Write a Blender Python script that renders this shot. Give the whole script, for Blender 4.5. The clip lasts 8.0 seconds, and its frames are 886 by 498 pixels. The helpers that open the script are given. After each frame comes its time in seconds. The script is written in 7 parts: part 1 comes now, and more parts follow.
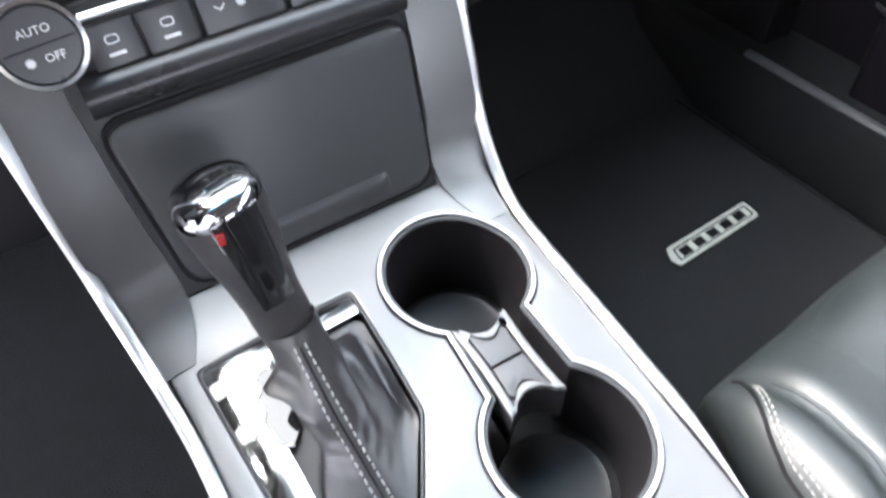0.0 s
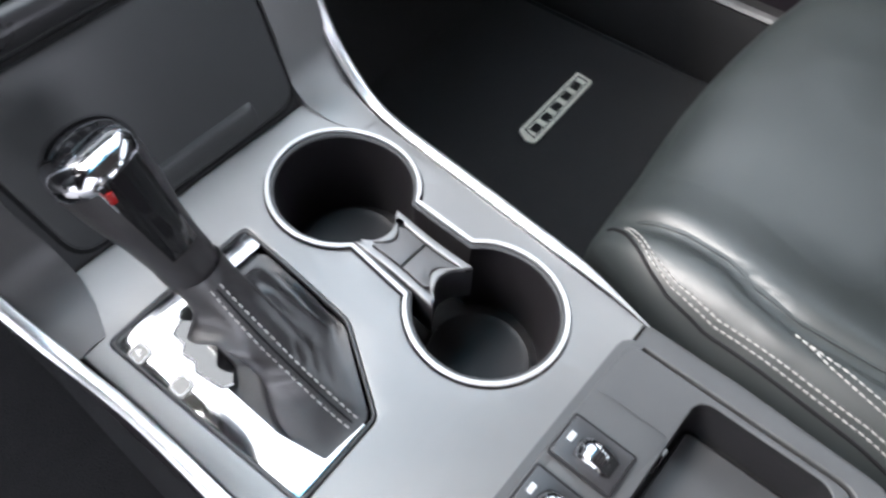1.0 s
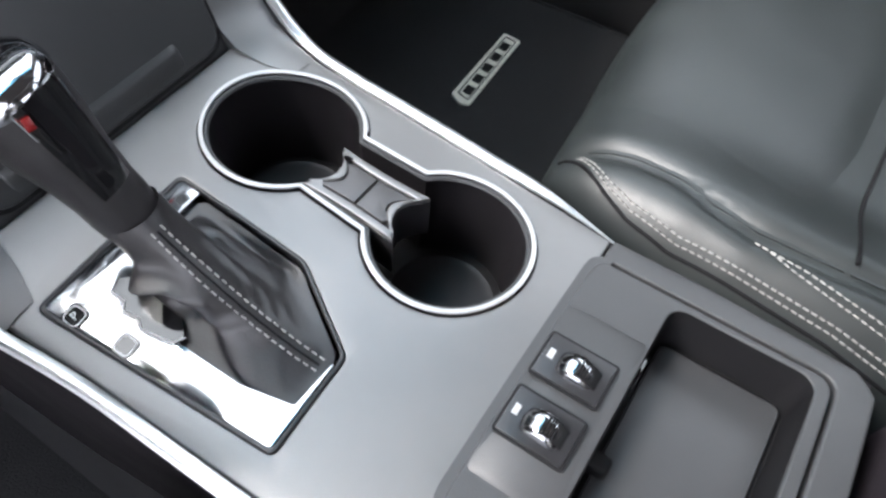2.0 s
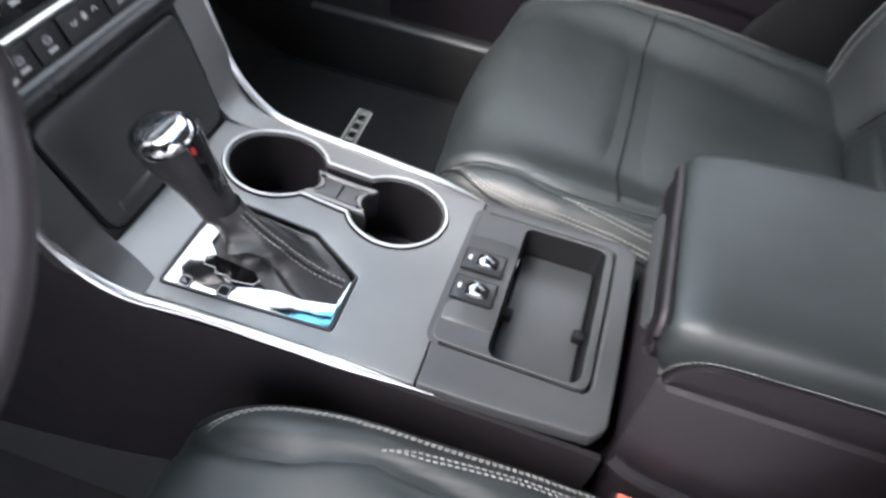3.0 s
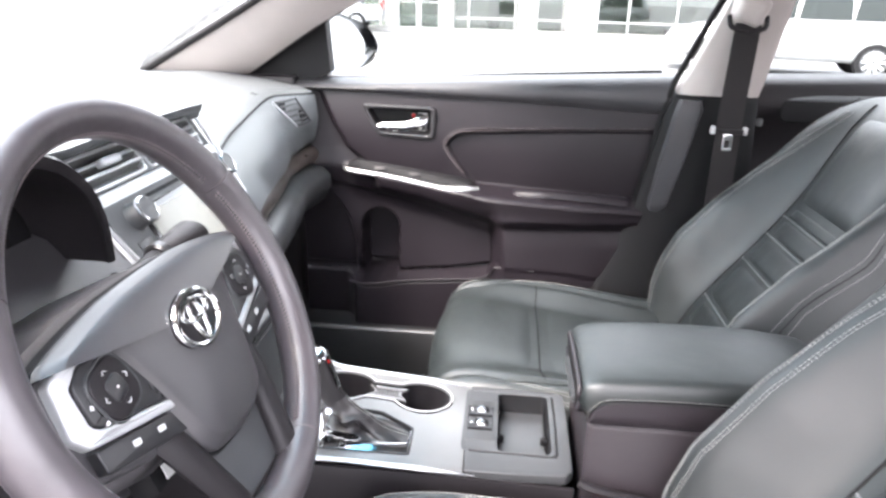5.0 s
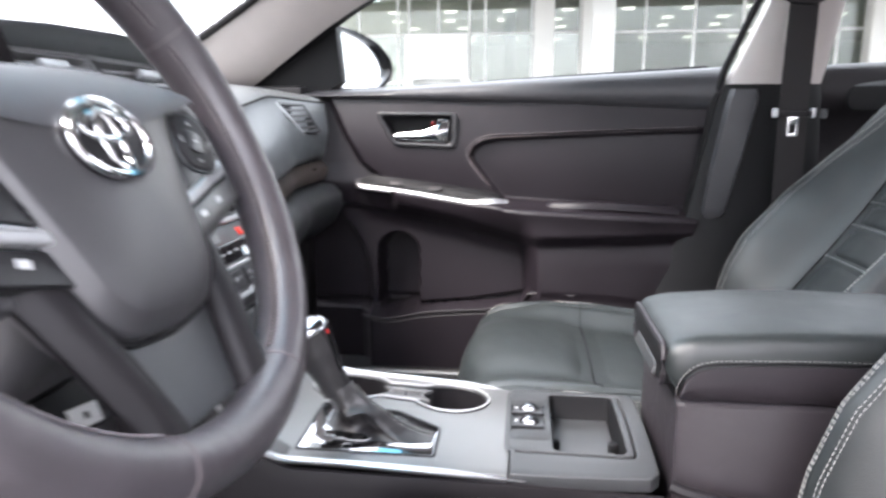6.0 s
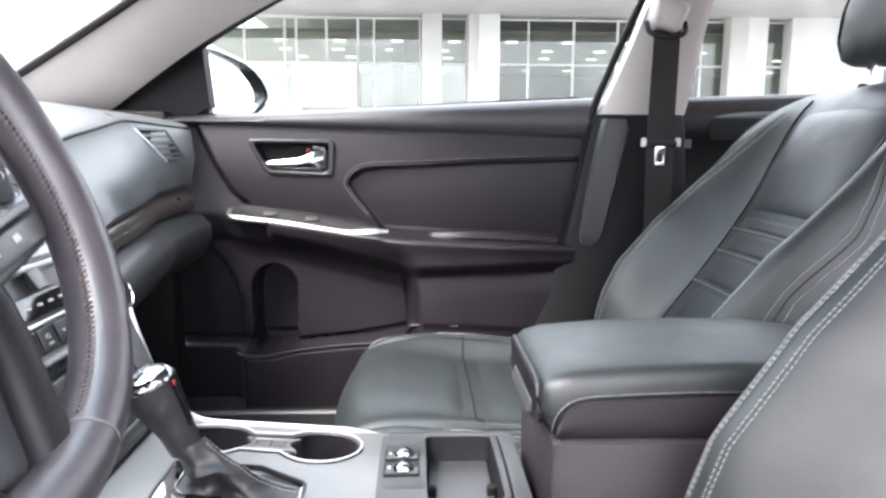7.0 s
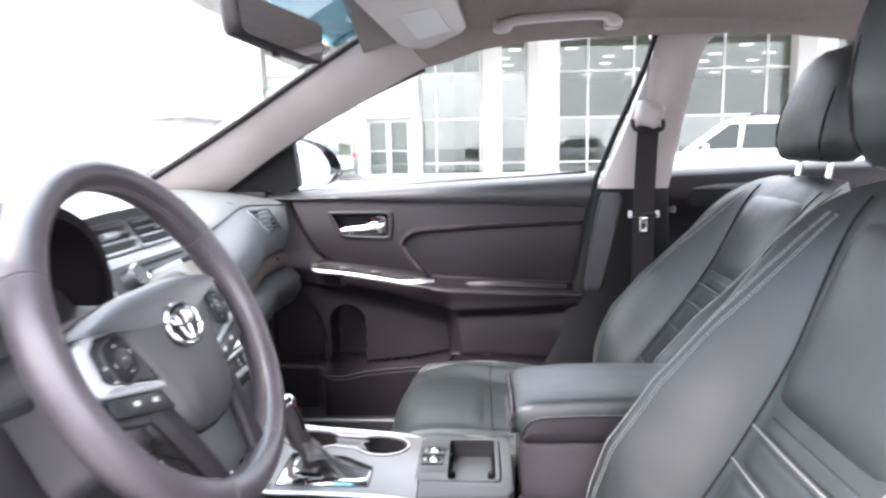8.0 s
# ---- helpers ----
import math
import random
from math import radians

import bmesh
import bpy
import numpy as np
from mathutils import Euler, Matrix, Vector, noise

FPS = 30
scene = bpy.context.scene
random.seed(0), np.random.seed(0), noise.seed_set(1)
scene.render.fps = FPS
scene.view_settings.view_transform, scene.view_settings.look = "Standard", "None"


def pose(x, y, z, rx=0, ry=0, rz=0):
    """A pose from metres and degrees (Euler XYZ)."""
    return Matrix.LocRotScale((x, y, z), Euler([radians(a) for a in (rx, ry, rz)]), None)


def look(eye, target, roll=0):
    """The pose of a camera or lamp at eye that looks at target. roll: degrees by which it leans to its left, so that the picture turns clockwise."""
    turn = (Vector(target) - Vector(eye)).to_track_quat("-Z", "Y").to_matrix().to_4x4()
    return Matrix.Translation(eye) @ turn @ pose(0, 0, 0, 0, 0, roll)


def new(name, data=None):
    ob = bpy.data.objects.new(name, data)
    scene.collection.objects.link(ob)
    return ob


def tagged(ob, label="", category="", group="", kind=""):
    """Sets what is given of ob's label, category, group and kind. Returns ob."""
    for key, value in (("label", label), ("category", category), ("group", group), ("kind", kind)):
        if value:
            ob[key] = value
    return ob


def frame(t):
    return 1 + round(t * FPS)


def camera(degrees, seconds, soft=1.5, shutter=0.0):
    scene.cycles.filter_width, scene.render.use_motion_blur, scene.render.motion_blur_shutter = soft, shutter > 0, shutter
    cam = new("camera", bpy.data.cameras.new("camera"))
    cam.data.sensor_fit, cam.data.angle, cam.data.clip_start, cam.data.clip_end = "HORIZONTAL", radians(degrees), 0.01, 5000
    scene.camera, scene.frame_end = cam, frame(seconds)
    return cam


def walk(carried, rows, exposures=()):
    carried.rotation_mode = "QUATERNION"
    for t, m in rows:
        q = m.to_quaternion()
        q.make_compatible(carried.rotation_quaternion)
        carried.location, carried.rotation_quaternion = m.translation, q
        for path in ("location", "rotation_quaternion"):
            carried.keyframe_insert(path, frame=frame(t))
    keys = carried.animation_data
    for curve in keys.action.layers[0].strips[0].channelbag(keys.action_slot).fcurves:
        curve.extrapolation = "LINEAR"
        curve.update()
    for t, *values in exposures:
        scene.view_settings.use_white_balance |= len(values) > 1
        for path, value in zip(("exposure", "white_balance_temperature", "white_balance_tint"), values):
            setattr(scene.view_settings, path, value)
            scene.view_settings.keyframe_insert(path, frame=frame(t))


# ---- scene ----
cam = camera(65.5, 8.0, soft=2.6, shutter=0.4)
PATH = [
    (0, (-0.075, -0.04, 0.66), (0.571, 1.118, -0.837), -3.7),
    (0.5, (-0.098, -0.049, 0.652), (0.632, 0.951, -0.919), -4.7),
    (1, (-0.1, -0.04, 0.667), (0.732, 0.719, -0.987), -2.0),
    (1.5, (-0.107, -0.041, 0.667), (0.784, 0.608, -1.001), 0.5),
    (2, (-0.123, -0.04, 0.633), (0.819, 0.558, -1.027), 1.4),
    (2.2, (-0.142, -0.045, 0.635), (0.861, 0.472, -1.016), 4.5),
    (3.3, (-0.462, -0.057, 0.859), (0.987, 0.101, -0.511), 11.3),
    (3.5, (-0.531, -0.054, 0.917), (1.011, 0.071, -0.35), 13.5),
    (4, (-0.653, -0.036, 0.945), (1.056, 0.072, -0.09), 12.3),
    (4.5, (-0.782, -0.02, 0.939), (1.001, 0.099, 0.041), 7.2),
    (4.7, (-0.823, -0.03, 0.928), (1.004, 0.063, 0.119), 4.3),
    (5.8, (-0.738, -0.023, 0.716), (1.185, 0.287, 0.261), -0.5),
    (6, (-0.688, -0.012, 0.662), (1.262, 0.215, 0.279), -0.1),
    (6.5, (-0.598, -0.017, 0.622), (1.377, -0.077, 0.307), 0.4),
    (7, (-0.643, -0.035, 0.661), (1.332, -0.116, 0.357), 0.3),
    (7.5, (-0.788, -0.062, 0.738), (1.194, -0.089, 0.471), -0.9),
    (8, (-1.009, -0.094, 0.822), (0.967, 0.008, 0.531), -0.9),
]
EXPOSURES = [(0, 3.36, 6500, 15), (0.5, 3.03, 6500, 15), (1, 2.68, 6500, 15), (1.5, 2.48, 6500, 15), (2.2, 2.46, 6500, 15), (3.5, 2.84, 6600, 17), (4, 3.36, 6650, 17), (4.5, 3.68, 6800, 18), (5.8, 3.02, 6700, 18), (6.5, 3.06, 6500, 15), (7, 3.19, 6600, 17), (8, 3.20, 6600, 20)]
walk(cam, [(t, look(eye, target, roll)) for t, eye, target, roll in PATH], EXPOSURES)


# == light ==
# Overcast daylight: sky dome and a wide, weak sun
SUN_EL, SUN_AZ = radians(50), radians(-48)
world = bpy.data.worlds.new("sky")
scene.world = world
world.use_nodes = True
wn, wl = world.node_tree.nodes, world.node_tree.links
wn.clear()
sky = wn.new("ShaderNodeTexSky")
sky.sky_type, sky.sun_disc = "NISHITA", False
sky.sun_elevation, sky.sun_rotation = SUN_EL, SUN_AZ
sky.air_density, sky.dust_density, sky.ozone_density = 1.0, 4.0, 1.0
pale = wn.new("ShaderNodeMix")
pale.data_type = "RGBA"
pale.inputs["Factor"].default_value = 0.72
pale.inputs["B"].default_value = (6.6, 6.9, 7.3, 1)
bg = wn.new("ShaderNodeBackground")
bg.inputs["Strength"].default_value = 0.13
wout = wn.new("ShaderNodeOutputWorld")
wl.new(sky.outputs["Color"], pale.inputs["A"])
# an overcast dome is about three times brighter overhead than at the horizon
dome, axis, grade, shade = (wn.new("ShaderNodeTexCoord"), wn.new("ShaderNodeSeparateXYZ"), wn.new("ShaderNodeMapRange"), wn.new("ShaderNodeVectorMath"))
grade.inputs["To Min"].default_value, grade.inputs["To Max"].default_value = 0.78, 1.65
shade.operation = "MULTIPLY"
wl.new(dome.outputs["Generated"], axis.inputs["Vector"])
wl.new(axis.outputs["Z"], grade.inputs["Value"])
wl.new(pale.outputs["Result"], shade.inputs[0])
wl.new(grade.outputs["Result"], shade.inputs[1])
wl.new(shade.outputs["Vector"], bg.inputs["Color"])
wl.new(bg.outputs["Background"], wout.inputs["Surface"])
sun_data = bpy.data.lights.new("sun", "SUN")
sun_data.energy, sun_data.angle, sun_data.color = 1.35, radians(22), (1.0, 0.97, 0.93)
sun = new("sun", sun_data)
sun.matrix_world = look((math.sin(SUN_AZ) * math.cos(SUN_EL) * 50, math.cos(SUN_AZ) * math.cos(SUN_EL) * 50, math.sin(SUN_EL) * 50), (0, 0, 0))


# == materials ==
def material(name, base, rough=0.5, metal=0.0, grain=0.0, scale=400.0, vary=0.12, vscale=9.0, coat=0.0, spec=0.5, voronoi=False, crease=0.0, crease_scale=16.0):
    """A procedural surface: base colour with soft variation, and a fine relief of the given grain (metres)."""
    m = bpy.data.materials.new(name)
    m.use_nodes = True
    n, l = m.node_tree.nodes, m.node_tree.links
    b = n["Principled BSDF"]
    b.inputs["Metallic"].default_value = metal
    b.inputs["Specular IOR Level"].default_value = spec
    b.inputs["Coat Weight"].default_value = coat
    b.inputs["Coat Roughness"].default_value = 0.06
    tc = n.new("ShaderNodeTexCoord")
    big = n.new("ShaderNodeTexNoise")
    big.inputs["Scale"].default_value = vscale
    big.inputs["Detail"].default_value = 6
    big.inputs["Roughness"].default_value = 0.62
    l.new(tc.outputs["Object"], big.inputs["Vector"])
    ramp = n.new("ShaderNodeMapRange")
    ramp.inputs["From Min"].default_value, ramp.inputs["From Max"].default_value = 0.3, 0.7
    ramp.inputs["To Min"].default_value, ramp.inputs["To Max"].default_value = 1 - vary, 1 + vary
    l.new(big.outputs["Fac"], ramp.inputs["Value"])
    mul = n.new("ShaderNodeVectorMath")
    mul.operation = "MULTIPLY"
    mul.inputs[0].default_value = base
    l.new(ramp.outputs["Result"], mul.inputs[1])
    l.new(mul.outputs["Vector"], b.inputs["Base Color"])
    rr = n.new("ShaderNodeMapRange")
    rr.inputs["From Min"].default_value, rr.inputs["From Max"].default_value = 0.3, 0.7
    rr.inputs["To Min"].default_value, rr.inputs["To Max"].default_value = max(0.0, rough * 0.88), min(1.0, rough * 1.12)
    l.new(big.outputs["Fac"], rr.inputs["Value"])
    l.new(rr.outputs["Result"], b.inputs["Roughness"])
    if grain:
        if voronoi:
            fine = n.new("ShaderNodeTexVoronoi")
            fine.feature = "DISTANCE_TO_EDGE"
            out = fine.outputs["Distance"]
        else:
            fine = n.new("ShaderNodeTexNoise")
            fine.inputs["Detail"].default_value = 3
            out = fine.outputs["Fac"]
        fine.inputs["Scale"].default_value = scale
        l.new(tc.outputs["Object"], fine.inputs["Vector"])
        bump = n.new("ShaderNodeBump")
        bump.inputs["Strength"].default_value = 0.5
        bump.inputs["Distance"].default_value = grain
        l.new(out, bump.inputs["Height"])
        l.new(bump.outputs["Normal"], b.inputs["Normal"])
        if crease:
            # slow, uneven waves of a stretched or moulded skin
            wave, slow = n.new("ShaderNodeTexNoise"), n.new("ShaderNodeBump")
            wave.inputs["Scale"].default_value, wave.inputs["Detail"].default_value, wave.inputs["Distortion"].default_value = crease_scale, 2, 0.15
            slow.inputs["Strength"].default_value, slow.inputs["Distance"].default_value = 0.6, crease
            l.new(tc.outputs["Object"], wave.inputs["Vector"])
            l.new(wave.outputs["Fac"], slow.inputs["Height"])
            l.new(slow.outputs["Normal"], bump.inputs["Normal"])
    return m


def glass(name, tint=(1, 1, 1), rough=0.0, least=0.035):
    m = bpy.data.materials.new(name)
    m.use_nodes = True
    n, l = m.node_tree.nodes, m.node_tree.links
    out = n["Material Output"]
    n.remove(n["Principled BSDF"])
    clear, gloss, mix, face = (n.new("ShaderNodeBsdfTransparent"), n.new("ShaderNodeBsdfGlossy"), n.new("ShaderNodeMixShader"), n.new("ShaderNodeLayerWeight"))
    power, amount = n.new("ShaderNodeMath"), n.new("ShaderNodeMapRange")
    power.operation, power.inputs[1].default_value = "POWER", 4.0
    amount.inputs["To Min"].default_value, amount.inputs["To Max"].default_value = least, 0.9
    clear.inputs["Color"].default_value = (*tint, 1)
    gloss.inputs["Roughness"].default_value = rough
    l.new(face.outputs["Facing"], power.inputs[0])
    l.new(power.outputs["Value"], amount.inputs["Value"])
    l.new(amount.outputs["Result"], mix.inputs["Fac"])
    l.new(clear.outputs["BSDF"], mix.inputs[1])
    l.new(gloss.outputs["BSDF"], mix.inputs[2])
    l.new(mix.outputs["Shader"], out.inputs["Surface"])
    return m


def glow(name, colour, strength):
    m = bpy.data.materials.new(name)
    m.use_nodes = True
    b = m.node_tree.nodes["Principled BSDF"]
    b.inputs["Base Color"].default_value = (*colour, 1)
    b.inputs["Emission Color"].default_value = (*colour, 1)
    b.inputs["Emission Strength"].default_value = strength
    return m


LEATHER = material("black_leather", (0.0165, 0.0208, 0.0214), 0.46, spec=0.70, crease=0.0045, crease_scale=13, grain=0.00036, scale=620, vary=0.16, vscale=14, voronoi=True)
LEATHER_SIDE = material("black_vinyl", (0.024, 0.020, 0.024), 0.46, crease=0.003, crease_scale=22, grain=0.0006, scale=620, vary=0.12, vscale=11, voronoi=True)
WHEEL_LEATHER = material("wheel_leather", (0.055, 0.047, 0.053), 0.36, spec=1.0, crease=0.0016, crease_scale=48, grain=0.00035, scale=700, vary=0.15, vscale=25, voronoi=True)
PLASTIC = material("black_plastic", (0.0125, 0.0108, 0.0125), 0.50, spec=0.30, grain=0.0004, scale=900, vary=0.1, vscale=12)
PLASTIC_SOFT = material("soft_dash_plastic", (0.108, 0.117, 0.121), 0.31, spec=0.8, grain=0.0005, scale=800, vary=0.12, vscale=10, voronoi=True)
BOOT_LEATHER = material("boot_leather", (0.020, 0.0185, 0.020), 0.38, spec=0.75, grain=0.0003, scale=800, vary=0.14, vscale=20, voronoi=True, crease=0.0045, crease_scale=30)
WELL_PLASTIC = material("well_plastic", (0.013, 0.0122, 0.0138), 0.34, spec=0.35, grain=0.0003, scale=1200, vary=0.15, vscale=30)
DOOR_PLASTIC = material("door_plastic", (0.0112, 0.0087, 0.0116), 0.46, spec=0.34, grain=0.0003, scale=850, vary=0.12, vscale=9, voronoi=True)
SILL_SOFT = material("soft_sill_plastic", (0.036, 0.036, 0.040), 0.40, spec=0.55, grain=0.0004, scale=800, vary=0.12, vscale=10, voronoi=True)
WEB_PLASTIC = material("spoke_web_plastic", (0.075, 0.078, 0.082), 0.36, metal=0.2, grain=0.0003, scale=1200, vary=0.08, vscale=14)
HUB_PLASTIC = material("wheel_hub_plastic", (0.046, 0.0442, 0.0480), 0.36, spec=1.0, grain=0.0003, scale=900, vary=0.10, vscale=12, voronoi=True)
PLASTIC_SMOOTH = material("smooth_black_plastic", (0.020, 0.020, 0.022), 0.30, vary=0.15, vscale=20)
GLOSS_BLACK = material("gloss_black", (0.008, 0.008, 0.009), 0.06, vary=0.1, coat=0.6)
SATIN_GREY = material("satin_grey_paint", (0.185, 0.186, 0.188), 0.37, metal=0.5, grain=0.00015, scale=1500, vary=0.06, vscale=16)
# serves the driver's cheek too: the stack's grey with shade put into it
SATIN_MID_AND_SHADE = material("satin_mid_grey_and_shade", (0.088, 0.086, 0.088), 0.40, metal=0.5, grain=0.00015, scale=1500, vary=0.08, vscale=16)
SATIN_DARK = material("satin_dark_plastic", (0.052, 0.054, 0.057), 0.42, metal=0.1, grain=0.0002, scale=1400, vary=0.08, vscale=16)
CHROME = material("satin_chrome", (0.78, 0.79, 0.80), 0.34, metal=1.0, vary=0.06, vscale=30)
BRIGHT_CHROME = material("polished_chrome", (0.72, 0.73, 0.74), 0.15, metal=1.0, vary=0.04, vscale=30)
SILVER = material("silver_paint", (0.50, 0.51, 0.52), 0.32, metal=0.35, grain=0.0001, scale=1800, vary=0.06, vscale=22)
DARK_CHROME = material("dark_chrome_gate", (0.46, 0.47, 0.49), 0.07, metal=1.0, vary=0.06, vscale=20)
CARPET = material("black_carpet", (0.018, 0.0185, 0.020), 0.95, grain=0.004, scale=500, vary=0.35, vscale=40)
BEIGE = material("pillar_trim", (0.43, 0.395, 0.375), 0.36, grain=0.0004, scale=700, vary=0.06, vscale=8)
HEADLINER = material("headliner_cloth", (0.27, 0.236, 0.222), 0.9, grain=0.0012, scale=900, vary=0.10, vscale=30)
THREAD = material("pale_thread", (0.28, 0.28, 0.27), 0.7, vary=0.15, vscale=300)
PIPING = material("grey_piping", (0.165, 0.172, 0.172), 0.6, spec=0.3, grain=0.0003, scale=1500, vary=0.15, vscale=60)
RUBBER = material("black_rubber", (0.007, 0.007, 0.008), 0.6, spec=0.22, grain=0.0003, scale=900, vary=0.2)
WOOD_TRIM = material("dark_brown_trim", (0.062, 0.050, 0.044), 0.30, grain=0.0002, scale=200, vary=0.12, vscale=22, coat=0.5)
WEBBING = material("belt_webbing", (0.022, 0.020, 0.021), 0.8, spec=0.3, grain=0.0008, scale=1100, vary=0.15, vscale=60)
WHITE_INK = material("white_print", (0.60, 0.60, 0.60), 0.5, vary=0.05)
POCKET_DARK = material("dark_pocket_plastic", (0.036, 0.0375, 0.039), 0.32, grain=0.0002, scale=1400, vary=0.08, vscale=16)
SILL_PLASTIC = material("sill_plastic", (0.020, 0.020, 0.021), 0.40, spec=0.4, grain=0.0002, scale=1200, vary=0.12, vscale=12)
DEEP_RED = material("deep_red_plastic", (0.20, 0.006, 0.006), 0.25, vary=0.1)
RED_PLASTIC = material("red_plastic", (0.55, 0.025, 0.02), 0.35, vary=0.1)
CORAL_PLASTIC = material("coral_red_plastic", (0.72, 0.20, 0.14), 0.4, vary=0.1)
BADGE_PLATE = material("badge_cream", (0.74, 0.74, 0.66), 0.4, vary=0.12, vscale=60)
# glare on the touch screen is put into this pale base colour
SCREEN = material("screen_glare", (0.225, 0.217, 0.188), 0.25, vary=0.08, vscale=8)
ASPHALT = material("asphalt", (0.15, 0.15, 0.153), 0.9, grain=0.01, scale=120, vary=0.2, vscale=0.6)
CONCRETE = material("pale_concrete", (0.52, 0.51, 0.49), 0.85, grain=0.004, scale=60, vary=0.1, vscale=0.8)
WHITE_PANEL = material("white_cladding", (0.66, 0.66, 0.64), 0.5, grain=0.002, scale=20, vary=0.06, vscale=0.7)
GREY_PANEL = material("grey_cladding", (0.50, 0.49, 0.465), 0.5, grain=0.002, scale=20, vary=0.08, vscale=0.7)
SHOP_PIER = material("grey_green_pier", (0.10, 0.12, 0.105), 0.7, vary=0.1, vscale=0.6)
MULLION = material("white_mullion", (0.58, 0.58, 0.56), 0.4, vary=0.05)
SHOP_CEILING = material("showroom_ceiling", (0.30, 0.285, 0.22), 0.9, vary=0.15, vscale=0.5)
SHOP_WALL = material("showroom_wall", (0.21, 0.22, 0.19), 0.8, vary=0.25, vscale=0.5)
CAR_WHITE = material("white_car_paint", (0.32, 0.33, 0.335), 0.25, vary=0.03, coat=0.5)
CAR_SILVER = material("silver_car_paint", (0.42, 0.44, 0.46), 0.28, metal=0.5, vary=0.03, coat=0.5)
CAR_GLASS = material("dark_car_glass", (0.012, 0.016, 0.015), 0.05, spec=0.3, vary=0.1)
ALLOY = material("alloy_rim", (0.62, 0.63, 0.65), 0.25, metal=0.9, vary=0.05)
CLEAR_GLASS = glass("clear_glass", (0.93, 0.96, 0.95))
BAND_GLASS = glass("blue_shade_band", (0.33, 0.63, 0.73))
SHOP_GLASS = glass("showroom_glass", (0.70, 0.74, 0.72), least=0.07)
LOW_GLASS = glass("showroom_low_glass", (0.66, 0.72, 0.70), least=0.15)
MIRROR = material("mirror_glass", (0.88, 0.90, 0.92), 0.02, metal=1.0, vary=0.01)
PANEL_LIGHT = glow("ceiling_panel_light", (1.0, 0.96, 0.86), 0.55)
WHEEL_THREAD = material("grey_wheel_thread", (0.150, 0.128, 0.134), 0.7, vary=0.2, vscale=300)
AMBER_LAMP = glow("red_indicator", (0.55, 0.03, 0.015), 0.10)


# == mesh tools ==
CROWNED = ("center_console", "console_tray", "gear_shifter")


def thing(name, label, category, group="", kind="", at=(0, 0, 0), turn=(0, 0, 0)):
    ob = new(name)
    ob.matrix_world = pose(*at, *turn)
    return tagged(ob, label, category, group, kind)


def part(name, bm, mat, parent=None, label="", smooth=40.0):
    """Links a bmesh (in the parent's own space) as one mesh object under its thing or part."""
    me = bpy.data.meshes.new(name)
    top = parent
    while top and top.parent:
        top = top.parent
    if top and top.name in CROWNED:
        crowned(bm, name in ("top_panel", "surround", "inner_panel", "panel_gap"))
    bmesh.ops.recalc_face_normals(bm, faces=bm.faces)
    bm.to_mesh(me)
    bm.free()
    me.materials.append(mat)
    if smooth:
        me.shade_smooth()
        me.set_sharp_from_angle(angle=radians(smooth))
    ob = new(name, me)
    if parent:
        ob.parent = parent
    if name.endswith("stitching"):
        ob["kind"] = "stuff"
    return tagged(ob, label) if label else ob


def again(ob, m, parent=None):
    """One more piece on the same mesh."""
    o = new(ob.name.split(".")[0], ob.data)
    o.parent = parent or ob.parent
    o.matrix_basis = m
    return o


def box(c, s, bevel=0.002, seg=2, turn=None, bm=None):
    """A rounded box with centre c and full sizes s."""
    b = bm or bmesh.new()
    r = bmesh.ops.create_cube(b, size=1.0)
    vs = r["verts"]
    bmesh.ops.scale(b, vec=s, verts=vs)
    if bevel:
        es = list({e for v in vs for e in v.link_edges})
        g = bmesh.ops.bevel(b, geom=es, offset=bevel, segments=seg, affect="EDGES", profile=0.6)
        vs = list(set(g["verts"]) | {v for v in vs if v.is_valid})
    if turn:
        bmesh.ops.rotate(b, cent=(0, 0, 0), matrix=Euler([radians(a) for a in turn]).to_matrix(), verts=vs)
    bmesh.ops.translate(b, vec=c, verts=vs)
    return b


def loft(rings, closed=True, caps=True, bm=None, loop=False):
    """A skin over rings of equally many points."""
    b = bm or bmesh.new()
    vs = [[b.verts.new(p) for p in ring] for ring in rings]
    n = len(vs[0])
    pairs = list(zip(vs, vs[1:])) + ([(vs[-1], vs[0])] if loop else [])
    for a, c in pairs:
        for i in range(n if closed else n - 1):
            j = (i + 1) % n
            b.faces.new((a[i], a[j], c[j], c[i]))
    if caps and closed and not loop:
        b.faces.new(vs[0][::-1])
        b.faces.new(vs[-1])
    return b


def smooth_line(pts, n, closed=False):
    """n points along a Catmull-Rom curve through pts, evenly by length."""
    p = [Vector(q) for q in pts]
    k = len(p)
    fine = []
    for i in range(k if closed else k - 1):
        if closed:
            a, b, c, d = p[i - 1], p[i], p[(i + 1) % k], p[(i + 2) % k]
        else:
            a, b, c, d = p[max(i - 1, 0)], p[i], p[i + 1], p[min(i + 2, k - 1)]
        for s in range(16):
            t = s / 16
            fine.append(0.5 * (2 * b + (c - a) * t + (2 * a - 5 * b + 4 * c - d) * t * t + (3 * b - a - 3 * c + d) * t ** 3))
    fine.append(p[0].copy() if closed else p[-1].copy())
    at = [0.0]
    for a, b in zip(fine, fine[1:]):
        at.append(at[-1] + (b - a).length)
    out, j = [], 0
    for i in range(n):
        want = at[-1] * i / (n if closed else n - 1)
        while j < len(at) - 2 and at[j + 1] < want:
            j += 1
        f = (want - at[j]) / max(at[j + 1] - at[j], 1e-9)
        out.append(fine[j].lerp(fine[j + 1], min(f, 1.0)))
    return out


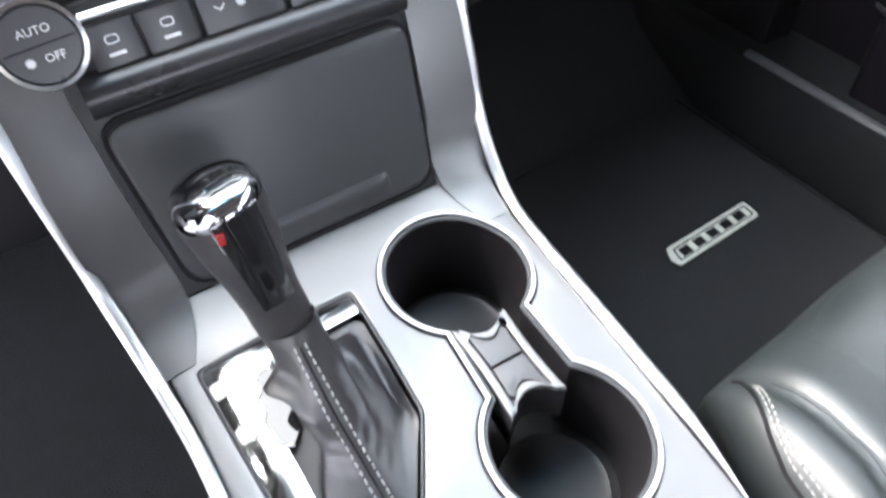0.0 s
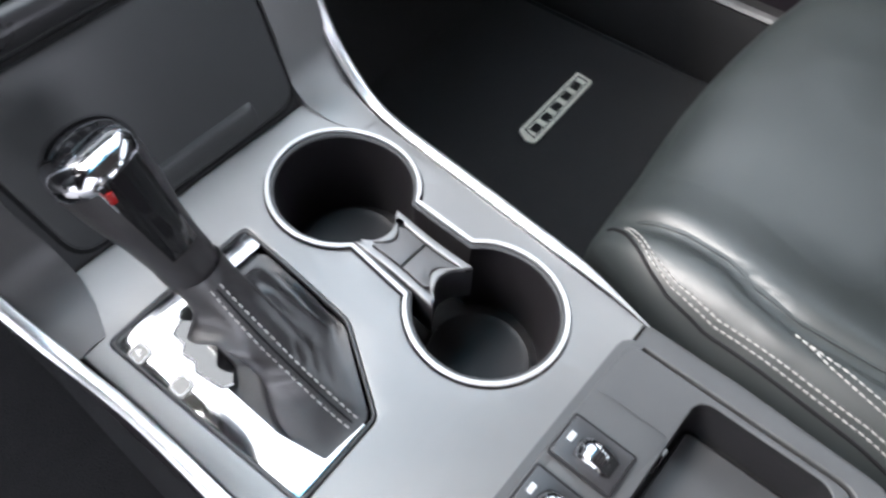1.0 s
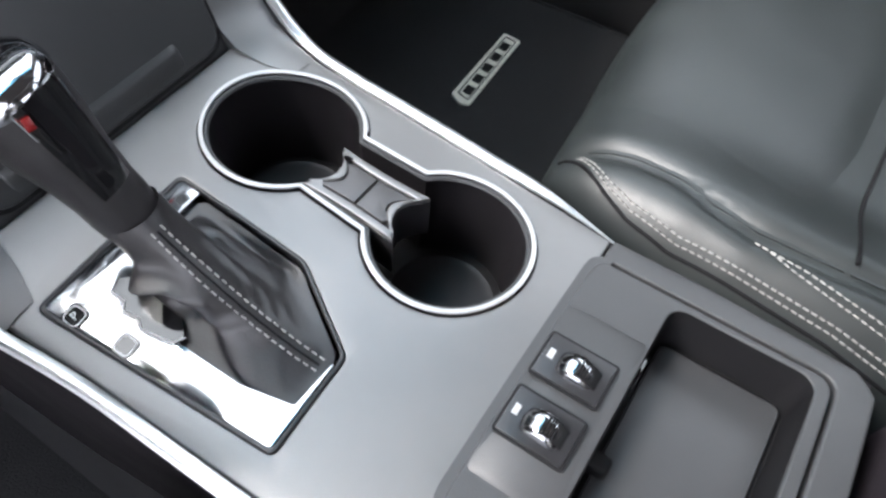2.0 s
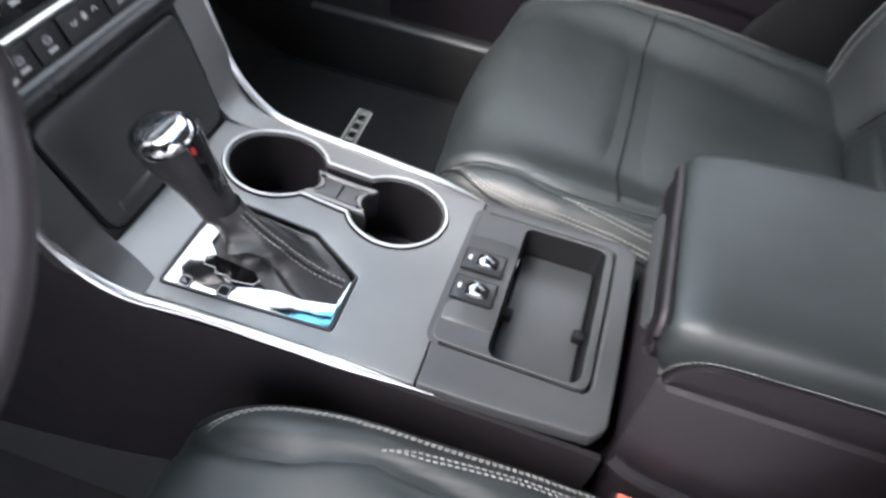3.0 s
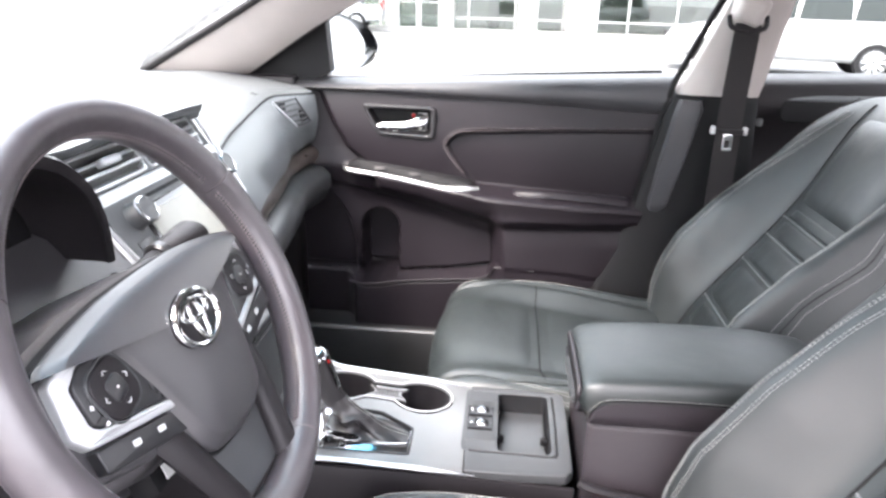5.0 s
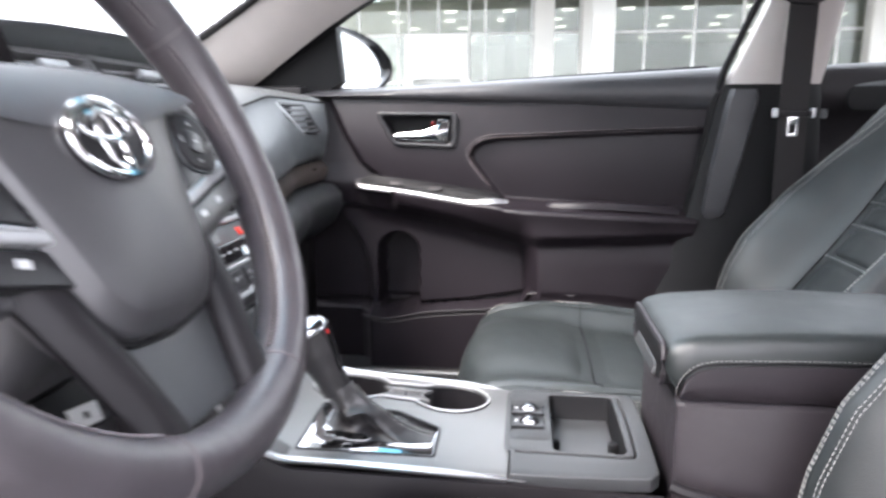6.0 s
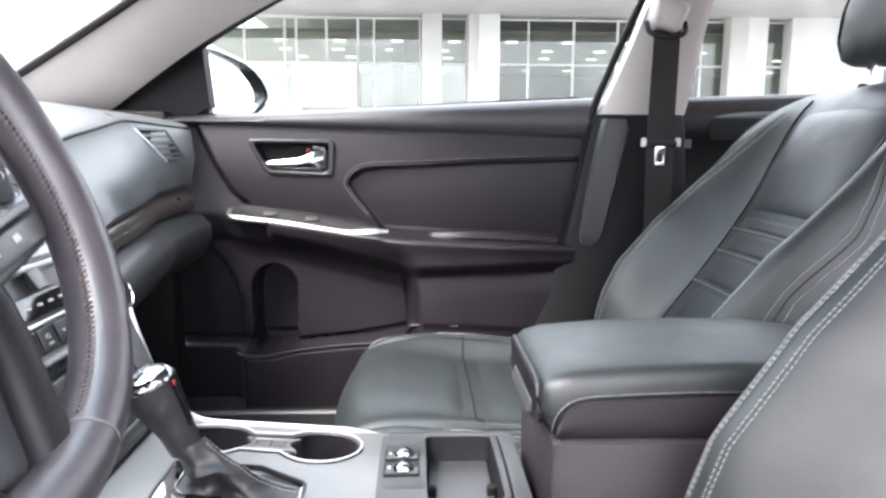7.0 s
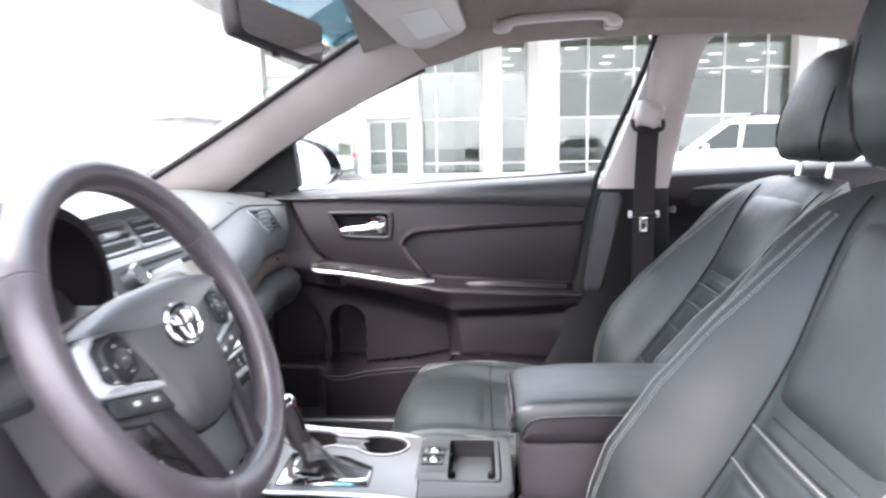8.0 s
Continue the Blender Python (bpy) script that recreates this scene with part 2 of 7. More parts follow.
def tube(pts, r, seg=10, closed=False, flat=1.0, up=(0, 0, 1), bm=None):
    """A round bar along pts; flat squeezes it along the side that up points to. r may be a list."""
    p = [Vector(q) for q in pts]
    rings = []
    for i, q in enumerate(p):
        t = (p[(i + 1) % len(p)] - p[i - 1]) if closed else (p[min(i + 1, len(p) - 1)] - p[max(i - 1, 0)])
        t.normalize()
        side = t.cross(Vector(up))
        if side.length < 1e-4:
            side = t.cross(Vector((1, 0, 0)))
        side.normalize()
        top = side.cross(t)
        rad = r[i] if isinstance(r, (list, tuple)) else r
        rings.append([q + rad * (math.cos(a) * side + flat * math.sin(a) * top) for a in (2 * math.pi * k / seg for k in range(seg))])
    return loft(rings, bm=bm, loop=closed)


def lathe(profile, seg=40, bm=None, m=None):
    """A turned body about z; profile: (radius, height) from the axis outward or along the wall."""
    b = bm or bmesh.new()
    rings = []
    for r, h in profile:
        ring = [Vector((r * math.cos(2 * math.pi * k / seg), r * math.sin(2 * math.pi * k / seg), h)) for k in range(seg)]
        rings.append([m @ v for v in ring] if m else ring)
    return loft(rings, caps=True, bm=b)


def rounded(w, h, r, n=6, cx=0.0, cy=0.0):
    """A rounded rectangle as 2D points."""
    out = []
    for sx, sy, a0 in ((1, 1, 0), (-1, 1, 90), (-1, -1, 180), (1, -1, 270)):
        for k in range(n + 1):
            a = radians(a0 + 90 * k / n)
            out.append((cx + sx * (w / 2 - r) + r * math.cos(a), cy + sy * (h / 2 - r) + r * math.sin(a)))
    return out


def soften(pts, r, n=5):
    """A 2D polygon with its corners rounded."""
    out = []
    k = len(pts)
    for i in range(k):
        a, b, c = Vector(pts[i - 1]), Vector(pts[i]), Vector(pts[(i + 1) % k])
        d1, d2 = (a - b), (c - b)
        q = min(r, d1.length * 0.45, d2.length * 0.45)
        s, e = b + d1.normalized() * q, b + d2.normalized() * q
        for j in range(n + 1):
            t = j / n
            out.append(tuple((1 - t) ** 2 * s + 2 * t * (1 - t) * b + t * t * e))
    return out


def slab(outline, holes=(), thick=0.004, bevel=0.0, m=None):
    """A plate in the xy plane with holes through it, its top at z = 0; m moves it."""
    cu = bpy.data.curves.new("slab", "CURVE")
    cu.dimensions, cu.fill_mode = "2D", "BOTH"
    cu.extrude, cu.bevel_depth, cu.bevel_resolution, cu.offset = thick / 2 - bevel, bevel, 2, -bevel
    for pts in (outline, *holes):
        sp = cu.splines.new("POLY")
        sp.points.add(len(pts) - 1)
        for q, (x, y) in zip(sp.points, pts):
            q.co = (x, y, 0, 1)
        sp.use_cyclic_u = True
    ob = bpy.data.objects.new("slab", cu)
    me = ob.to_mesh()
    b = bmesh.new()
    b.from_mesh(me)
    ob.to_mesh_clear()
    bpy.data.objects.remove(ob)
    bpy.data.curves.remove(cu)
    bmesh.ops.remove_doubles(b, verts=b.verts, dist=1e-6)
    bmesh.ops.translate(b, vec=(0, 0, -thick / 2), verts=b.verts)
    if m:
        bmesh.ops.transform(b, matrix=m, verts=b.verts)
    return b


def lettering(text, size, m, depth=0.0003):
    """Words as a thin raised mesh, centred on m."""
    cu = bpy.data.curves.new("lettering", "FONT")
    cu.body, cu.size, cu.align_x, cu.align_y, cu.extrude = text, size, "CENTER", "CENTER", depth
    cu.resolution_u = 3
    ob = bpy.data.objects.new("lettering", cu)
    me = ob.to_mesh()
    b = bmesh.new()
    b.from_mesh(me)
    ob.to_mesh_clear()
    bpy.data.objects.remove(ob)
    bpy.data.curves.remove(cu)
    bmesh.ops.transform(b, matrix=m, verts=b.verts)
    return b


def stitches(pts, out, length=0.0042, gap=0.0022, r=0.0005, bm=None):
    """A row of raised stitches along a line; out: the way off the surface."""
    b = bm or bmesh.new()
    p = [Vector(q) for q in pts]
    total = sum((c - a).length for a, c in zip(p, p[1:]))
    n = max(2, int(total / (length + gap)))
    q = smooth_line(p, n * 2)
    o = Vector(out).normalized()
    for i in range(n):
        a, c = q[2 * i], q[2 * i + 1]
        mid, d = (a + c) / 2, (c - a).normalized()
        s = d.cross(o).normalized() * r
        h, e = o * r * 1.1, d * length / 2
        vs = [b.verts.new(mid + v) for v in (-e - s, -e + s, e + s, e - s, -e * 0.7 + h, e * 0.7 + h)]
        for f in ((0, 1, 2, 3), (0, 3, 5, 4), (1, 4, 5, 2), (0, 4, 1), (2, 5, 3)):
            b.faces.new([vs[k] for k in f])
    return b


def step(a, b, x):
    t = min(1.0, max(0.0, (x - a) / (b - a)))
    return t * t * (3 - 2 * t)


def lerp_table(table, x):
    """Straight-line reading of a table of (x, value)."""
    if x <= table[0][0]:
        return table[0][1]
    for (a, va), (b, vb) in zip(table, table[1:]):
        if x <= b:
            return va + (vb - va) * (x - a) / (b - a)
    return table[-1][1]


# == large structure ==
GROUND_Z = -0.33


def ground():
    b = bmesh.new()
    n, r = 24, 600.0
    bmesh.ops.create_grid(b, x_segments=n, y_segments=n, size=r)
    bmesh.ops.translate(b, vec=(0, 0, GROUND_Z), verts=b.verts)
    tagged(part("ground", b, ASPHALT, smooth=0), "pale grey asphalt car park", "ground", kind="structure")


ground()


def floor():
    """Carpeted floor pan with the tunnel and the toe board."""
    rings = []
    for y in (-1.5, -0.6, -0.2, 0.2, 0.45, 0.6, 0.78):
        lift = 0.20 * step(0.42, 0.85, y)
        rings.append([Vector((x, y, z + lift * (abs(x) > 0.1))) for x, z in ((-0.70, 0.05), (-0.66, 0.0), (-0.15, 0.0), (-0.10, 0.16), (0.10, 0.16), (0.15, 0.0), (0.66, 0.0), (0.70, 0.05), (0.70, -0.05), (-0.70, -0.05))])
    tagged(part("floor", loft(rings), CARPET), "black carpeted car floor with a centre tunnel", "floor", kind="structure")
    b = box((0, 0.84, 0.36), (1.46, 0.05, 0.72), 0.01)
    tagged(part("wall_front", b, CARPET), "black carpeted firewall below the dashboard", "wall", kind="structure")
    for s, nm in ((1, "wall_kick_right"), (-1, "wall_kick_left")):
        b = box((s * 0.735, 0.66, 0.33), (0.06, 0.44, 0.78), 0.01)
        tagged(part(nm, b, PLASTIC), "black plastic kick panel beside the footwell", "wall", kind="structure")
    b = box((0, -1.62, 0.34), (1.44, 0.08, 0.70), 0.03)
    tagged(part("wall_rear", b, PLASTIC), "plain black panel closing the cabin behind", "wall", kind="structure")
    for s, nm in ((1, "sill_right"), (-1, "sill_left")):
        prof = [(0.655, -0.02), (0.662, 0.10), (0.672, 0.125), (0.70, 0.130), (0.78, 0.125), (0.80, 0.08), (0.80, -0.15), (0.66, -0.15)]
        rings = [[Vector((s * x, y, z)) for x, z in prof] for y in (-1.4, -0.5, 0.0, 0.3, 0.75)]
        tagged(part(nm, loft(rings), SILL_PLASTIC), "black plastic door sill scuff plate", "sill", kind="structure")
        # sill edge rib; the sheen on the black plastic is put into its grey
        b = tube([(s * 0.676, y, 0.1285) for y in (-1.3, -0.6, 0.0, 0.3, 0.44)], 0.007, 8, flat=0.7)
        tagged(part("trim", b, SATIN_GREY), "rib along the door sill, its sheen coloured grey", "trim", kind="structure")


floor()


def ceiling():
    """Headliner with rounded side rails."""
    rings = []
    for y, zc, w in ((0.155, 1.085, 0.545), (0.05, 1.118, 0.565), (-0.10, 1.14, 0.585), (-0.35, 1.155, 0.60), (-0.6, 1.155, 0.605), (-0.9, 1.14, 0.60), (-1.35, 1.08, 0.55)):
        low = [Vector((w * k / 8, y, zc + 0.030 - 0.085 * abs(k / 8) ** 2.4)) for k in range(-8, 9)]
        top = [Vector((v.x * 1.03, v.y, v.z + 0.05)) for v in low][::-1]
        rings.append(low + top)
    tagged(part("ceiling", loft(rings), HEADLINER), "beige cloth headliner", "ceiling", kind="structure")


ceiling()


def strip_loft(lines, mat, name, label, category, thick=0.03, out=(1, 0, 0)):
    """A thick skin through several long lines given front to rear."""
    n = 20
    ls = [smooth_line(l, n) for l in lines]
    o = Vector(out) * thick
    rings = []
    for i in range(n):
        inner = [l[i] for l in ls]
        rings.append(inner + [v + o for v in inner[::-1]])
    return tagged(part(name, loft(rings), mat), label, category, kind="structure")


def pillars():
    # windscreen pillars: an outer line along the screen and an inner one along the side window
    for s, nm in ((1, "pillar_front_right"), (-1, "pillar_front_left")):
        scr = [(s * 0.655, 0.80, 0.70), (s * 0.635, 0.664, 0.775), (s * 0.605, 0.484, 0.875), (s * 0.575, 0.268, 1.005), (s * 0.545, 0.125, 1.082)]
        mid = [(s * 0.685, 0.68, 0.70), (s * 0.66, 0.575, 0.755), (s * 0.632, 0.40, 0.862), (s * 0.598, 0.19, 0.985), (s * 0.572, 0.06, 1.052)]
        win = [(s * 0.742, 0.600, 0.69), (s * 0.727, 0.534, 0.730), (s * 0.692, 0.358, 0.842), (s * 0.655, 0.130, 0.958), (s * 0.628, 0.02, 1.010)]
        strip_loft([scr, mid, win], BEIGE, nm, "pale beige plastic windscreen pillar trim", "pillar", 0.03, (s, 0, 0.3))
        # black seal along the windscreen edge
        b = tube(smooth_line([Vector(p) + Vector((0, 0.001, 0.002)) for p in scr], 24), 0.0085, 8)
        tagged(part("trim", b, RUBBER), "thin black windscreen edge seal", "trim", kind="structure")
    # black window frame behind the pillar, up to the mirror corner
        b = tube(smooth_line([(s * 0.762, 0.60, 0.70), (s * 0.756, 0.50, 0.772), (s * 0.742, 0.40, 0.838), (s * 0.726, 0.29, 0.900), (s * 0.705, 0.16, 0.962), (s * 0.680, 0.03, 1.012)], 30), [0.022 - 0.012 * i / 29 for i in range(30)], 8)
        tagged(part("trim", b, RUBBER), "black window frame along the windscreen pillar", "trim", kind="structure")
    # roof rails above the side windows
    for s, nm in ((1, "rail_right"), (-1, "rail_left")):
        up = [(s * 0.54, 0.13, 1.075), (s * 0.56, 0.03, 1.10), (s * 0.565, -0.12, 1.112), (s * 0.575, -0.4, 1.118), (s * 0.575, -0.8, 1.11), (s * 0.54, -1.3, 1.05)]
        mid = [(s * 0.59, 0.07, 1.04), (s * 0.60, -0.01, 1.062), (s * 0.612, -0.14, 1.082), (s * 0.62, -0.4, 1.092), (s * 0.62, -0.8, 1.085), (s * 0.59, -1.3, 1.02)]
        low = [(s * 0.634, 0.04, 1.003), (s * 0.628, -0.04, 1.020), (s * 0.630, -0.15, 1.052), (s * 0.635, -0.4, 1.066), (s * 0.635, -0.8, 1.062), (s * 0.62, -1.3, 0.99)]
        strip_loft([up, mid, low], HEADLINER, nm, "beige headliner edge above the side windows", "rail", 0.03, (s, 0, 0.4))
    # centre pillars
    for s, nm in ((1, "pillar_centre_right"), (-1, "pillar_centre_left")):
        rings = []
        for z, x, y0, y1 in ((0.714, 0.690, -0.392, -0.558), (0.76, 0.683, -0.412, -0.566), (0.846, 0.672, -0.446, -0.578), (0.95, 0.655, -0.480, -0.594), (1.02, 0.642, -0.500, -0.610), (1.05, 0.641, -0.506, -0.624), (1.066, 0.646, -0.504, -0.640), (1.09, 0.66, -0.50, -0.66)):
            d = 0.012
            rings.append([Vector((s * (x + 0.05), y0, z)), Vector((s * (x + d), y0, z)), Vector((s * x, y0 - 0.018, z)), Vector((s * (x - 0.004), (y0 + y1) / 2, z)), Vector((s * x, y1 + 0.018, z)), Vector((s * (x + d), y1, z)), Vector((s * (x + 0.05), y1, z))])
        tagged(part(nm, loft(rings), BEIGE), "pale beige plastic upper centre pillar trim", "pillar", kind="structure")
        rings = []
        for z, x, y0, y1 in ((0.10, 0.66, -0.17, -0.66), (0.22, 0.668, -0.235, -0.62), (0.36, 0.674, -0.292, -0.585), (0.47, 0.679, -0.330, -0.57), (0.60, 0.682, -0.356, -0.562), (0.69, 0.684, -0.376, -0.558), (0.717, 0.688, -0.388, -0.556)):
            rings.append([Vector((s * (x + 0.06), y0, z)), Vector((s * (x + 0.008), y0, z)), Vector((s * x, y0 - 0.014, z)), Vector((s * (x - 0.003), (y0 + y1) / 2, z)), Vector((s * x, y1 + 0.014, z)), Vector((s * (x + 0.008), y1, z)), Vector((s * (x + 0.06), y1, z))])
        tagged(part("trim", loft(rings), RUBBER), "black plastic lower centre pillar trim", "trim", kind="structure")
        # grey tapered panel on the front of the lower trim
        rings = []
        for z, y0, y1 in ((0.464, -0.362, -0.382), (0.467, -0.356, -0.392), (0.474, -0.353, -0.398), (0.486, -0.352, -0.402), (0.58, -0.366, -0.424), (0.690, -0.388, -0.446), (0.708, -0.394, -0.442)):
            e = 0.004 if 0.47 < z < 0.70 else 0.0
            xi = 0.676 - e
            rings.append([Vector((s * (xi + 0.012), y0, z)), Vector((s * xi, y0 - 0.006, z)), Vector((s * xi, y1 + 0.006, z)), Vector((s * (xi + 0.012), y1, z))])
        tagged(part("trim", loft(rings), SILL_SOFT), "dark grey tapered panel on the centre pillar", "trim", kind="structure")
        # door seal in front of the pillar
        b = tube(smooth_line([(s * 0.70, -0.215, 0.14), (s * 0.70, -0.285, 0.25), (s * 0.705, -0.334, 0.42), (s * 0.71, -0.358, 0.60), (s * 0.712, -0.380, 0.72), (s * 0.702, -0.404, 0.79), (s * 0.688, -0.430, 0.86), (s * 0.672, -0.462, 0.94), (s * 0.656, -0.487, 1.01), (s * 0.642, -0.502, 1.07)], 60), 0.007, 8)
        tagged(part("trim", b, RUBBER), "black rubber door seal", "trim", kind="structure")
    # rear quarter behind the rear windows
    for s, nm in ((1, "pillar_rear_right"), (-1, "pillar_rear_left")):
        strip_loft([[(s * 0.60, -1.05, 1.07), (s * 0.62, -1.25, 0.90), (s * 0.64, -1.35, 0.72)], [(s * 0.56, -1.35, 1.06), (s * 0.56, -1.5, 0.9), (s * 0.58, -1.62, 0.70)]], BEIGE, nm, "beige rear pillar trim", "pillar", 0.04, (s, 0, 0))


pillars()


def pane(name, pts, mat, label, category="window", thick=0.004, parent=None):
    """A flat-ish sheet of glass through four corners, with thickness."""
    a, b, c, d = (Vector(p) for p in pts)
    n = 6
    nrm = (b - a).cross(d - a).normalized() * thick
    bm = bmesh.new()
    rings = []
    for i in range(n + 1):
        f = i / n
        p, q = a.lerp(d, f), b.lerp(c, f)
        line = [p.lerp(q, j / n) for j in range(n + 1)]
        rings.append(line + [v + nrm for v in line[::-1]])
    loft(rings, bm=bm)
    ob = tagged(part(name, bm, mat, parent), label, category, kind="structure")
    ob.visible_shadow = False
    return ob


pane("window_windscreen", [(-0.645, 0.79, 0.715), (0.645, 0.79, 0.715), (0.555, 0.225, 1.045), (-0.555, 0.225, 1.045)], CLEAR_GLASS, "clear windscreen glass")
pane("window_shade_band", [(-0.555, 0.220, 1.048), (0.555, 0.220, 1.048), (0.54, 0.145, 1.088), (-0.54, 0.145, 1.088)], BAND_GLASS, "blue-tinted shade band of the windscreen")
pane("window_front_right", [(0.805, 0.66, 0.700), (0.800, -0.42, 0.745), (0.655, -0.50, 1.075), (0.665, 0.17, 1.045)], CLEAR_GLASS, "clear front side window")
pane("window_rear_right", [(0.80, -0.56, 0.75), (0.78, -1.28, 0.77), (0.64, -1.05, 1.06), (0.655, -0.60, 1.07)], CLEAR_GLASS, "clear rear side window")


# == centre console ==
TILT, TOP = 3.43, 0.343     # the front half of the console rises a little towards the dash
CUP_A, RA = (0.056, 0.180), 0.0457
CUP_B, RB = (0.048, 0.065), 0.0446
SLOT_R, SLOT_LA, SLOT_LB = 0.0775, 0.027, 0.0240


def crowned(b, cut=False):
    """Bends a console piece: its top falls away softly to both sides, less so towards the stack."""
    if cut:
        for k in range(-9, 10):
            bmesh.ops.bisect_plane(b, geom=list(b.verts) + list(b.edges) + list(b.faces), plane_co=(k * 0.0115, 0, 0), plane_no=(1, 0, 0), dist=1e-6)
    for v in b.verts:
        v.co.z -= 0.8 * v.co.x ** 2 * (1 - step(0.20, 0.26, v.co.y))
    return b


def cup_outline(grow=0.0, n=34):
    """Both cup circles joined by the slot between them."""
    ra, rb = RA + grow, RB + grow
    xr, xa, xb = SLOT_R + grow, SLOT_LA - grow, SLOT_LB - grow
    a0 = -math.acos((xr - CUP_A[0]) / ra)
    a1 = 2 * math.pi - math.acos((xa - CUP_A[0]) / ra)
    pts = [(CUP_A[0] + ra * math.cos(a0 + (a1 - a0) * k / n), CUP_A[1] + ra * math.sin(a0 + (a1 - a0) * k / n)) for k in range(n + 1)]
    b0 = math.acos((xb - CUP_B[0]) / rb)
    b1 = 2 * math.pi + math.acos((xr - CUP_B[0]) / rb)
    pts += [(CUP_B[0] + rb * math.cos(b0 + (b1 - b0) * k / n), CUP_B[1] + rb * math.sin(b0 + (b1 - b0) * k / n)) for k in range(n + 1)]
    return pts


GATE = [(-0.003, 0.199), (-0.006, 0.114), (-0.0343, 0.0665), (-0.086, 0.066), (-0.096, 0.201)]
LEFT_EDGE = [(-0.1015, -0.004), (-0.1020, 0.05), (-0.1035, 0.10), (-0.1055, 0.16), (-0.109, 0.205), (-0.112, 0.245)]
RIGHT_EDGE = [(0.1000, -0.004), (0.1025, 0.035), (0.1055, 0.08), (0.1085, 0.13), (0.111, 0.18), (0.1125, 0.215), (0.114, 0.245)]


def console():
    c = thing("center_console", "satin grey centre console between the front seats", "console", at=(0, 0, TOP), turn=(TILT, 0, 0))
    # top plate with cup and gate openings
    outline = LEFT_EDGE[::-1] + RIGHT_EDGE
    part("top_panel", slab(soften(outline, 0.0012, 3), [cup_outline(0.001), soften(GATE, 0.004, 3)], 0.008, 0.0012), SATIN_GREY, c)
    # chrome rim of the cup holders
    rim = [Vector((x, y, 0.0016)) for x, y in cup_outline(-0.0008)]
    part("cup_rim", tube(rim, 0.0014, 8, closed=True, flat=0.8), SILVER, c, "satin chrome rim round the cup holders")
    lip = [Vector((x, y, -0.0012)) for x, y in cup_outline(-0.0030)]
    part("inner_lip", tube(lip, 0.0016, 6, closed=True), SATIN_DARK, c)
    # cup wells: walls and floor
    line = cup_outline(-0.0026, 30)
    rings = []
    for h, sc in ((0.0, 1.0), (-0.03, 0.985), (-0.062, 0.965), (-0.071, 0.95)):
        rings.append([Vector((0.054 + (x - 0.054) * sc, 0.125 + (y - 0.125) * sc, h)) for x, y in line])
    b = loft(rings, caps=False)
    b.faces.new([b.verts.new(v) for v in rings[-1]])
    part("cup_well", b, WELL_PLASTIC, c, "smooth black cup holder wells")
    for (cx, cy), r in ((CUP_A, RA), (CUP_B, RB)):
        b = lathe([(0.0005, -0.0695), (r * 0.62, -0.0695), (r * 0.72, -0.0675), (r * 0.74, -0.0705)], 32, m=Matrix.Translation((cx, cy, 0)))
        part("cup_mat", b, WELL_PLASTIC, c, "round dark mat in the cup holder")
    # divider between the cups: concave ends, two inset squares on its top
    def hourglass(g):
        """Outline shrunk by g; ends hollowed to the cups."""
        fl, fr, rr, rl = Vector((0.0300 + g, 0.1465 - g)), Vector((0.0640 - g, 0.1450 - g)), Vector((0.0630 - g, 0.0865 + g)), Vector((0.0285 + g, 0.0865 + g))
        out = []
        for p, q, sag in ((fl, fr, Vector((0, -0.0095))), (fr, rr, Vector((-0.0012, 0))), (rr, rl, Vector((0, 0.0095))), (rl, fl, Vector((0.0012, 0)))):
            out += [tuple(p.lerp(q, k / 8) + sag * math.sin(math.pi * k / 8)) for k in range(8)]
        return out

    div, ring = hourglass(0.0), hourglass(0.0048)
    d = part("cup_divider", slab(div, [], 0.030, 0.0008, Matrix.Translation((0, 0, -0.0022))), PLASTIC_SMOOTH, c, "hourglass-shaped grey plastic cup divider")
    part("divider_frame", slab(div, [ring], 0.0034, 0.0010, Matrix.Translation((0, 0, 0.0012))), SATIN_GREY, d)
    for y0, y1 in ((0.1168, 1), (0.1152, 0)):
        hole = hourglass(0.0060)
        pad = [(x, y) for x, y in hole if (y > y0) == bool(y1)]
        ends = sorted(x for x, y in hole if abs(y - y0) < 0.006)
        if y1:
            pad = [(ends[0], y0)] + pad + [(ends[-1], y0)]
            pad = sorted(pad, key=lambda p: -math.atan2(p[1] - 0.125, p[0] - 0.0465))
        else:
            pad = pad + [(ends[0], y0), (ends[-1], y0)]
            pad = sorted(pad, key=lambda p: -math.atan2(p[1] - 0.107, p[0] - 0.0465))
        part("divider_pad", slab(pad, [], 0.003, 0.0004, Matrix.Translation((0, 0, 0.0004))), SATIN_MID_AND_SHADE, d)
    # chrome side trims that run on up the stack
    local = pose(0, 0, TOP, TILT, 0, 0).inverted()
    for s, edge in ((-1, LEFT_EDGE), (1, RIGHT_EDGE)):
        q = [Vector((x + s * 0.0045, y, 0.0005)) for x, y in edge[:-2]]
        q[0] += Vector((s * -0.004, -0.012 if s > 0 else -0.016, -0.004))
        sw = 0.0 if s > 0 else 0.002
        for x, y, z in ((0.1185, 0.222, 0.3565), (0.1215, 0.246, 0.366), (0.1235, 0.263, 0.385), (0.1250, 0.276, 0.42), (0.1262, 0.288, 0.455), (0.1315, 0.304, 0.500), (0.1430, 0.330, 0.545), (0.1570, 0.367, 0.600), (0.1670, 0.404, 0.655), (0.1715, 0.442, 0.712)):
            q.append(local @ Vector((s * (x - sw) + 0.018 * step(0.46, 0.60, z), y - 0.006, z + 0.002)))
        path = smooth_line(q, 70)
        r = [0.0005 + 0.0036 * step(0, 0.12, i / 69) for i in range(70)]
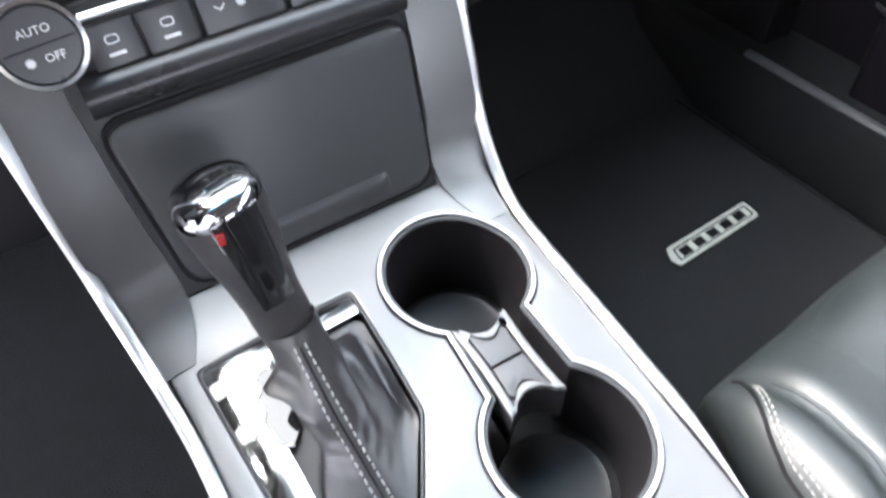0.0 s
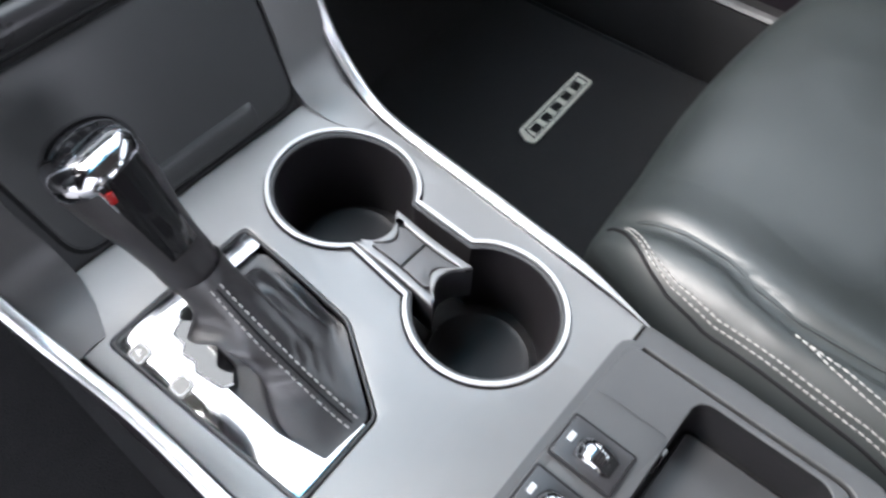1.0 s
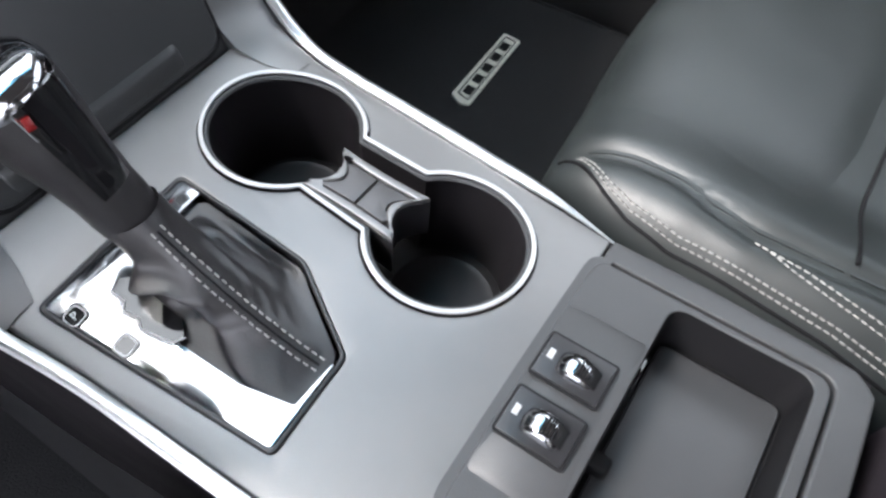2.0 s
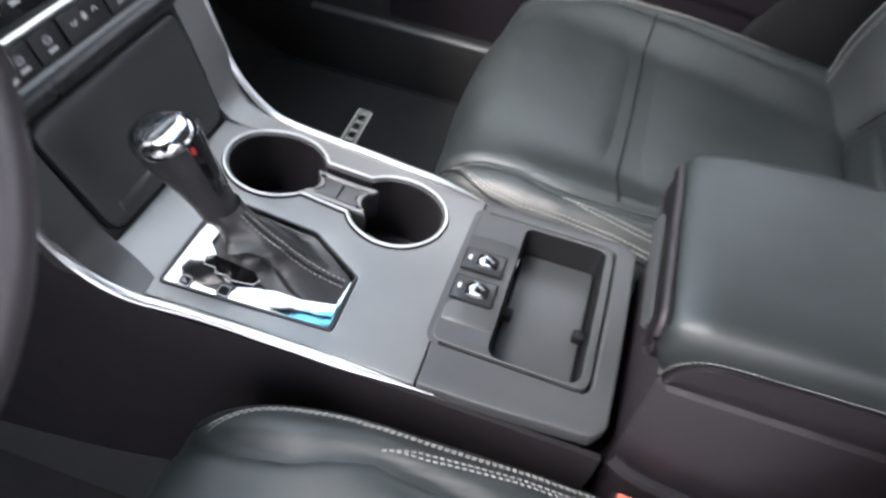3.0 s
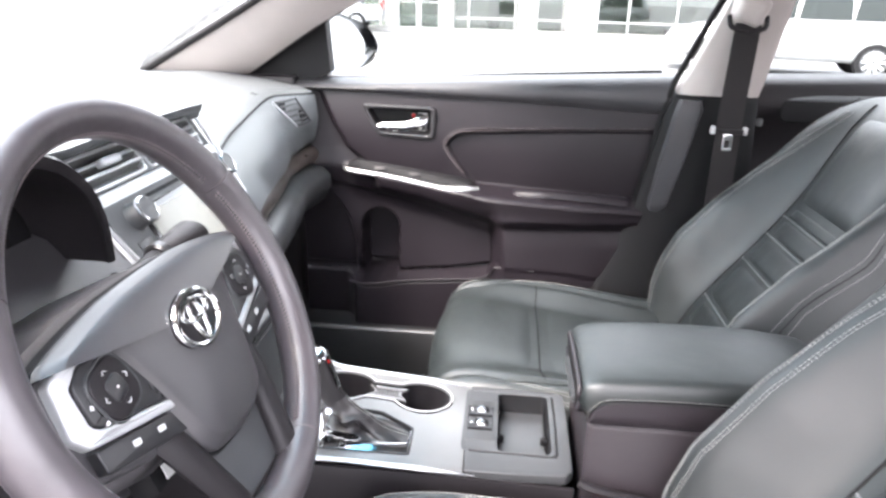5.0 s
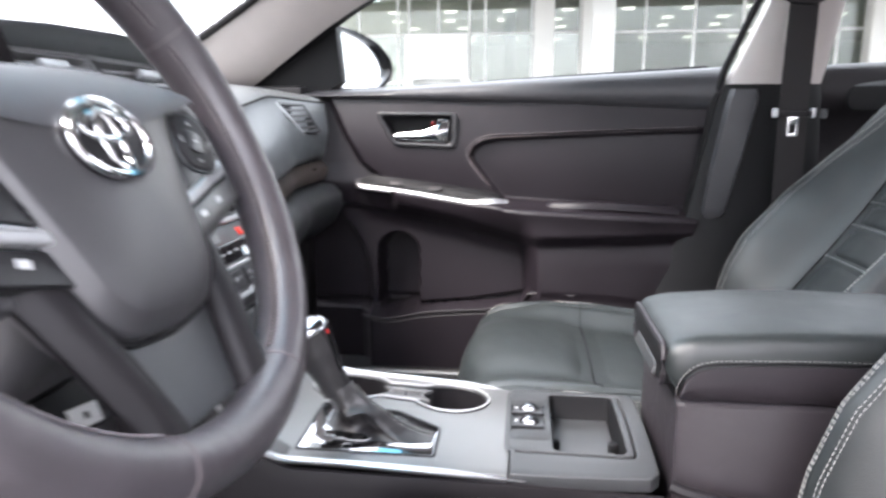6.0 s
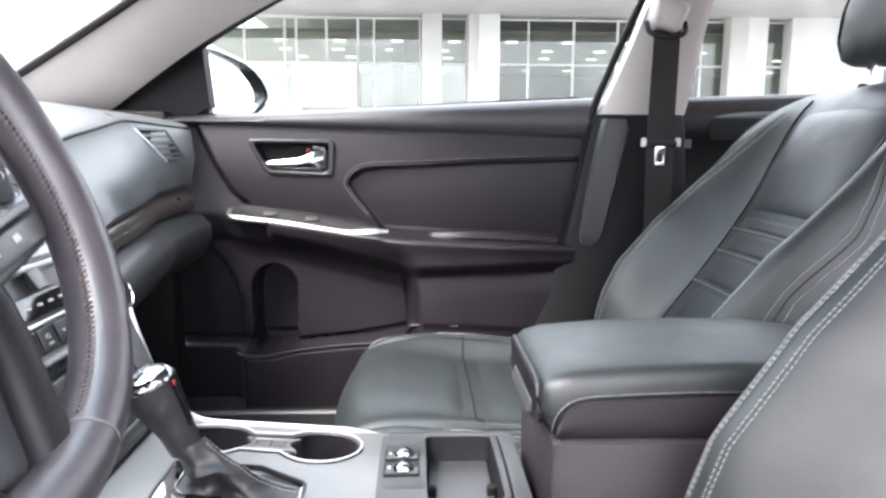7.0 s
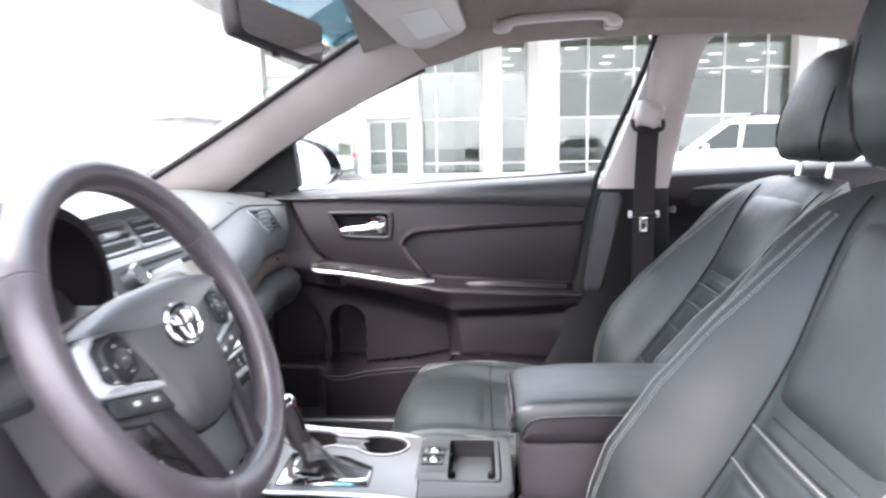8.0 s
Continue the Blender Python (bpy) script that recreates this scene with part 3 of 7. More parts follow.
        part("side_trim", tube(path, r, 8, flat=0.7, up=(0.35 * -s, -0.5, 1)), CHROME, c, "satin chrome side trim")
    # body below
    rings = []
    for y, wl, wr, zt in ((-0.145, -0.104, 0.104, -0.004), (-0.01, -0.105, 0.105, -0.007), (0.10, -0.108, 0.115, -0.009), (0.20, -0.114, 0.122, -0.009), (0.26, -0.118, 0.125, 0.002), (0.30, -0.12, 0.127, 0.03), (0.42, -0.125, 0.13, 0.05)):
        rings.append([Vector((wl, y, zt)), Vector((wl - 0.004, y, zt - 0.015)), Vector((wl - 0.006, y, -0.12)), Vector((wl - 0.012, y, -0.35)), Vector((wr + 0.012, y, -0.35)), Vector((wr + 0.006, y, -0.12)), Vector((wr + 0.004, y, zt - 0.015)), Vector((wr, y, zt))])
    b = bmesh.new()
    # open shell: the two flanks only, so that the wells stay free
    for side in ((0, 1, 2, 3), (4, 5, 6, 7)):
        inner = [[r[i] + Vector((0.004 if side[0] == 0 else -0.004, 0, 0)) for i in side[::-1]] for r in rings]
        loft([[r[i] for i in side] + q for r, q in zip(rings, inner)], bm=b)
    part("console_side", b, PLASTIC, c, "black plastic console flanks")

    # rear half: switch panel, tray and surround, level
    r = thing("console_tray", "black plastic console section with a phone tray and two switches", "console tray", at=(0, 0, 0.345))
    surround = soften([(-0.1015, -0.0048), (0.1000, -0.0048), (0.100, -0.06), (0.096, -0.132), (0.086, -0.142), (-0.088, -0.142), (-0.098, -0.133), (-0.101, -0.06)], 0.0025, 3)
    hole = soften([(-0.0665, 0.0), (0.0855, -0.0005), (0.0850, -0.1258), (-0.0690, -0.1258)], 0.010, 4)
    part("surround", slab(surround, [hole], 0.014, 0.0014), SATIN_DARK, r)
    tray_hole = rounded(0.142, 0.071, 0.009, 5, 0.0075, -0.0815)
    part("inner_panel", slab(soften([(-0.0640, -0.0030), (0.0830, -0.0035), (0.0822, -0.1235), (-0.0662, -0.1235)], 0.009, 4), [tray_hole], 0.010, 0.0008, Matrix.Translation((0, 0, 0.0006))), SATIN_DARK, r)
    part("panel_gap", slab(soften([(-0.0672, 0.0005), (0.0862, 0.0), (0.0857, -0.127), (-0.0697, -0.127)], 0.010, 4), [tray_hole], 0.003, 0, Matrix.Translation((0, 0, -0.0096))), RUBBER, r)
    # raised wedge that carries the switches
    wedge = [[Vector((x, y, z)) for x, z in ((-0.046, 0.0), (-0.042, h), (0.046, h), (0.050, 0.0), (0.050, -0.004), (-0.046, -0.004))] for y, h in ((-0.0045, 0.0010), (-0.012, 0.0030), (-0.040, 0.0030), (-0.0445, 0.0010))]
    part("switch_plinth", loft(wedge), SATIN_DARK, r)
    # tray well
    rings = []
    for h, sc in ((0.0, 1.0), (-0.006, 0.985), (-0.028, 0.97), (-0.030, 0.955)):
        rings.append([Vector((0.0075 + (x - 0.0075) * sc, -0.0815 + (y + 0.0815) * sc, h)) for x, y in tray_hole])
    b = loft(rings, caps=False)
    b.faces.new([b.verts.new(v) for v in rings[-1]])
    part("tray_well", b, RUBBER, r, "deep black storage tray")
    part("tray_mat", slab(rounded(0.129, 0.063, 0.004, 4, 0.0075, -0.0815), [], 0.003, 0.001, Matrix.Translation((0, 0, -0.0265))), SATIN_DARK, r, "dark grey ribbed rubber tray mat")
    for x, y in ((-0.004, -0.0505), (-0.004, -0.1115)):
        part("tray_clip", box((x, y, -0.026), (0.009, 0.011, 0.012), 0.003, 3), RUBBER, r)
    part("socket_door", box((0.040, -0.0465, -0.014), (0.016, 0.003, 0.012), 0.001), GLOSS_BLACK, r)
    # two seat heater wheels
    for cx in (0.0175, -0.0140):
        sw = part("heater_switch", box((cx, -0.0218, 0.0034), (0.0225, 0.0320, 0.0022), 0.0008), PLASTIC_SMOOTH, r, "small black seat heater switch")
        part("switch_gap", slab(rounded(0.0250, 0.0346, 0.002, 3, cx, -0.0218), [rounded(0.0223, 0.0318, 0.002, 3, cx, -0.0218)], 0.001, 0, Matrix.Translation((0, 0, 0.0036))), RUBBER, sw)
        wheel = lathe([(0.0003, -0.0068), (0.0086, -0.0066), (0.0103, -0.0052), (0.0110, -0.0025), (0.0112, 0.0), (0.0110, 0.0025), (0.0103, 0.0052), (0.0086, 0.0066), (0.0003, 0.0068)], 30, m=pose(cx - 0.0005, -0.0235, -0.0010, 0, 90, 0))
        part("thumbwheel", wheel, DARK_CHROME, sw, "chrome thumbwheel")
        tooth = [(0.0114 + (0.0005 if k % 2 else -0.0008)) for k in range(19)]
        rim = [(-tooth[k] * math.sin(radians(1 + 4 * k)), tooth[k] * math.cos(radians(1 + 4 * k))) for k in range(19)]
        low = [(y * 0.8, z * 0.8) for y, z in rim[::-1]]
        b = loft([[Vector((cx - 0.0005 + dx, -0.0235 + y, -0.0010 + z)) for y, z in rim + low] for dx in (-0.0045, 0.0045)])
        part("wheel_grip", b, RUBBER, sw, smooth=20)
        part("mark", box((cx + 0.0006, -0.0098, 0.0048), (0.0050, 0.0028, 0.0005), 0), SILVER, sw)
    return c


console()


def armrest():
    a = thing("armrest_box", "black leather armrest lid on the console storage box", "armrest", at=(-0.002, -0.010, 0.002))
    rings = []
    for y, w, z1 in ((-0.1435, 0.084, 0.405), (-0.150, 0.089, 0.409), (-0.30, 0.090, 0.409), (-0.47, 0.090, 0.405), (-0.48, 0.088, 0.405)):
        rings.append([Vector((-w - 0.012, y, 0.06)), Vector((-w - 0.004, y, 0.25)), Vector((-w, y, z1 - 0.005)), Vector((-w + 0.005, y, z1)), Vector((w - 0.005, y, z1)), Vector((w, y, z1 - 0.005)), Vector((w + 0.004, y, 0.25)), Vector((w + 0.012, y, 0.06))])
    part("storage_box", loft(rings), LEATHER_SIDE, a, "black vinyl storage box")
    # moulded rail where the box meets the console flank
    part("lower_rail", tube(smooth_line([(-0.106, -0.138, 0.336), (-0.112, -0.16, 0.331), (-0.113, -0.24, 0.318), (-0.114, -0.34, 0.298)], 20), 0.006, 8), PLASTIC, a)
    # lid: a padded cushion with a rounded nose, thicker at the front edge
    rings = []
    for y, z0, z1, w in ((-0.130, 0.436, 0.444, 0.074), (-0.1325, 0.428, 0.455, 0.082), (-0.142, 0.415, 0.463, 0.0875), (-0.160, 0.412, 0.468, 0.090), (-0.22, 0.4125, 0.473, 0.091), (-0.30, 0.4125, 0.475, 0.091), (-0.38, 0.412, 0.473, 0.091), (-0.44, 0.410, 0.466, 0.090), (-0.475, 0.410, 0.450, 0.086), (-0.485, 0.415, 0.43, 0.08)):
        h = z1 - z0
        prof = [(w * f, z0 + g * h) for f, g in ((0.960, 0.06), (1.006, 0.30), (1.004, 0.58), (0.990, 0.74), (0.962, 0.86), (0.915, 0.935), (0.82, 0.975), (0.55, 1.0), (0.0, 1.015))]
        prof = [(-x, z) for x, z in prof] + prof[-2::-1]
        rings.append([Vector((x, y, z)) for x, z in prof])
    lid = part("lid", loft(rings), LEATHER, a, "padded black leather lid with grey edge stitching", smooth=60)
    # vinyl side of the lid, below the seam
    for s in (-1, 1):
        rings = []
        for y, zt in ((-0.1445, 0.4165), (-0.149, 0.430), (-0.158, 0.4385), (-0.175, 0.4435), (-0.21, 0.4465), (-0.30, 0.448), (-0.40, 0.446), (-0.478, 0.440)):
            rings.append([Vector((s * x, y, z)) for x, z in ((0.080, 0.4115), (0.0895, 0.4115), (0.0925, 0.417), (0.0930, (0.4115 + zt) / 2), (0.0922, zt - 0.001), (0.080, zt))])
        part("lid_side", loft(rings), LEATHER_SIDE, lid, "dark vinyl side of the lid", smooth=60)
    # stitched seam along the driver's and the passenger's side of the lid
    for s in (-1, 1):
        seam = smooth_line([(s * 0.0880, -0.141, 0.414), (s * 0.0895, -0.146, 0.430), (s * 0.0910, -0.162, 0.443), (s * 0.0920, -0.20, 0.447), (s * 0.0922, -0.30, 0.449), (s * 0.0920, -0.46, 0.444)], 60)
        part("seam", tube(seam, 0.0010, 6), RUBBER, lid)
        b = stitches([p + Vector((s * 0.0005, 0, 0.0028)) for p in seam], (s, 0, 0.5), 0.0026, 0.0014, 0.0004)
        part("stitching", b, THREAD, lid)
    # latch recess, its shade put in as a solid black block, and release at the front
    part("latch_recess_shade", box((-0.006, -0.1340, 0.437), (0.150, 0.012, 0.034), 0.005, 3), RUBBER, a, "black block for the shade in the latch recess under the lid's nose")
    part("latch", box((-0.012, -0.1290, 0.428), (0.100, 0.008, 0.014), 0.0035, 3, turn=(20, 0, 0)), SATIN_DARK, a, "grey release latch")
    rim = [Vector((u - 0.006, -0.1300, 0.4385 + v)) for u, v in rounded(0.152, 0.038, 0.012, 5)]
    part("latch_rim", tube(rim, 0.0026, 8, closed=True), LEATHER_SIDE, a)


armrest()


def shifter():
    g = thing("gear_shifter", "gear lever with a chrome capped knob and black leather boot", "gear shifter", at=(0, 0, TOP), turn=(TILT, 0, 0))
    # gate: bright plate on the driver's side and front, dark frame around it
    outer = soften(GATE, 0.004, 3)
    inner = soften([(x * 0.955 - 0.0021, 0.13 + (y - 0.13) * 0.965) for x, y in GATE], 0.004, 3)
    part("gate_frame", slab(outer, [inner], 0.006, 0.0006, Matrix.Translation((0, 0, 0.0012))), PLASTIC_SMOOTH, g)
    open_side = soften([(-0.0065, 0.183), (-0.0090, 0.1148), (-0.0358, 0.0712), (-0.064, 0.071), (-0.070, 0.098), (-0.071, 0.140), (-0.064, 0.168), (-0.050, 0.183)], 0.003, 4)
    plate = soften([(-0.0052, 0.1965), (-0.0058, 0.183), (-0.050, 0.183), (-0.064, 0.168), (-0.071, 0.140), (-0.070, 0.098), (-0.064, 0.0725), (-0.040, 0.0705), (-0.040, 0.0690), (-0.0845, 0.0685), (-0.0937, 0.1985)], 0.0012, 3)
    part("gate_plate", slab(plate, [], 0.004, 0.0006, Matrix.Translation((0, 0, 0.0004))), DARK_CHROME, g, "mirror-bright gear gate plate")
    part("gate_floor", slab(open_side, [], 0.002, 0, Matrix.Translation((0, 0, -0.014))), RUBBER, g)
    # gear marks: black boxes, and the stepped black edge of the gate
    for x, y, word in ((-0.0885, 0.183, "P"), (-0.0855, 0.153, "")):
        mk = part("gear_mark", slab(rounded(0.0105, 0.0110, 0.003, 4, x, y), [], 0.0006, 0, Matrix.Translation((0, 0, 0.0009))), GLOSS_BLACK, g, "black gear mark")
        part("mark_outline", slab(rounded(0.0088, 0.0092, 0.0024, 4, x, y), [rounded(0.0078, 0.0082, 0.002, 4, x, y)], 0.0004, 0, Matrix.Translation((0, 0, 0.0012))), SILVER, mk)
        if word:
            part("mark_letter", lettering(word, 0.0060, pose(x, y, 0.0011, 0, 0, 0), 0.0001), SILVER, mk)
    steps = [(-0.064, 0.181), (-0.0715, 0.178), (-0.0715, 0.169), (-0.0755, 0.166), (-0.0740, 0.157), (-0.0770, 0.153), (-0.0755, 0.143), (-0.0740, 0.136), (-0.0690, 0.133)]
    st = part("gate_steps", slab((steps + [(-0.062, 0.140), (-0.060, 0.176)])[::-1], [], 0.0006, 0, Matrix.Translation((0, 0, 0.0008))), GLOSS_BLACK, g, "stepped black edge of the gear gate")
    part("step_line", tube([Vector((x + 0.0012, y, 0.0011)) for x, y in steps], 0.0004, 6), WHITE_INK, st)
    # leather boot: a tent from the knob to the edge of the opening, one seam straight down its back
    foot = Vector((-0.038, 0.124))
    ring_n, levels = 84, 40

    def foot_radius(a):
        """Distance from the middle of the opening to its edge along a."""
        dx, dy = math.cos(a), math.sin(a)
        best = 0.02
        for (x0, y0), (x1, y1) in zip(open_side, open_side[1:] + open_side[:1]):
            ex, ey = x1 - x0, y1 - y0
            den = dx * ey - dy * ex
            if abs(den) > 1e-9:
                r = ((x0 - foot.x) * ey - (y0 - foot.y) * ex) / den
                u = ((x0 - foot.x) * dy - (y0 - foot.y) * dx) / den
                if r > 0 and -0.001 <= u <= 1.001:
                    best = max(best, r)
        return best

    def hump(v, c, w):
        return math.exp(-((v - c) / w) ** 2)

    def turned(a, c):
        return abs((a - c + math.pi) % (2 * math.pi) - math.pi)

    seam_a = radians(-95)

    def boot_point(a, s):
        """A point of the boot: a round it, s from 0 at the knob to 1 at the gate."""
        back = math.exp(-(turned(a, seam_a) / 0.55) ** 2)
        left = math.exp(-(turned(a, radians(196)) / 0.75) ** 2)
        q = s ** (1.0 + 1.3 * (1 - back))
        r = 0.0140 + (foot_radius(a) - 0.0140) * q
        cx, cy = -0.0460 + (foot.x + 0.0460) * s ** 1.2, 0.1735 + (foot.y - 0.1735) * s ** 0.95
        # one fold leans out on the driver's side over a hollow, another runs to the rear corner
        r *= 1 + left * (0.70 * hump(s, 0.34, 0.08) - 0.58 * hump(s, 0.62, 0.15))
        r *= 1 + 0.40 * math.exp(-(turned(a, radians(-130)) / 0.20) ** 2) * hump(s, 0.66, 0.24)
        r *= 1 - 0.30 * math.exp(-(turned(a, radians(-156)) / 0.30) ** 2) * hump(s, 0.62, 0.22)
        crease = abs(math.sin(2.5 * a + 4.0 * s + 0.4)) - 0.6
        r *= 1 - 0.22 * crease * hump(s, 0.5, 0.30) * (1 - back)
        h = 0.042 * (1 - s) ** (1.7 + 0.3 * (1 - back)) - 0.0035 * s
        h += 0.007 * left * hump(s, 0.38, 0.10)
        # trough along the passenger's edge, and small puckers across the seam
        right = math.exp(-(turned(a, radians(10)) / 0.8) ** 2)
        h += right * (0.010 * hump(s, 0.55, 0.20) - 0.006 * hump(s, 0.88, 0.08))
        h += 0.0005 * back * math.sin(s * 60.0) * hump(s, 0.55, 0.22)
        return Vector((cx + r * math.cos(a), cy + r * math.sin(a), h + (0.35 * 0.014 * -math.sin(a)) * (1 - s) ** 2))

    rings = [[boot_point(2 * math.pi * i / ring_n, k / levels) for i in range(ring_n)] for k in range(levels + 1)]
    boot = part("boot", loft(rings, caps=False), BOOT_LEATHER, g, "creased black leather boot with two stitched seams", smooth=38)
    for sg in (-1, 1):
        pts = []
        for k in range(1, 30):
            s = 0.02 + 0.96 * k / 30
            r = (boot_point(seam_a, s) - boot_point(seam_a + math.pi, s)).length * 0.5 + 0.004
            pts.append(boot_point(seam_a + sg * 0.0034 / r, s) + Vector((0, -0.0004, 0.0007)))
        part("stitching", stitches(pts, (0.1, -0.6, 0.8), 0.0028, 0.0013, 0.00050), THREAD, boot)
    part("boot_seam", tube([boot_point(seam_a, 0.02 + 0.96 * k / 30) for k in range(1, 30)], 0.0006, 6), RUBBER, boot)
    # knob: leather grip flaring to a chrome cap
    axis_o, lean = Vector((-0.0470, 0.1773, 0.0442)), pose(0, 0, 0, -26, -6, 0)
    rings = []
    for h, rx, ry, dy in ((-0.009, 0.0138, 0.0148, 0), (0.0, 0.0145, 0.0155, 0), (0.010, 0.0145, 0.0160, 0), (0.025, 0.0160, 0.0185, 0.001), (0.042, 0.0190, 0.0220, 0.002), (0.056, 0.0205, 0.0238, 0.003), (0.064, 0.0208, 0.0244, 0.003)):
        rings.append([axis_o + lean @ Vector((rx * math.cos(2 * math.pi * i / 36), dy + ry * math.sin(2 * math.pi * i / 36), h)) for i in range(36)])
    knob = part("knob", loft(rings), BOOT_LEATHER, g, "black leather knob grip", smooth=60)
    rings = []
    for h, f in ((0.061, 1.0), (0.063, 1.02), (0.066, 1.0), (0.069, 0.94), (0.0715, 0.82), (0.0732, 0.62), (0.0742, 0.36), (0.0745, 0.08)):
        rings.append([axis_o + lean @ Vector((0.0208 * f * math.cos(2 * math.pi * i / 36), 0.003 + 0.0244 * f * math.sin(2 * math.pi * i / 36), h + 0.10 * 0.0244 * f * math.sin(2 * math.pi * i / 36))) for i in range(36)])
    part("cap", loft(rings), DARK_CHROME, knob, "polished chrome knob cap", smooth=70)
    # gloss band down the driver's rear side, with the red shift release
    rings = []
    for h, rx, ry in ((0.012, 0.0152, 0.0167), (0.030, 0.0172, 0.0200), (0.048, 0.0197, 0.0226), (0.061, 0.0212, 0.0248)):
        arc = [radians(-112 + 62 * i / 12) for i in range(13)]
        line = [axis_o + lean @ Vector((rx * math.cos(a) * 1.012, 0.002 * h / 0.066 + ry * math.sin(a) * 1.012, h)) for a in arc]
        back = [axis_o + lean @ Vector((rx * math.cos(a) * 0.9, ry * math.sin(a) * 0.9, h)) for a in arc[::-1]]
        rings.append(line + back)
    part("grip_band", loft(rings), GLOSS_BLACK, knob, "gloss black band down the knob")
    for k in (0, 12):
        part("band_edge", tube([ring[k] for ring in rings[2:]], 0.0006, 6), BRIGHT_CHROME, knob, "thin chrome edge of the band")
    b = box(tuple(axis_o + lean @ Vector((-0.0060, -0.0226, 0.0555))), (0.0034, 0.0016, 0.0050), 0.0005, turn=(-27, 0, -14))
    part("release_button", b, DEEP_RED, knob, "dark red glint of the release button")


shifter()


# == dashboard ==
def stack_point(x, z, lift=0.0):
    """A place on the leaning face of the centre stack, lifted off it towards the seats."""
    a = stack_lean(z)
    y = 0.245 + (min(z, STACK_KNEE) - 0.36) * 0.415 + max(0.0, z - STACK_KNEE) * 0.667
    return Vector((x, y - lift * math.cos(a), z + lift * math.sin(a)))


STACK_KNEE = 0.525      # above it the face leans further back


def stack_lean(z):
    return math.atan(0.667 if z > STACK_KNEE else 0.415)


def on_stack(x, z, lift=0.0):
    p = stack_point(x, z, lift)
    return pose(p.x, p.y, p.z, 90 - math.degrees(stack_lean(z)), 0, 0)     # local x across, y up the face, z out


def stack_plate(x0, x1, z0, z1, lift, thick, r, holes=(), bevel=0.001):
    """A rounded plate on the stack face between heights z0 and z1."""
    k = 1 / math.cos(stack_lean((z0 + z1) / 2))
    cx, cz, w, h = (x0 + x1) / 2, (z0 + z1) / 2, x1 - x0, (z1 - z0) * k
    return slab(rounded(w, h, r), holes, thick, bevel, on_stack(cx, cz, lift))


def center_stack():
    s = thing("center_stack", "dark centre stack with screen, climate keys and knobs", "dashboard controls")
    # carcass
    rings = []
    for z, w in ((0.345, 0.112), (0.40, 0.118), (0.45, 0.121), (0.50, 0.127), (0.56, 0.142), (0.62, 0.160), (0.68, 0.170), (0.732, 0.172)):
        f = stack_point(0, z, -0.004)
        dx = 0.018 * step(0.46, 0.60, z)
        rings.append([Vector((dx + k * w, f.y + e, f.z)) for k, e in ((-1, 0), (-0.5, 0), (0.5, 0), (1, 0), (1, 0.16), (-1, 0.16))])
    part("carcass", loft(rings), SATIN_DARK, s)
    # grey cheeks beside the pocket door, sweeping out of the console; the driver's has shade in its darker grey
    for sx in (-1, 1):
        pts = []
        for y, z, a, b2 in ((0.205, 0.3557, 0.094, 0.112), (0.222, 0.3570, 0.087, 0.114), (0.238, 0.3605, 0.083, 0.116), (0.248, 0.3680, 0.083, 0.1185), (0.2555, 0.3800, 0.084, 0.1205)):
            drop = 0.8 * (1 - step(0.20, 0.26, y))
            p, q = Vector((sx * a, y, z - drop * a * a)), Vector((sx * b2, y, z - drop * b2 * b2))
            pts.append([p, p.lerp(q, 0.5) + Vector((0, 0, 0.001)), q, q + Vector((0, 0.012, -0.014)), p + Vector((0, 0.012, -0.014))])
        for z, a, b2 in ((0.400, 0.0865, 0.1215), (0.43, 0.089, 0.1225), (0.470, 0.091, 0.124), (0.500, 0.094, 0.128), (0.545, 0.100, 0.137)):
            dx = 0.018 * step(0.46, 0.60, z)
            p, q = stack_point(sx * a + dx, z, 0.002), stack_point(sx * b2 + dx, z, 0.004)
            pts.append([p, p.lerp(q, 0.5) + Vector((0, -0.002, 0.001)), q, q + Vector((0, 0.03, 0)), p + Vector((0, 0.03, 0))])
        part("cheek", loft(pts), SATIN_GREY if sx > 0 else SATIN_MID_AND_SHADE, s, "satin grey cheek sweeping up from the console, shaded by colour on the driver's side", smooth=70)
    # pocket door with its finger lip
    door_pts = [(-0.076, 0.0), (0.079, 0.0), (0.0888, 0.0975), (-0.0848, 0.0975)]
    part("pocket_door", slab(soften(door_pts, 0.014, 6), [], 0.006, 0.002, on_stack(0, 0.362, 0.003)), POCKET_DARK, s, "satin dark grey pocket door")
    gap = soften([(-0.0785, -0.0025), (0.0815, -0.0025), (0.0913, 0.1000), (-0.0873, 0.1000)], 0.016, 6)
    part("door_gap", slab(gap, [soften(door_pts, 0.014, 6)], 0.004, 0, on_stack(0, 0.362, 0.0005)), RUBBER, s)
    lip = [[stack_point(x, z, l * k) for z, l in ((0.3660, 0.0030), (0.3690, 0.0040), (0.3740, 0.0048), (0.3765, 0.0044), (0.3785, 0.0029))] for x, k in ((-0.062, 0.6), (-0.060, 1), (-0.02, 1), (0.046, 1), (0.050, 1), (0.0515, 0.6))]
    part("finger_lip", loft(lip), POCKET_DARK, s, smooth=75)
    # brow over the door
    brow = [[stack_point(x, z, l) for z, l in ((0.4560, 0.0), (0.4575, 0.007), (0.4615, 0.0105), (0.468, 0.011), (0.474, 0.006), (0.476, 0.0))] for x in (-0.084, -0.05, 0, 0.05, 0.090)]
    part("brow", loft(brow), PLASTIC_SMOOTH, s, smooth=60)
    # climate key row, each key its own piece
    keys = ((-0.076, -0.052, "FRONT"), (-0.050, -0.0245, "REAR"), (-0.0215, 0.0215, "FAN"), (0.0245, 0.050, "MODE"), (0.052, 0.076, "DUAL"))
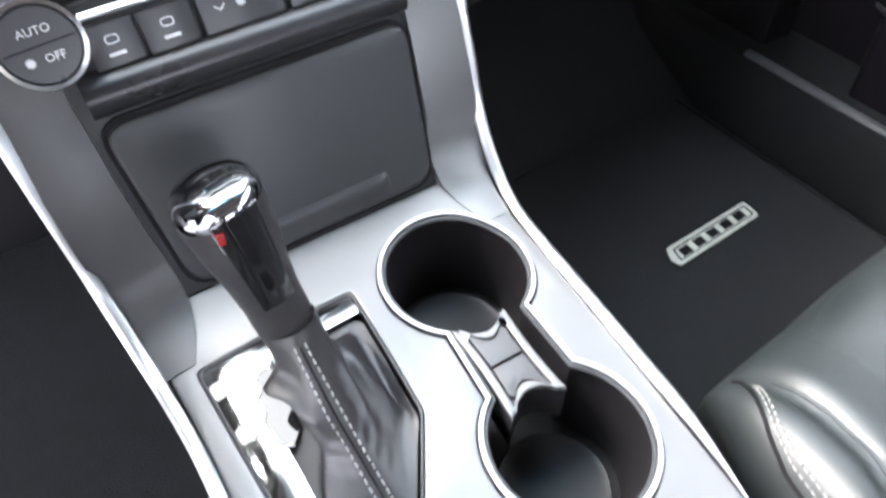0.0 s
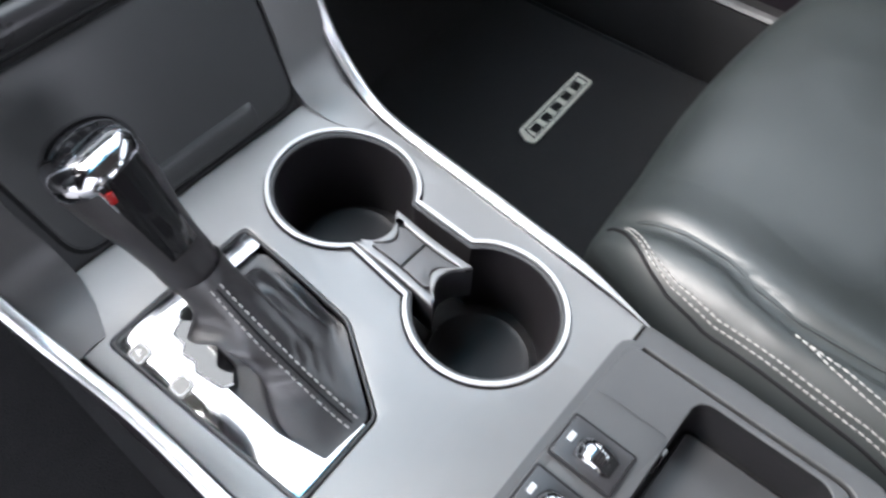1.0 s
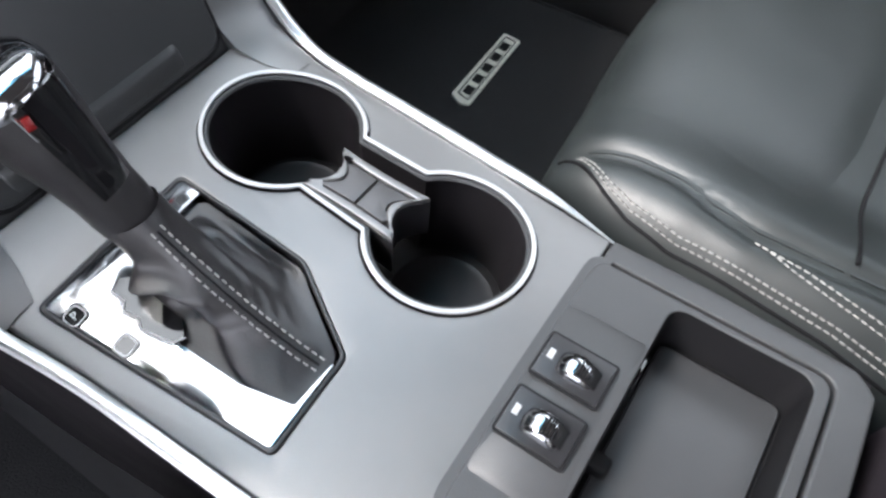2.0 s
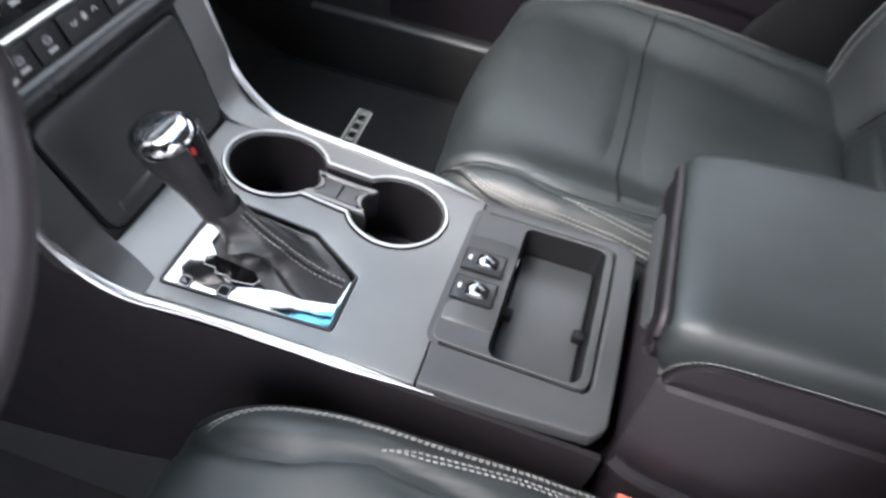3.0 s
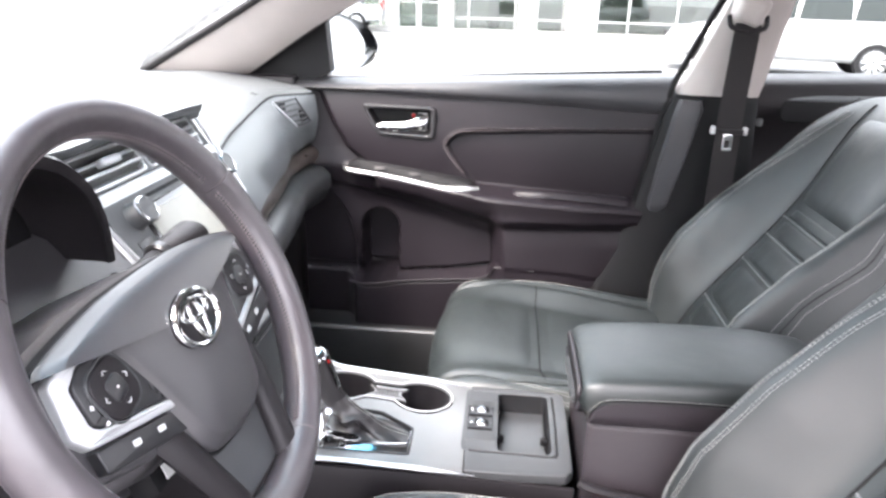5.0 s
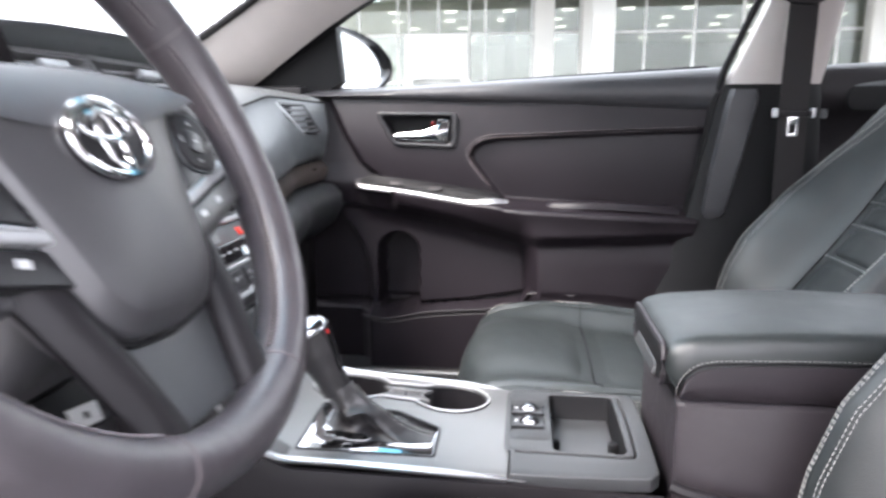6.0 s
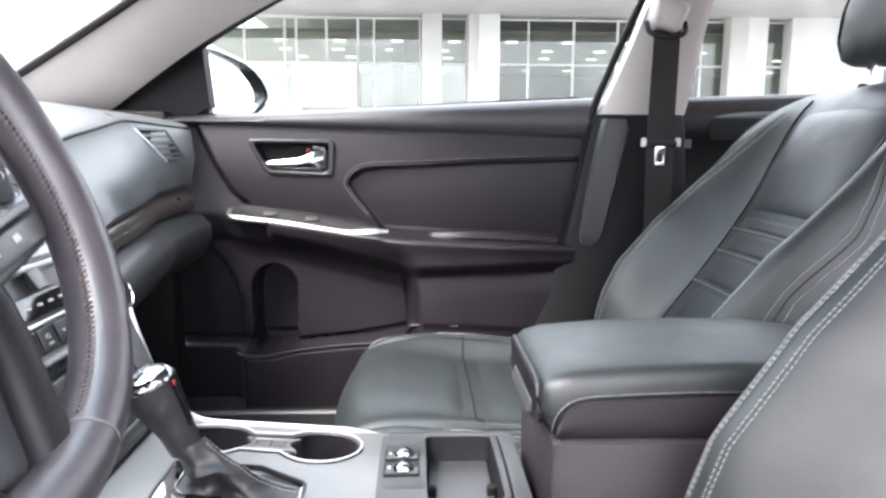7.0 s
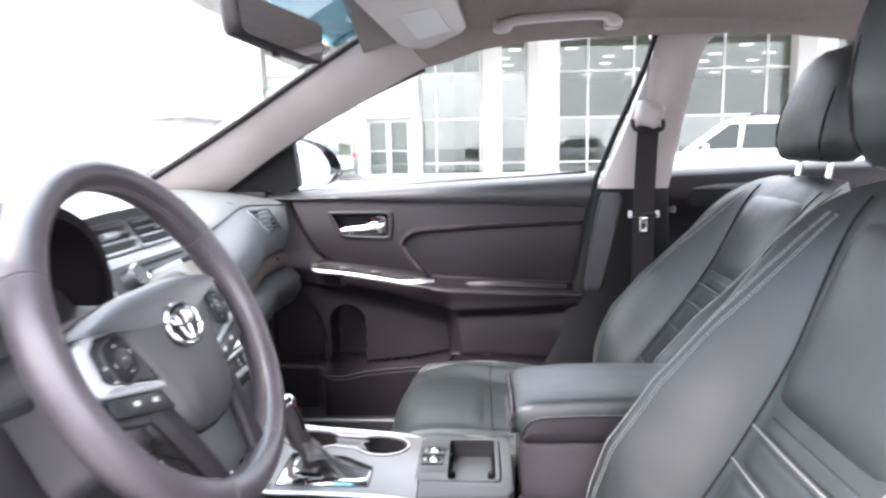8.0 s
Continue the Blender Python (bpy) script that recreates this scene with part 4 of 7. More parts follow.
    for x0, x1, word in keys:
        k = part("climate_key", stack_plate(x0 + 0.003, x1 + 0.003, 0.4750, 0.4945, 0.006, 0.006, 0.0015, bevel=0.0006), PLASTIC_SMOOTH, s)
        xm = (x0 + x1) / 2 + 0.003
        if word == "FAN":
            b = bmesh.new()
            for dx, sg in ((-0.011, -1), (0.011, 1)):
                for e in (-1, 1):
                    box((dx + e * 0.0013, 0.0004 * sg, 0), (0.0038, 0.0008, 0.0003), 0, turn=(0, 0, e * -40 * sg), bm=b)
            for a in range(0, 180, 45):
                box((0, 0, 0), (0.0052, 0.0011, 0.0003), 0, turn=(0, 0, a), bm=b)
            bmesh.ops.transform(b, matrix=on_stack(xm, 0.486, 0.0064), verts=b.verts)
        else:
            b = slab(rounded(0.0065, 0.0042, 0.0015, 3, 0, 0.002), [rounded(0.0052, 0.003, 0.001, 3, 0, 0.002)], 0.0003, 0, on_stack(xm, 0.485, 0.0064))
            bar = box((0, 0, 0), (0.008, 0.0016, 0.0003), 0)
            bmesh.ops.transform(bar, matrix=on_stack(xm, 0.4805, 0.0064), verts=bar.verts)
            part("key_mark", bar, WHITE_INK, k)
        part("key_mark", b, WHITE_INK, k)
    b = tube([stack_point(x, 0.4985, 0.006) for x in (-0.078, -0.04, 0, 0.04, 0.080)], 0.0019, 8)
    part("bright_line", b, CHROME, s, "satin chrome line over the climate keys")
    # readout strip
    part("readout", stack_plate(-0.078, 0.080, 0.5030, 0.5225, 0.003, 0.004, 0.002), GLOSS_BLACK, s)
    part("hazard_key", stack_plate(-0.010, 0.012, 0.524, 0.541, 0.004, 0.005, 0.002), PLASTIC_SMOOTH, s)
    part("warning_light", stack_plate(0.064, 0.069, 0.5250, 0.5330, 0.005, 0.004, 0.001, bevel=0.0004), AMBER_LAMP, s, "small red lit warning lamp")
    b = bmesh.new()
    for i in range(7):
        box((-0.055 + i * 0.0185, 0, 0), (0.008, 0.0022, 0.0003), 0, bm=b)
    bmesh.ops.transform(b, matrix=on_stack(0, 0.513, 0.0034), verts=b.verts)
    part("readout_marks", b, WHITE_INK, s)
    # round climate knobs
    for x, words in ((-0.090, ("AUTO", "OFF")), (0.1115, ("DUAL", "TEMP"))):
        m = on_stack(x, 0.4935, 0.0)
        k = part("climate_knob", lathe([(0.0005, 0.016), (0.0165, 0.016), (0.0178, 0.0145), (0.0185, 0.002), (0.0195, 0.0)], 40, m=m), PLASTIC_SMOOTH, s, "round black climate knob")
        part("knob_ring", lathe([(0.0170, 0.0150), (0.0178, 0.0168), (0.0198, 0.0165), (0.0208, 0.013), (0.0205, 0.003)], 40, m=m), BRIGHT_CHROME, k, "chrome knob ring")
        part("knob_split", box((0, 0, 0), (0.031, 0.0006, 0.0006), 0), RUBBER, k).matrix_basis = m @ pose(0, 0, 0.0163, 0, 0, 3)
        if x < 0:
            part("knob_word", lettering(words[0], 0.0052, m @ pose(0, 0.0062, 0.0163), 0.0002), WHITE_INK, k)
            part("knob_word", lettering(words[1], 0.0052, m @ pose(0.004, -0.0062, 0.0163), 0.0002), WHITE_INK, k)
        else:
            part("knob_mark", box((0, 0, 0), (0.011, 0.0022, 0.0004), 0), WHITE_INK, k).matrix_basis = m @ pose(0, 0.006, 0.0163)
    b = bmesh.new()
    for a in range(0, 180, 45):
        box((0, 0, 0), (0.0042, 0.0009, 0.0003), 0, turn=(0, 0, a), bm=b)
    bmesh.ops.transform(b, matrix=on_stack(-0.090, 0.4935, 0.0) @ pose(-0.0068, -0.0062, 0.0163), verts=b.verts)
    part("fan_mark", b, WHITE_INK, s)
    # head unit: surround, screen, key columns, two knobs, disc slot
    part("unit_bezel", stack_plate(-0.148, 0.184, 0.541, 0.676, 0.002, 0.010, 0.010, bevel=0.003), SILVER, s, "silver frame round the head unit")
    part("unit_face", stack_plate(-0.141, 0.177, 0.546, 0.6635, 0.0045, 0.006, 0.006), SATIN_DARK, s)
    part("screen_frame", stack_plate(-0.085, 0.121, 0.549, 0.6480, 0.0055, 0.003, 0.003, bevel=0.0006), GLOSS_BLACK, s)
    part("screen", stack_plate(-0.076, 0.107, 0.557, 0.640, 0.0068, 0.003, 0.003, bevel=0.0005), SCREEN, s, "touch screen with its glare coloured pale")
    part("disc_slot", stack_plate(-0.067, 0.103, 0.6535, 0.6575, 0.0052, 0.002, 0.001, bevel=0), RUBBER, s)
    for x in (-0.095, 0.145):
        m = on_stack(x, 0.643, 0.0)
        k = part("audio_knob", lathe([(0.0005, 0.026), (0.0145, 0.026), (0.0158, 0.0245), (0.0166, 0.006), (0.0178, 0.004)], 36, m=m), SATIN_DARK, s, "round grey audio knob")
        part("knob_ring", lathe([(0.0146, 0.0252), (0.0152, 0.0267), (0.0166, 0.0260), (0.0171, 0.022), (0.0166, 0.021)], 36, m=m), BRIGHT_CHROME, k)
    for sx in (-1, 1):
        for i in range(4):
            z = 0.557 + i * 0.0185
            x = 0.018 + sx * 0.127
            k = part("unit_key", stack_plate(x - 0.014, x + 0.014, z - 0.008, z + 0.008, 0.0056, 0.004, 0.0015, bevel=0.0006), PLASTIC_SMOOTH, s)
            part("key_mark", stack_plate(x - 0.006, x + 0.006, z - 0.0014, z + 0.0014, 0.0060, 0.0005, 0.0004, bevel=0), WHITE_INK, k)
    # twin air vents above the unit
    for x0, x1 in ((-0.160, -0.012), (0.002, 0.152)):
        xm = (x0 + x1) / 2
        m = on_stack(xm, 0.700, 0.006)
        w, h = x1 - x0, 0.046
        v = part("air_vent", slab(rounded(w + 0.007, h + 0.008, 0.006), [rounded(w - 0.0005, h - 0.001, 0.004)], 0.014, 0.0015, m), SILVER, s, "silver framed dashboard air vent")
        part("vent_back", box((0, 0, -0.03), (w, h, 0.004), 0), RUBBER, v).matrix_basis = m
        for i in range(3):
            sl = part("slat", box((0, -0.0130 + i * 0.0130, -0.006), (w - 0.003, 0.0058, 0.018), 0.0018, turn=(-24, 0, 0)), SATIN_GREY, v)
            sl.matrix_basis = m
            part("slat_edge", box((0, -0.0130 + i * 0.0130 + 0.0030, 0.0030), (w - 0.004, 0.0046, 0.0022), 0.0009, turn=(-24, 0, 0)), SILVER, sl)
        part("vent_tab", box((0.006, 0.000, 0.006), (0.040, 0.011, 0.012), 0.004, 3), SILVER, v).matrix_basis = m
    return s


center_stack()


def dash():
    d = thing("dashboard", "soft black dashboard with a brown trim strip on the passenger side", "dashboard")

    def section(x):
        ez = lerp_table([(0.12, 0.70), (0.165, 0.640), (0.31, 0.668), (0.54, 0.700), (0.70, 0.690)], x)
        ey = lerp_table([(0.12, 0.41), (0.165, 0.412), (0.31, 0.432), (0.45, 0.440), (0.58, 0.443), (0.66, 0.416), (0.71, 0.390)], x)
        bz = lerp_table([(0.12, 0.52), (0.30, 0.545), (0.45, 0.560), (0.70, 0.572)], x)
        return ez, ey, bz

    xs = [0.150, 0.19, 0.24, 0.31, 0.38, 0.45, 0.52, 0.58, 0.62, 0.66, 0.69, 0.706]
    pad, strip, low = [], [], []
    for x in xs:
        ez, ey, bz = section(x)
        back = 0.05
        k = lerp_table([(0.15, 0.062), (0.45, 0.060), (0.60, 0.034), (0.70, 0.0)], x)
        pad.append([Vector((x, y, z)) for y, z in ((0.80, 0.728), (0.62, 0.730), (ey + 0.10, ez + 0.022), (ey + 0.03, ez + 0.010), (ey + 0.008, ez + 0.002), (ey, ez - 0.006), (ey - 0.006 - 0.5 * k, (ez + bz) / 2), (ey + 0.003 - k, bz + 0.012), (ey + 0.012 - k, bz), (ey + back, bz - 0.002), (0.80, 0.60))])
        ey -= k * 0.8
        strip.append([Vector((x, y, z)) for y, z in ((ey + 0.018, bz - 0.002), (ey + 0.006, bz - 0.005), (ey - 0.004, bz - 0.020), (ey + 0.004, bz - 0.042), (ey + 0.05, bz - 0.044), (ey + 0.06, bz - 0.01))])
        g = bz - 0.046
        low.append([Vector((x, y, z)) for y, z in ((ey + 0.03, g), (ey - 0.012, g - 0.004), (ey - 0.030, g - 0.022), (ey - 0.032, g - 0.05), (ey - 0.014, g - 0.082), (ey + 0.03, g - 0.115), (ey + 0.14, g - 0.14), (0.80, g - 0.15), (0.80, g - 0.02))])
    part("upper_pad", loft(pad), PLASTIC_SOFT, d, "soft grained upper dash pad", smooth=60)
    seam = []
    for x in xs:
        ez, ey, bz = section(x)
        seam.append(Vector((x, ey + 0.001, ez - 0.0035)))
    part("pad_seam", tube(smooth_line(seam, 40), 0.0022, 6), RUBBER, d, "dark joint under the top of the pad")
    part("trim_strip", loft(strip), WOOD_TRIM, d, "dark brown glossy trim strip", smooth=60)
    part("glove_box", loft(low), POCKET_DARK, d, "black glove box section", smooth=60)
    # top over the stack and the driver's side, with the instrument hood
    rings = []
    for x, yf, zf in ((-0.70, 0.38, 0.70), (-0.62, 0.42, 0.705), (-0.19, 0.44, 0.732), (-0.165, 0.412, 0.738), (-0.10, 0.407, 0.742), (0.0, 0.404, 0.744), (0.10, 0.407, 0.742), (0.165, 0.412, 0.738), (0.180, 0.425, 0.724)):
        rings.append([Vector((x, y, z)) for y, z in ((0.80, 0.728), (0.62, 0.745), (yf + 0.05, zf + 0.006), (yf, zf), (yf + 0.003, zf - 0.010), (0.80, 0.60))])
    part("top_pad", loft(rings), PLASTIC_SOFT, d, smooth=60)
    # driver's lower fascia
    rings = []
    for x in (-0.80, -0.6, -0.4, -0.25, -0.13):
        rings.append([Vector((x, y, z)) for y, z in ((0.50, 0.70), (0.41, 0.66), (0.362, 0.60), (0.345, 0.52), (0.345, 0.44), (0.362, 0.37), (0.40, 0.31), (0.48, 0.28), (0.80, 0.28), (0.80, 0.68))])
    part("driver_fascia", loft(rings), HUB_PLASTIC, d, smooth=60)
    # instrument hood and dark dial face
    rings = []
    for y, gx, gz in ((0.345, 0.0, 0.0), (0.352, 0.004, 0.004), (0.40, 0.004, 0.002), (0.47, -0.004, -0.004)):
        ring = []
        for i in range(25):
            a = math.pi * i / 24
            ring.append(Vector((-0.365 + (0.150 + gx) * math.cos(a), y, 0.640 + (0.134 + gz) * abs(math.sin(a)) ** 0.75)))
        inner = [Vector((-0.365 + (v.x + 0.365) * 0.945, v.y + 0.002, 0.640 + (v.z - 0.640) * 0.92)) for v in ring[::-1]]
        rings.append(ring + inner)
    hood = part("instrument_hood", loft(rings), PLASTIC, d, "black hood over the instruments", smooth=60)
    part("dial_face", box((-0.365, 0.43, 0.68), (0.28, 0.01, 0.14), 0.004, turn=(-18, 0, 0)), GLOSS_BLACK, hood, "dark unlit instrument face")
    part("hood_lip", tube(smooth_line([(-0.52, 0.338, 0.600), (-0.40, 0.332, 0.588), (-0.29, 0.334, 0.592), (-0.215, 0.345, 0.622)], 24), 0.008, 8), SATIN_DARK, hood)
    # end vent by the passenger door: a leaning frame with slats
    tl, tr, br, bl = (Vector(p) for p in ((0.550, 0.446, 0.684), (0.652, 0.424, 0.683), (0.672, 0.396, 0.628), (0.618, 0.414, 0.624)))
    nrm = (tr - tl).cross(bl - tl).normalized()
    if nrm.y > 0:
        nrm = -nrm

    def quad(f0, f1, g0, g1, lift):
        """Corners of a share of the frame: f across, g down."""
        def at(f, g):
            return tl.lerp(tr, f).lerp(bl.lerp(br, f), g) + nrm * lift
        return [at(f0, g0), at(f1, g0), at(f1, g1), at(f0, g1)]

    v = part("side_vent", loft([quad(0.02, 0.98, 0.02, 0.98, 0.002), quad(0.06, 0.94, 0.06, 0.94, -0.02)]), RUBBER, d, "silver framed corner air vent")
    for f0, f1, g0, g1 in ((0.0, 0.11, 0.0, 1.0), (0.93, 1.0, 0.0, 1.0), (0.11, 0.93, 0.0, 0.10), (0.11, 0.93, 0.90, 1.0)):
        part("frame_bar", loft([quad(f0, f1, g0, g1, -0.014), quad(f0, f1, g0, g1, 0.004), quad(f0 + 0.02, f1 - 0.02, g0 + 0.02, g1 - 0.02, 0.006)]), SILVER if f0 == 0 else SATIN_DARK, v)
    for i in range(4):
        g = 0.17 + i * 0.19
        part("slat", loft([quad(0.12, 0.92, g, g + 0.07, -0.006), quad(0.12, 0.92, g + 0.03, g + 0.10, 0.004)]), SATIN_MID_AND_SHADE, v)
    return d


dash()


def steering_wheel():
    """Rim in its own plane: local x to the right, y up the wheel, z towards the driver."""
    tilt = 90 - 26.5
    w = thing("steering_wheel", "black leather three-spoke steering wheel with silver accents", "steering wheel", at=(-0.340, 0.222, 0.643), turn=(tilt, 0, -2.0))
    R, RIM_AT = 0.1765, Vector((0, 0, 0))

    def arc(a0, a1, n, r=R, z=0.0):
        return [RIM_AT + Vector((r * math.cos(radians(a0 + (a1 - a0) * k / n)), r * math.sin(radians(a0 + (a1 - a0) * k / n)), z)) for k in range(n + 1)]

    def rim_radius(a):
        # thumb swells at ten and two, flatter below
        return 0.0174 + 0.0014 * math.exp(-((a - 35) / 22) ** 2) + 0.0014 * math.exp(-((a - 145) / 22) ** 2)

    for a0, a1, nm in ((-68, 29, "rim_grip"), (29, 151, "rim_top"), (151, 248, "rim_grip"), (248, 292, "rim_bottom")):
        n = int((a1 - a0) / 2.2)
        pts = arc(a0 + 0.35, a1 - 0.35, n)
        rr = [rim_radius(a0 + (a1 - a0) * k / n) for k in range(n + 1)]
        part(nm, tube(pts, rr, 16, flat=1.1, up=(0, 0, 1)), WHEEL_LEATHER, w, smooth=70)
    for a in (-68, 29, 151, 248):
        part("rim_joint", tube(arc(a - 0.3, a + 0.3, 1), 0.0178, 16, flat=1.1), WHEEL_THREAD, w)
    # cross-stitched seam along the inside of the rim
    b = bmesh.new()
    for a0, a1 in ((-66, 27), (153, 246), (33, 90), (90, 147)):
        n = int((a1 - a0) / 1.35)
        for k in range(n):
            a = radians(a0 + (a1 - a0) * (k + 0.5) / n)
            rad = Vector((math.cos(a), math.sin(a), 0))
            tan = Vector((-math.sin(a), math.cos(a), 0))
            k2 = (rim_radius(math.degrees(a)) + 0.0005) / 0.0174
            c = RIM_AT + rad * (R - 0.0166 * k2) + Vector((0, 0, 0.0057 * k2))
            d = (Vector((0, 0, 1)) * 0.0032 + rad * 0.0012 + tan * 0.0014)
            s = tan * 0.00075
            o = -rad * 0.0010 + Vector((0, 0, 0.0007))
            vs = [b.verts.new(c + v) for v in (-d - s, -d + s, d + s, d - s, o - d * 0.5, o + d * 0.5)]
            for f in ((0, 1, 2, 3), (0, 3, 5, 4), (1, 4, 5, 2), (0, 4, 1), (2, 5, 3)):
                b.faces.new([vs[i] for i in f])
    part("rim_stitching", b, WHEEL_THREAD, w, "grey cross stitching on the rim")
    for a0, a1 in ((-66, 27), (33, 147), (153, 246)):
        line = []
        for k in range(61):
            a = a0 + (a1 - a0) * k / 60
            k2 = (rim_radius(a) + 0.0001) / 0.0174
            line.append(arc(a, a, 1, R - 0.0166 * k2, 0.0057 * k2)[0])
        part("rim_seam", tube(line, 0.0006, 6), RUBBER, w, "dark seam under the rim stitching")
    # air bag cushion: a winged shield with a bevelled border
    half = [(0.000, 0.0510), (0.050, 0.0500), (0.095, 0.0445), (0.130, 0.0375), (0.142, 0.0335), (0.140, 0.0295), (0.100, 0.0245), (0.088, 0.014), (0.081, 0.000), (0.072, -0.026), (0.063, -0.056), (0.055, -0.082), (0.047, -0.094), (0.034, -0.102), (0.000, -0.106)]
    line = smooth_line([(x, y, 0) for x, y in half], 44)
    shield = [(v.x, v.y) for v in line] + [(-v.x, v.y) for v in line[-2:0:-1]]
    rings = []
    for sc, h in ((1.0, -0.040), (1.0, -0.008), (0.99, -0.003), (0.975, 0.0005), (0.905, 0.0125), (0.885, 0.0142), (0.79, 0.0180), (0.66, 0.0216), (0.48, 0.0246), (0.28, 0.0266), (0.10, 0.0275), (0.01, 0.0277)):
        rings.append([Vector((x * sc, 0.016 + (y - 0.016) * sc - 0.018 * (1 - sc), (h + 0.003 if h < 0 else 0.001 + 0.60 * h) - 1.2 * max(0.0, 0.016 + (y - 0.016) * sc - 0.004) ** 2)) for x, y in shield])
    part("airbag_cover", loft(rings), HUB_PLASTIC, w, "domed grained airbag cover", smooth=80)
    part("cover_gap", slab([(x * 1.022, 0.016 + (y - 0.016) * 1.022 - 0.0006) for x, y in shield][::-1], [], 0.012, 0.001, Matrix.Translation((0, 0, -0.0055))), RUBBER, w, "dark joint round the airbag cover")
    # emblem: a ring with two ovals inside, plain shapes
    base = part("emblem_base", lathe([(0.0005, 0.0160), (0.025, 0.0154), (0.029, 0.0140), (0.029, 0.006)], 40, m=Matrix.Translation((-0.003, -0.002, 0.0035)) @ Matrix.Diagonal((1.10, 0.80, 1, 1))), PLASTIC, w, "chrome oval emblem on a dark base")

    def oval(name, cx, cy, rx, ry, r):
        pts = [Vector((cx - 0.003 + rx * math.cos(2 * math.pi * k / 48), cy - 0.002 + ry * math.sin(2 * math.pi * k / 48), 0.0198)) for k in range(48)]
        part(name, tube(pts, r, 8, closed=True), BRIGHT_CHROME, base)

    oval("emblem_ring", 0, 0, 0.0300, 0.0215, 0.0027)
    oval("emblem_oval", 0, 0.0070, 0.0185, 0.0080, 0.0022)
    oval("emblem_oval", 0, -0.001, 0.0074, 0.0170, 0.0022)
    # spokes: grey backing, silver accent, key panel and lower keys; all lean a little towards the hub
    for sx in (-1, 1):
        def side(pts, r, n=4):
            return soften([(sx * x, y) for x, y in pts][::-sx], r, n)

        part("spoke", slab(side([(0.070, 0.036), (0.146, 0.034), (0.166, 0.026), (0.168, -0.034), (0.150, -0.048), (0.086, -0.068), (0.060, -0.060)], 0.006), [], 0.016, 0.004, Matrix.Translation((0, 0, -0.0085))), HUB_PLASTIC, w, "grey plastic spoke")
        acc = side([(0.084, 0.029), (0.118, 0.034), (0.139, 0.024), (0.1450, -0.014), (0.138, -0.0255), (0.054, -0.0475), (0.058, -0.0385), (0.127, -0.0185), (0.1315, -0.013), (0.1305, 0.0152), (0.118, 0.0240), (0.086, 0.0215)], 0.003)
        plate = slab(acc, [], 0.014, 0.0025, Matrix.Translation((0, 0, 0.0060)))
        for v in plate.verts:
            v.co.z -= 0.55 * max(0.0, abs(v.co.x) - 0.127)
        part("spoke_accent", plate, SILVER, w, "silver spoke accent")
        cl = part("key_panel", slab(side([(0.085, 0.0205), (0.1175, 0.0232), (0.1298, 0.0145), (0.1310, -0.0130), (0.1265, -0.0178), (0.060, -0.0375), (0.072, -0.010)], 0.004), [], 0.012, 0.0012, Matrix.Translation((0, 0, 0.0053))), PLASTIC_SMOOTH, w, "black wheel key panel")
        cx, cy = sx * 0.1015, -0.0030
        m = Matrix.Translation((cx, cy, 0.0105)) @ Matrix.Rotation(radians(sx * -14), 4, "Z")
        part("key_pad", slab(rounded(0.038, 0.040, 0.013, 6), [], 0.006, 0.0015, m @ Matrix.Translation((0, 0, -0.0025))), PLASTIC, cl)
        part("key_pad_ring", tube([m @ Vector((x, y, -0.0045)) for x, y in rounded(0.0405, 0.0425, 0.014, 6)], 0.0011, 6, closed=True), SATIN_DARK, cl)
        part("key_centre", slab(rounded(0.017, 0.017, 0.005, 5), [], 0.004, 0.001, m @ Matrix.Translation((0, 0, -0.0012))), PLASTIC_SMOOTH, cl)
        b = bmesh.new()
        for ax, ay, rot in ((0, 0.0140, 0), (0, -0.0140, 180), (0.0138, 0, -90), (-0.0138, 0, 90)):
            for e in (-1, 1):
                c = pose(ax, ay, -0.0022, 0, 0, rot) @ pose(e * 0.0011, 0, 0, 0, 0, e * -40)
                q = [c @ Vector(v) for v in ((-0.0016, -0.0003, 0), (0.0016, -0.0003, 0), (0.0016, 0.0003, 0), (-0.0016, 0.0003, 0))]
                loft([q, [v + Vector((0, 0, 0.0003)) for v in q]], bm=b)
        box((0, 0, -0.0010), (0.0016, 0.0016, 0.0004), 0, bm=b)
        box((sx * 0.0235, 0.0055, -0.0050), (0.0040, 0.0010, 0.0004), 0, bm=b)
        box((sx * 0.0235, 0.0055, -0.0050), (0.0010, 0.0040, 0.0004), 0, bm=b)
        box((sx * 0.0230, -0.0100, -0.0050), (0.0036, 0.0024, 0.0004), 0, bm=b)
        bmesh.ops.transform(b, matrix=m, verts=b.verts)
        part("key_marks", b, WHITE_INK, cl)
        part("key_split", box((0, 0, 0), (0.010, 0.0007, 0.0008), 0), RUBBER, cl).matrix_basis = m @ pose(sx * 0.0235, -0.003, -0.0050)
        # pair of keys below the accent
        low = part("lower_keys", slab(side([(0.138, -0.0275), (0.139, -0.0455), (0.054, -0.0680), (0.052, -0.0495)], 0.003), [], 0.010, 0.0015, Matrix.Translation((0, 0, 0.0015))), PLASTIC_SMOOTH, w, "black lower key bar")
        for dx, dy in ((0.106, -0.0435), (0.080, -0.0500)):
            part("key_mark", box((0, 0, 0), (0.0078, 0.0044, 0.0004), 0.0001, 1), WHITE_INK, low).matrix_basis = Matrix.Translation((sx * dx, dy, 0.0018)) @ Matrix.Rotation(radians(sx * 14), 4, "Z")
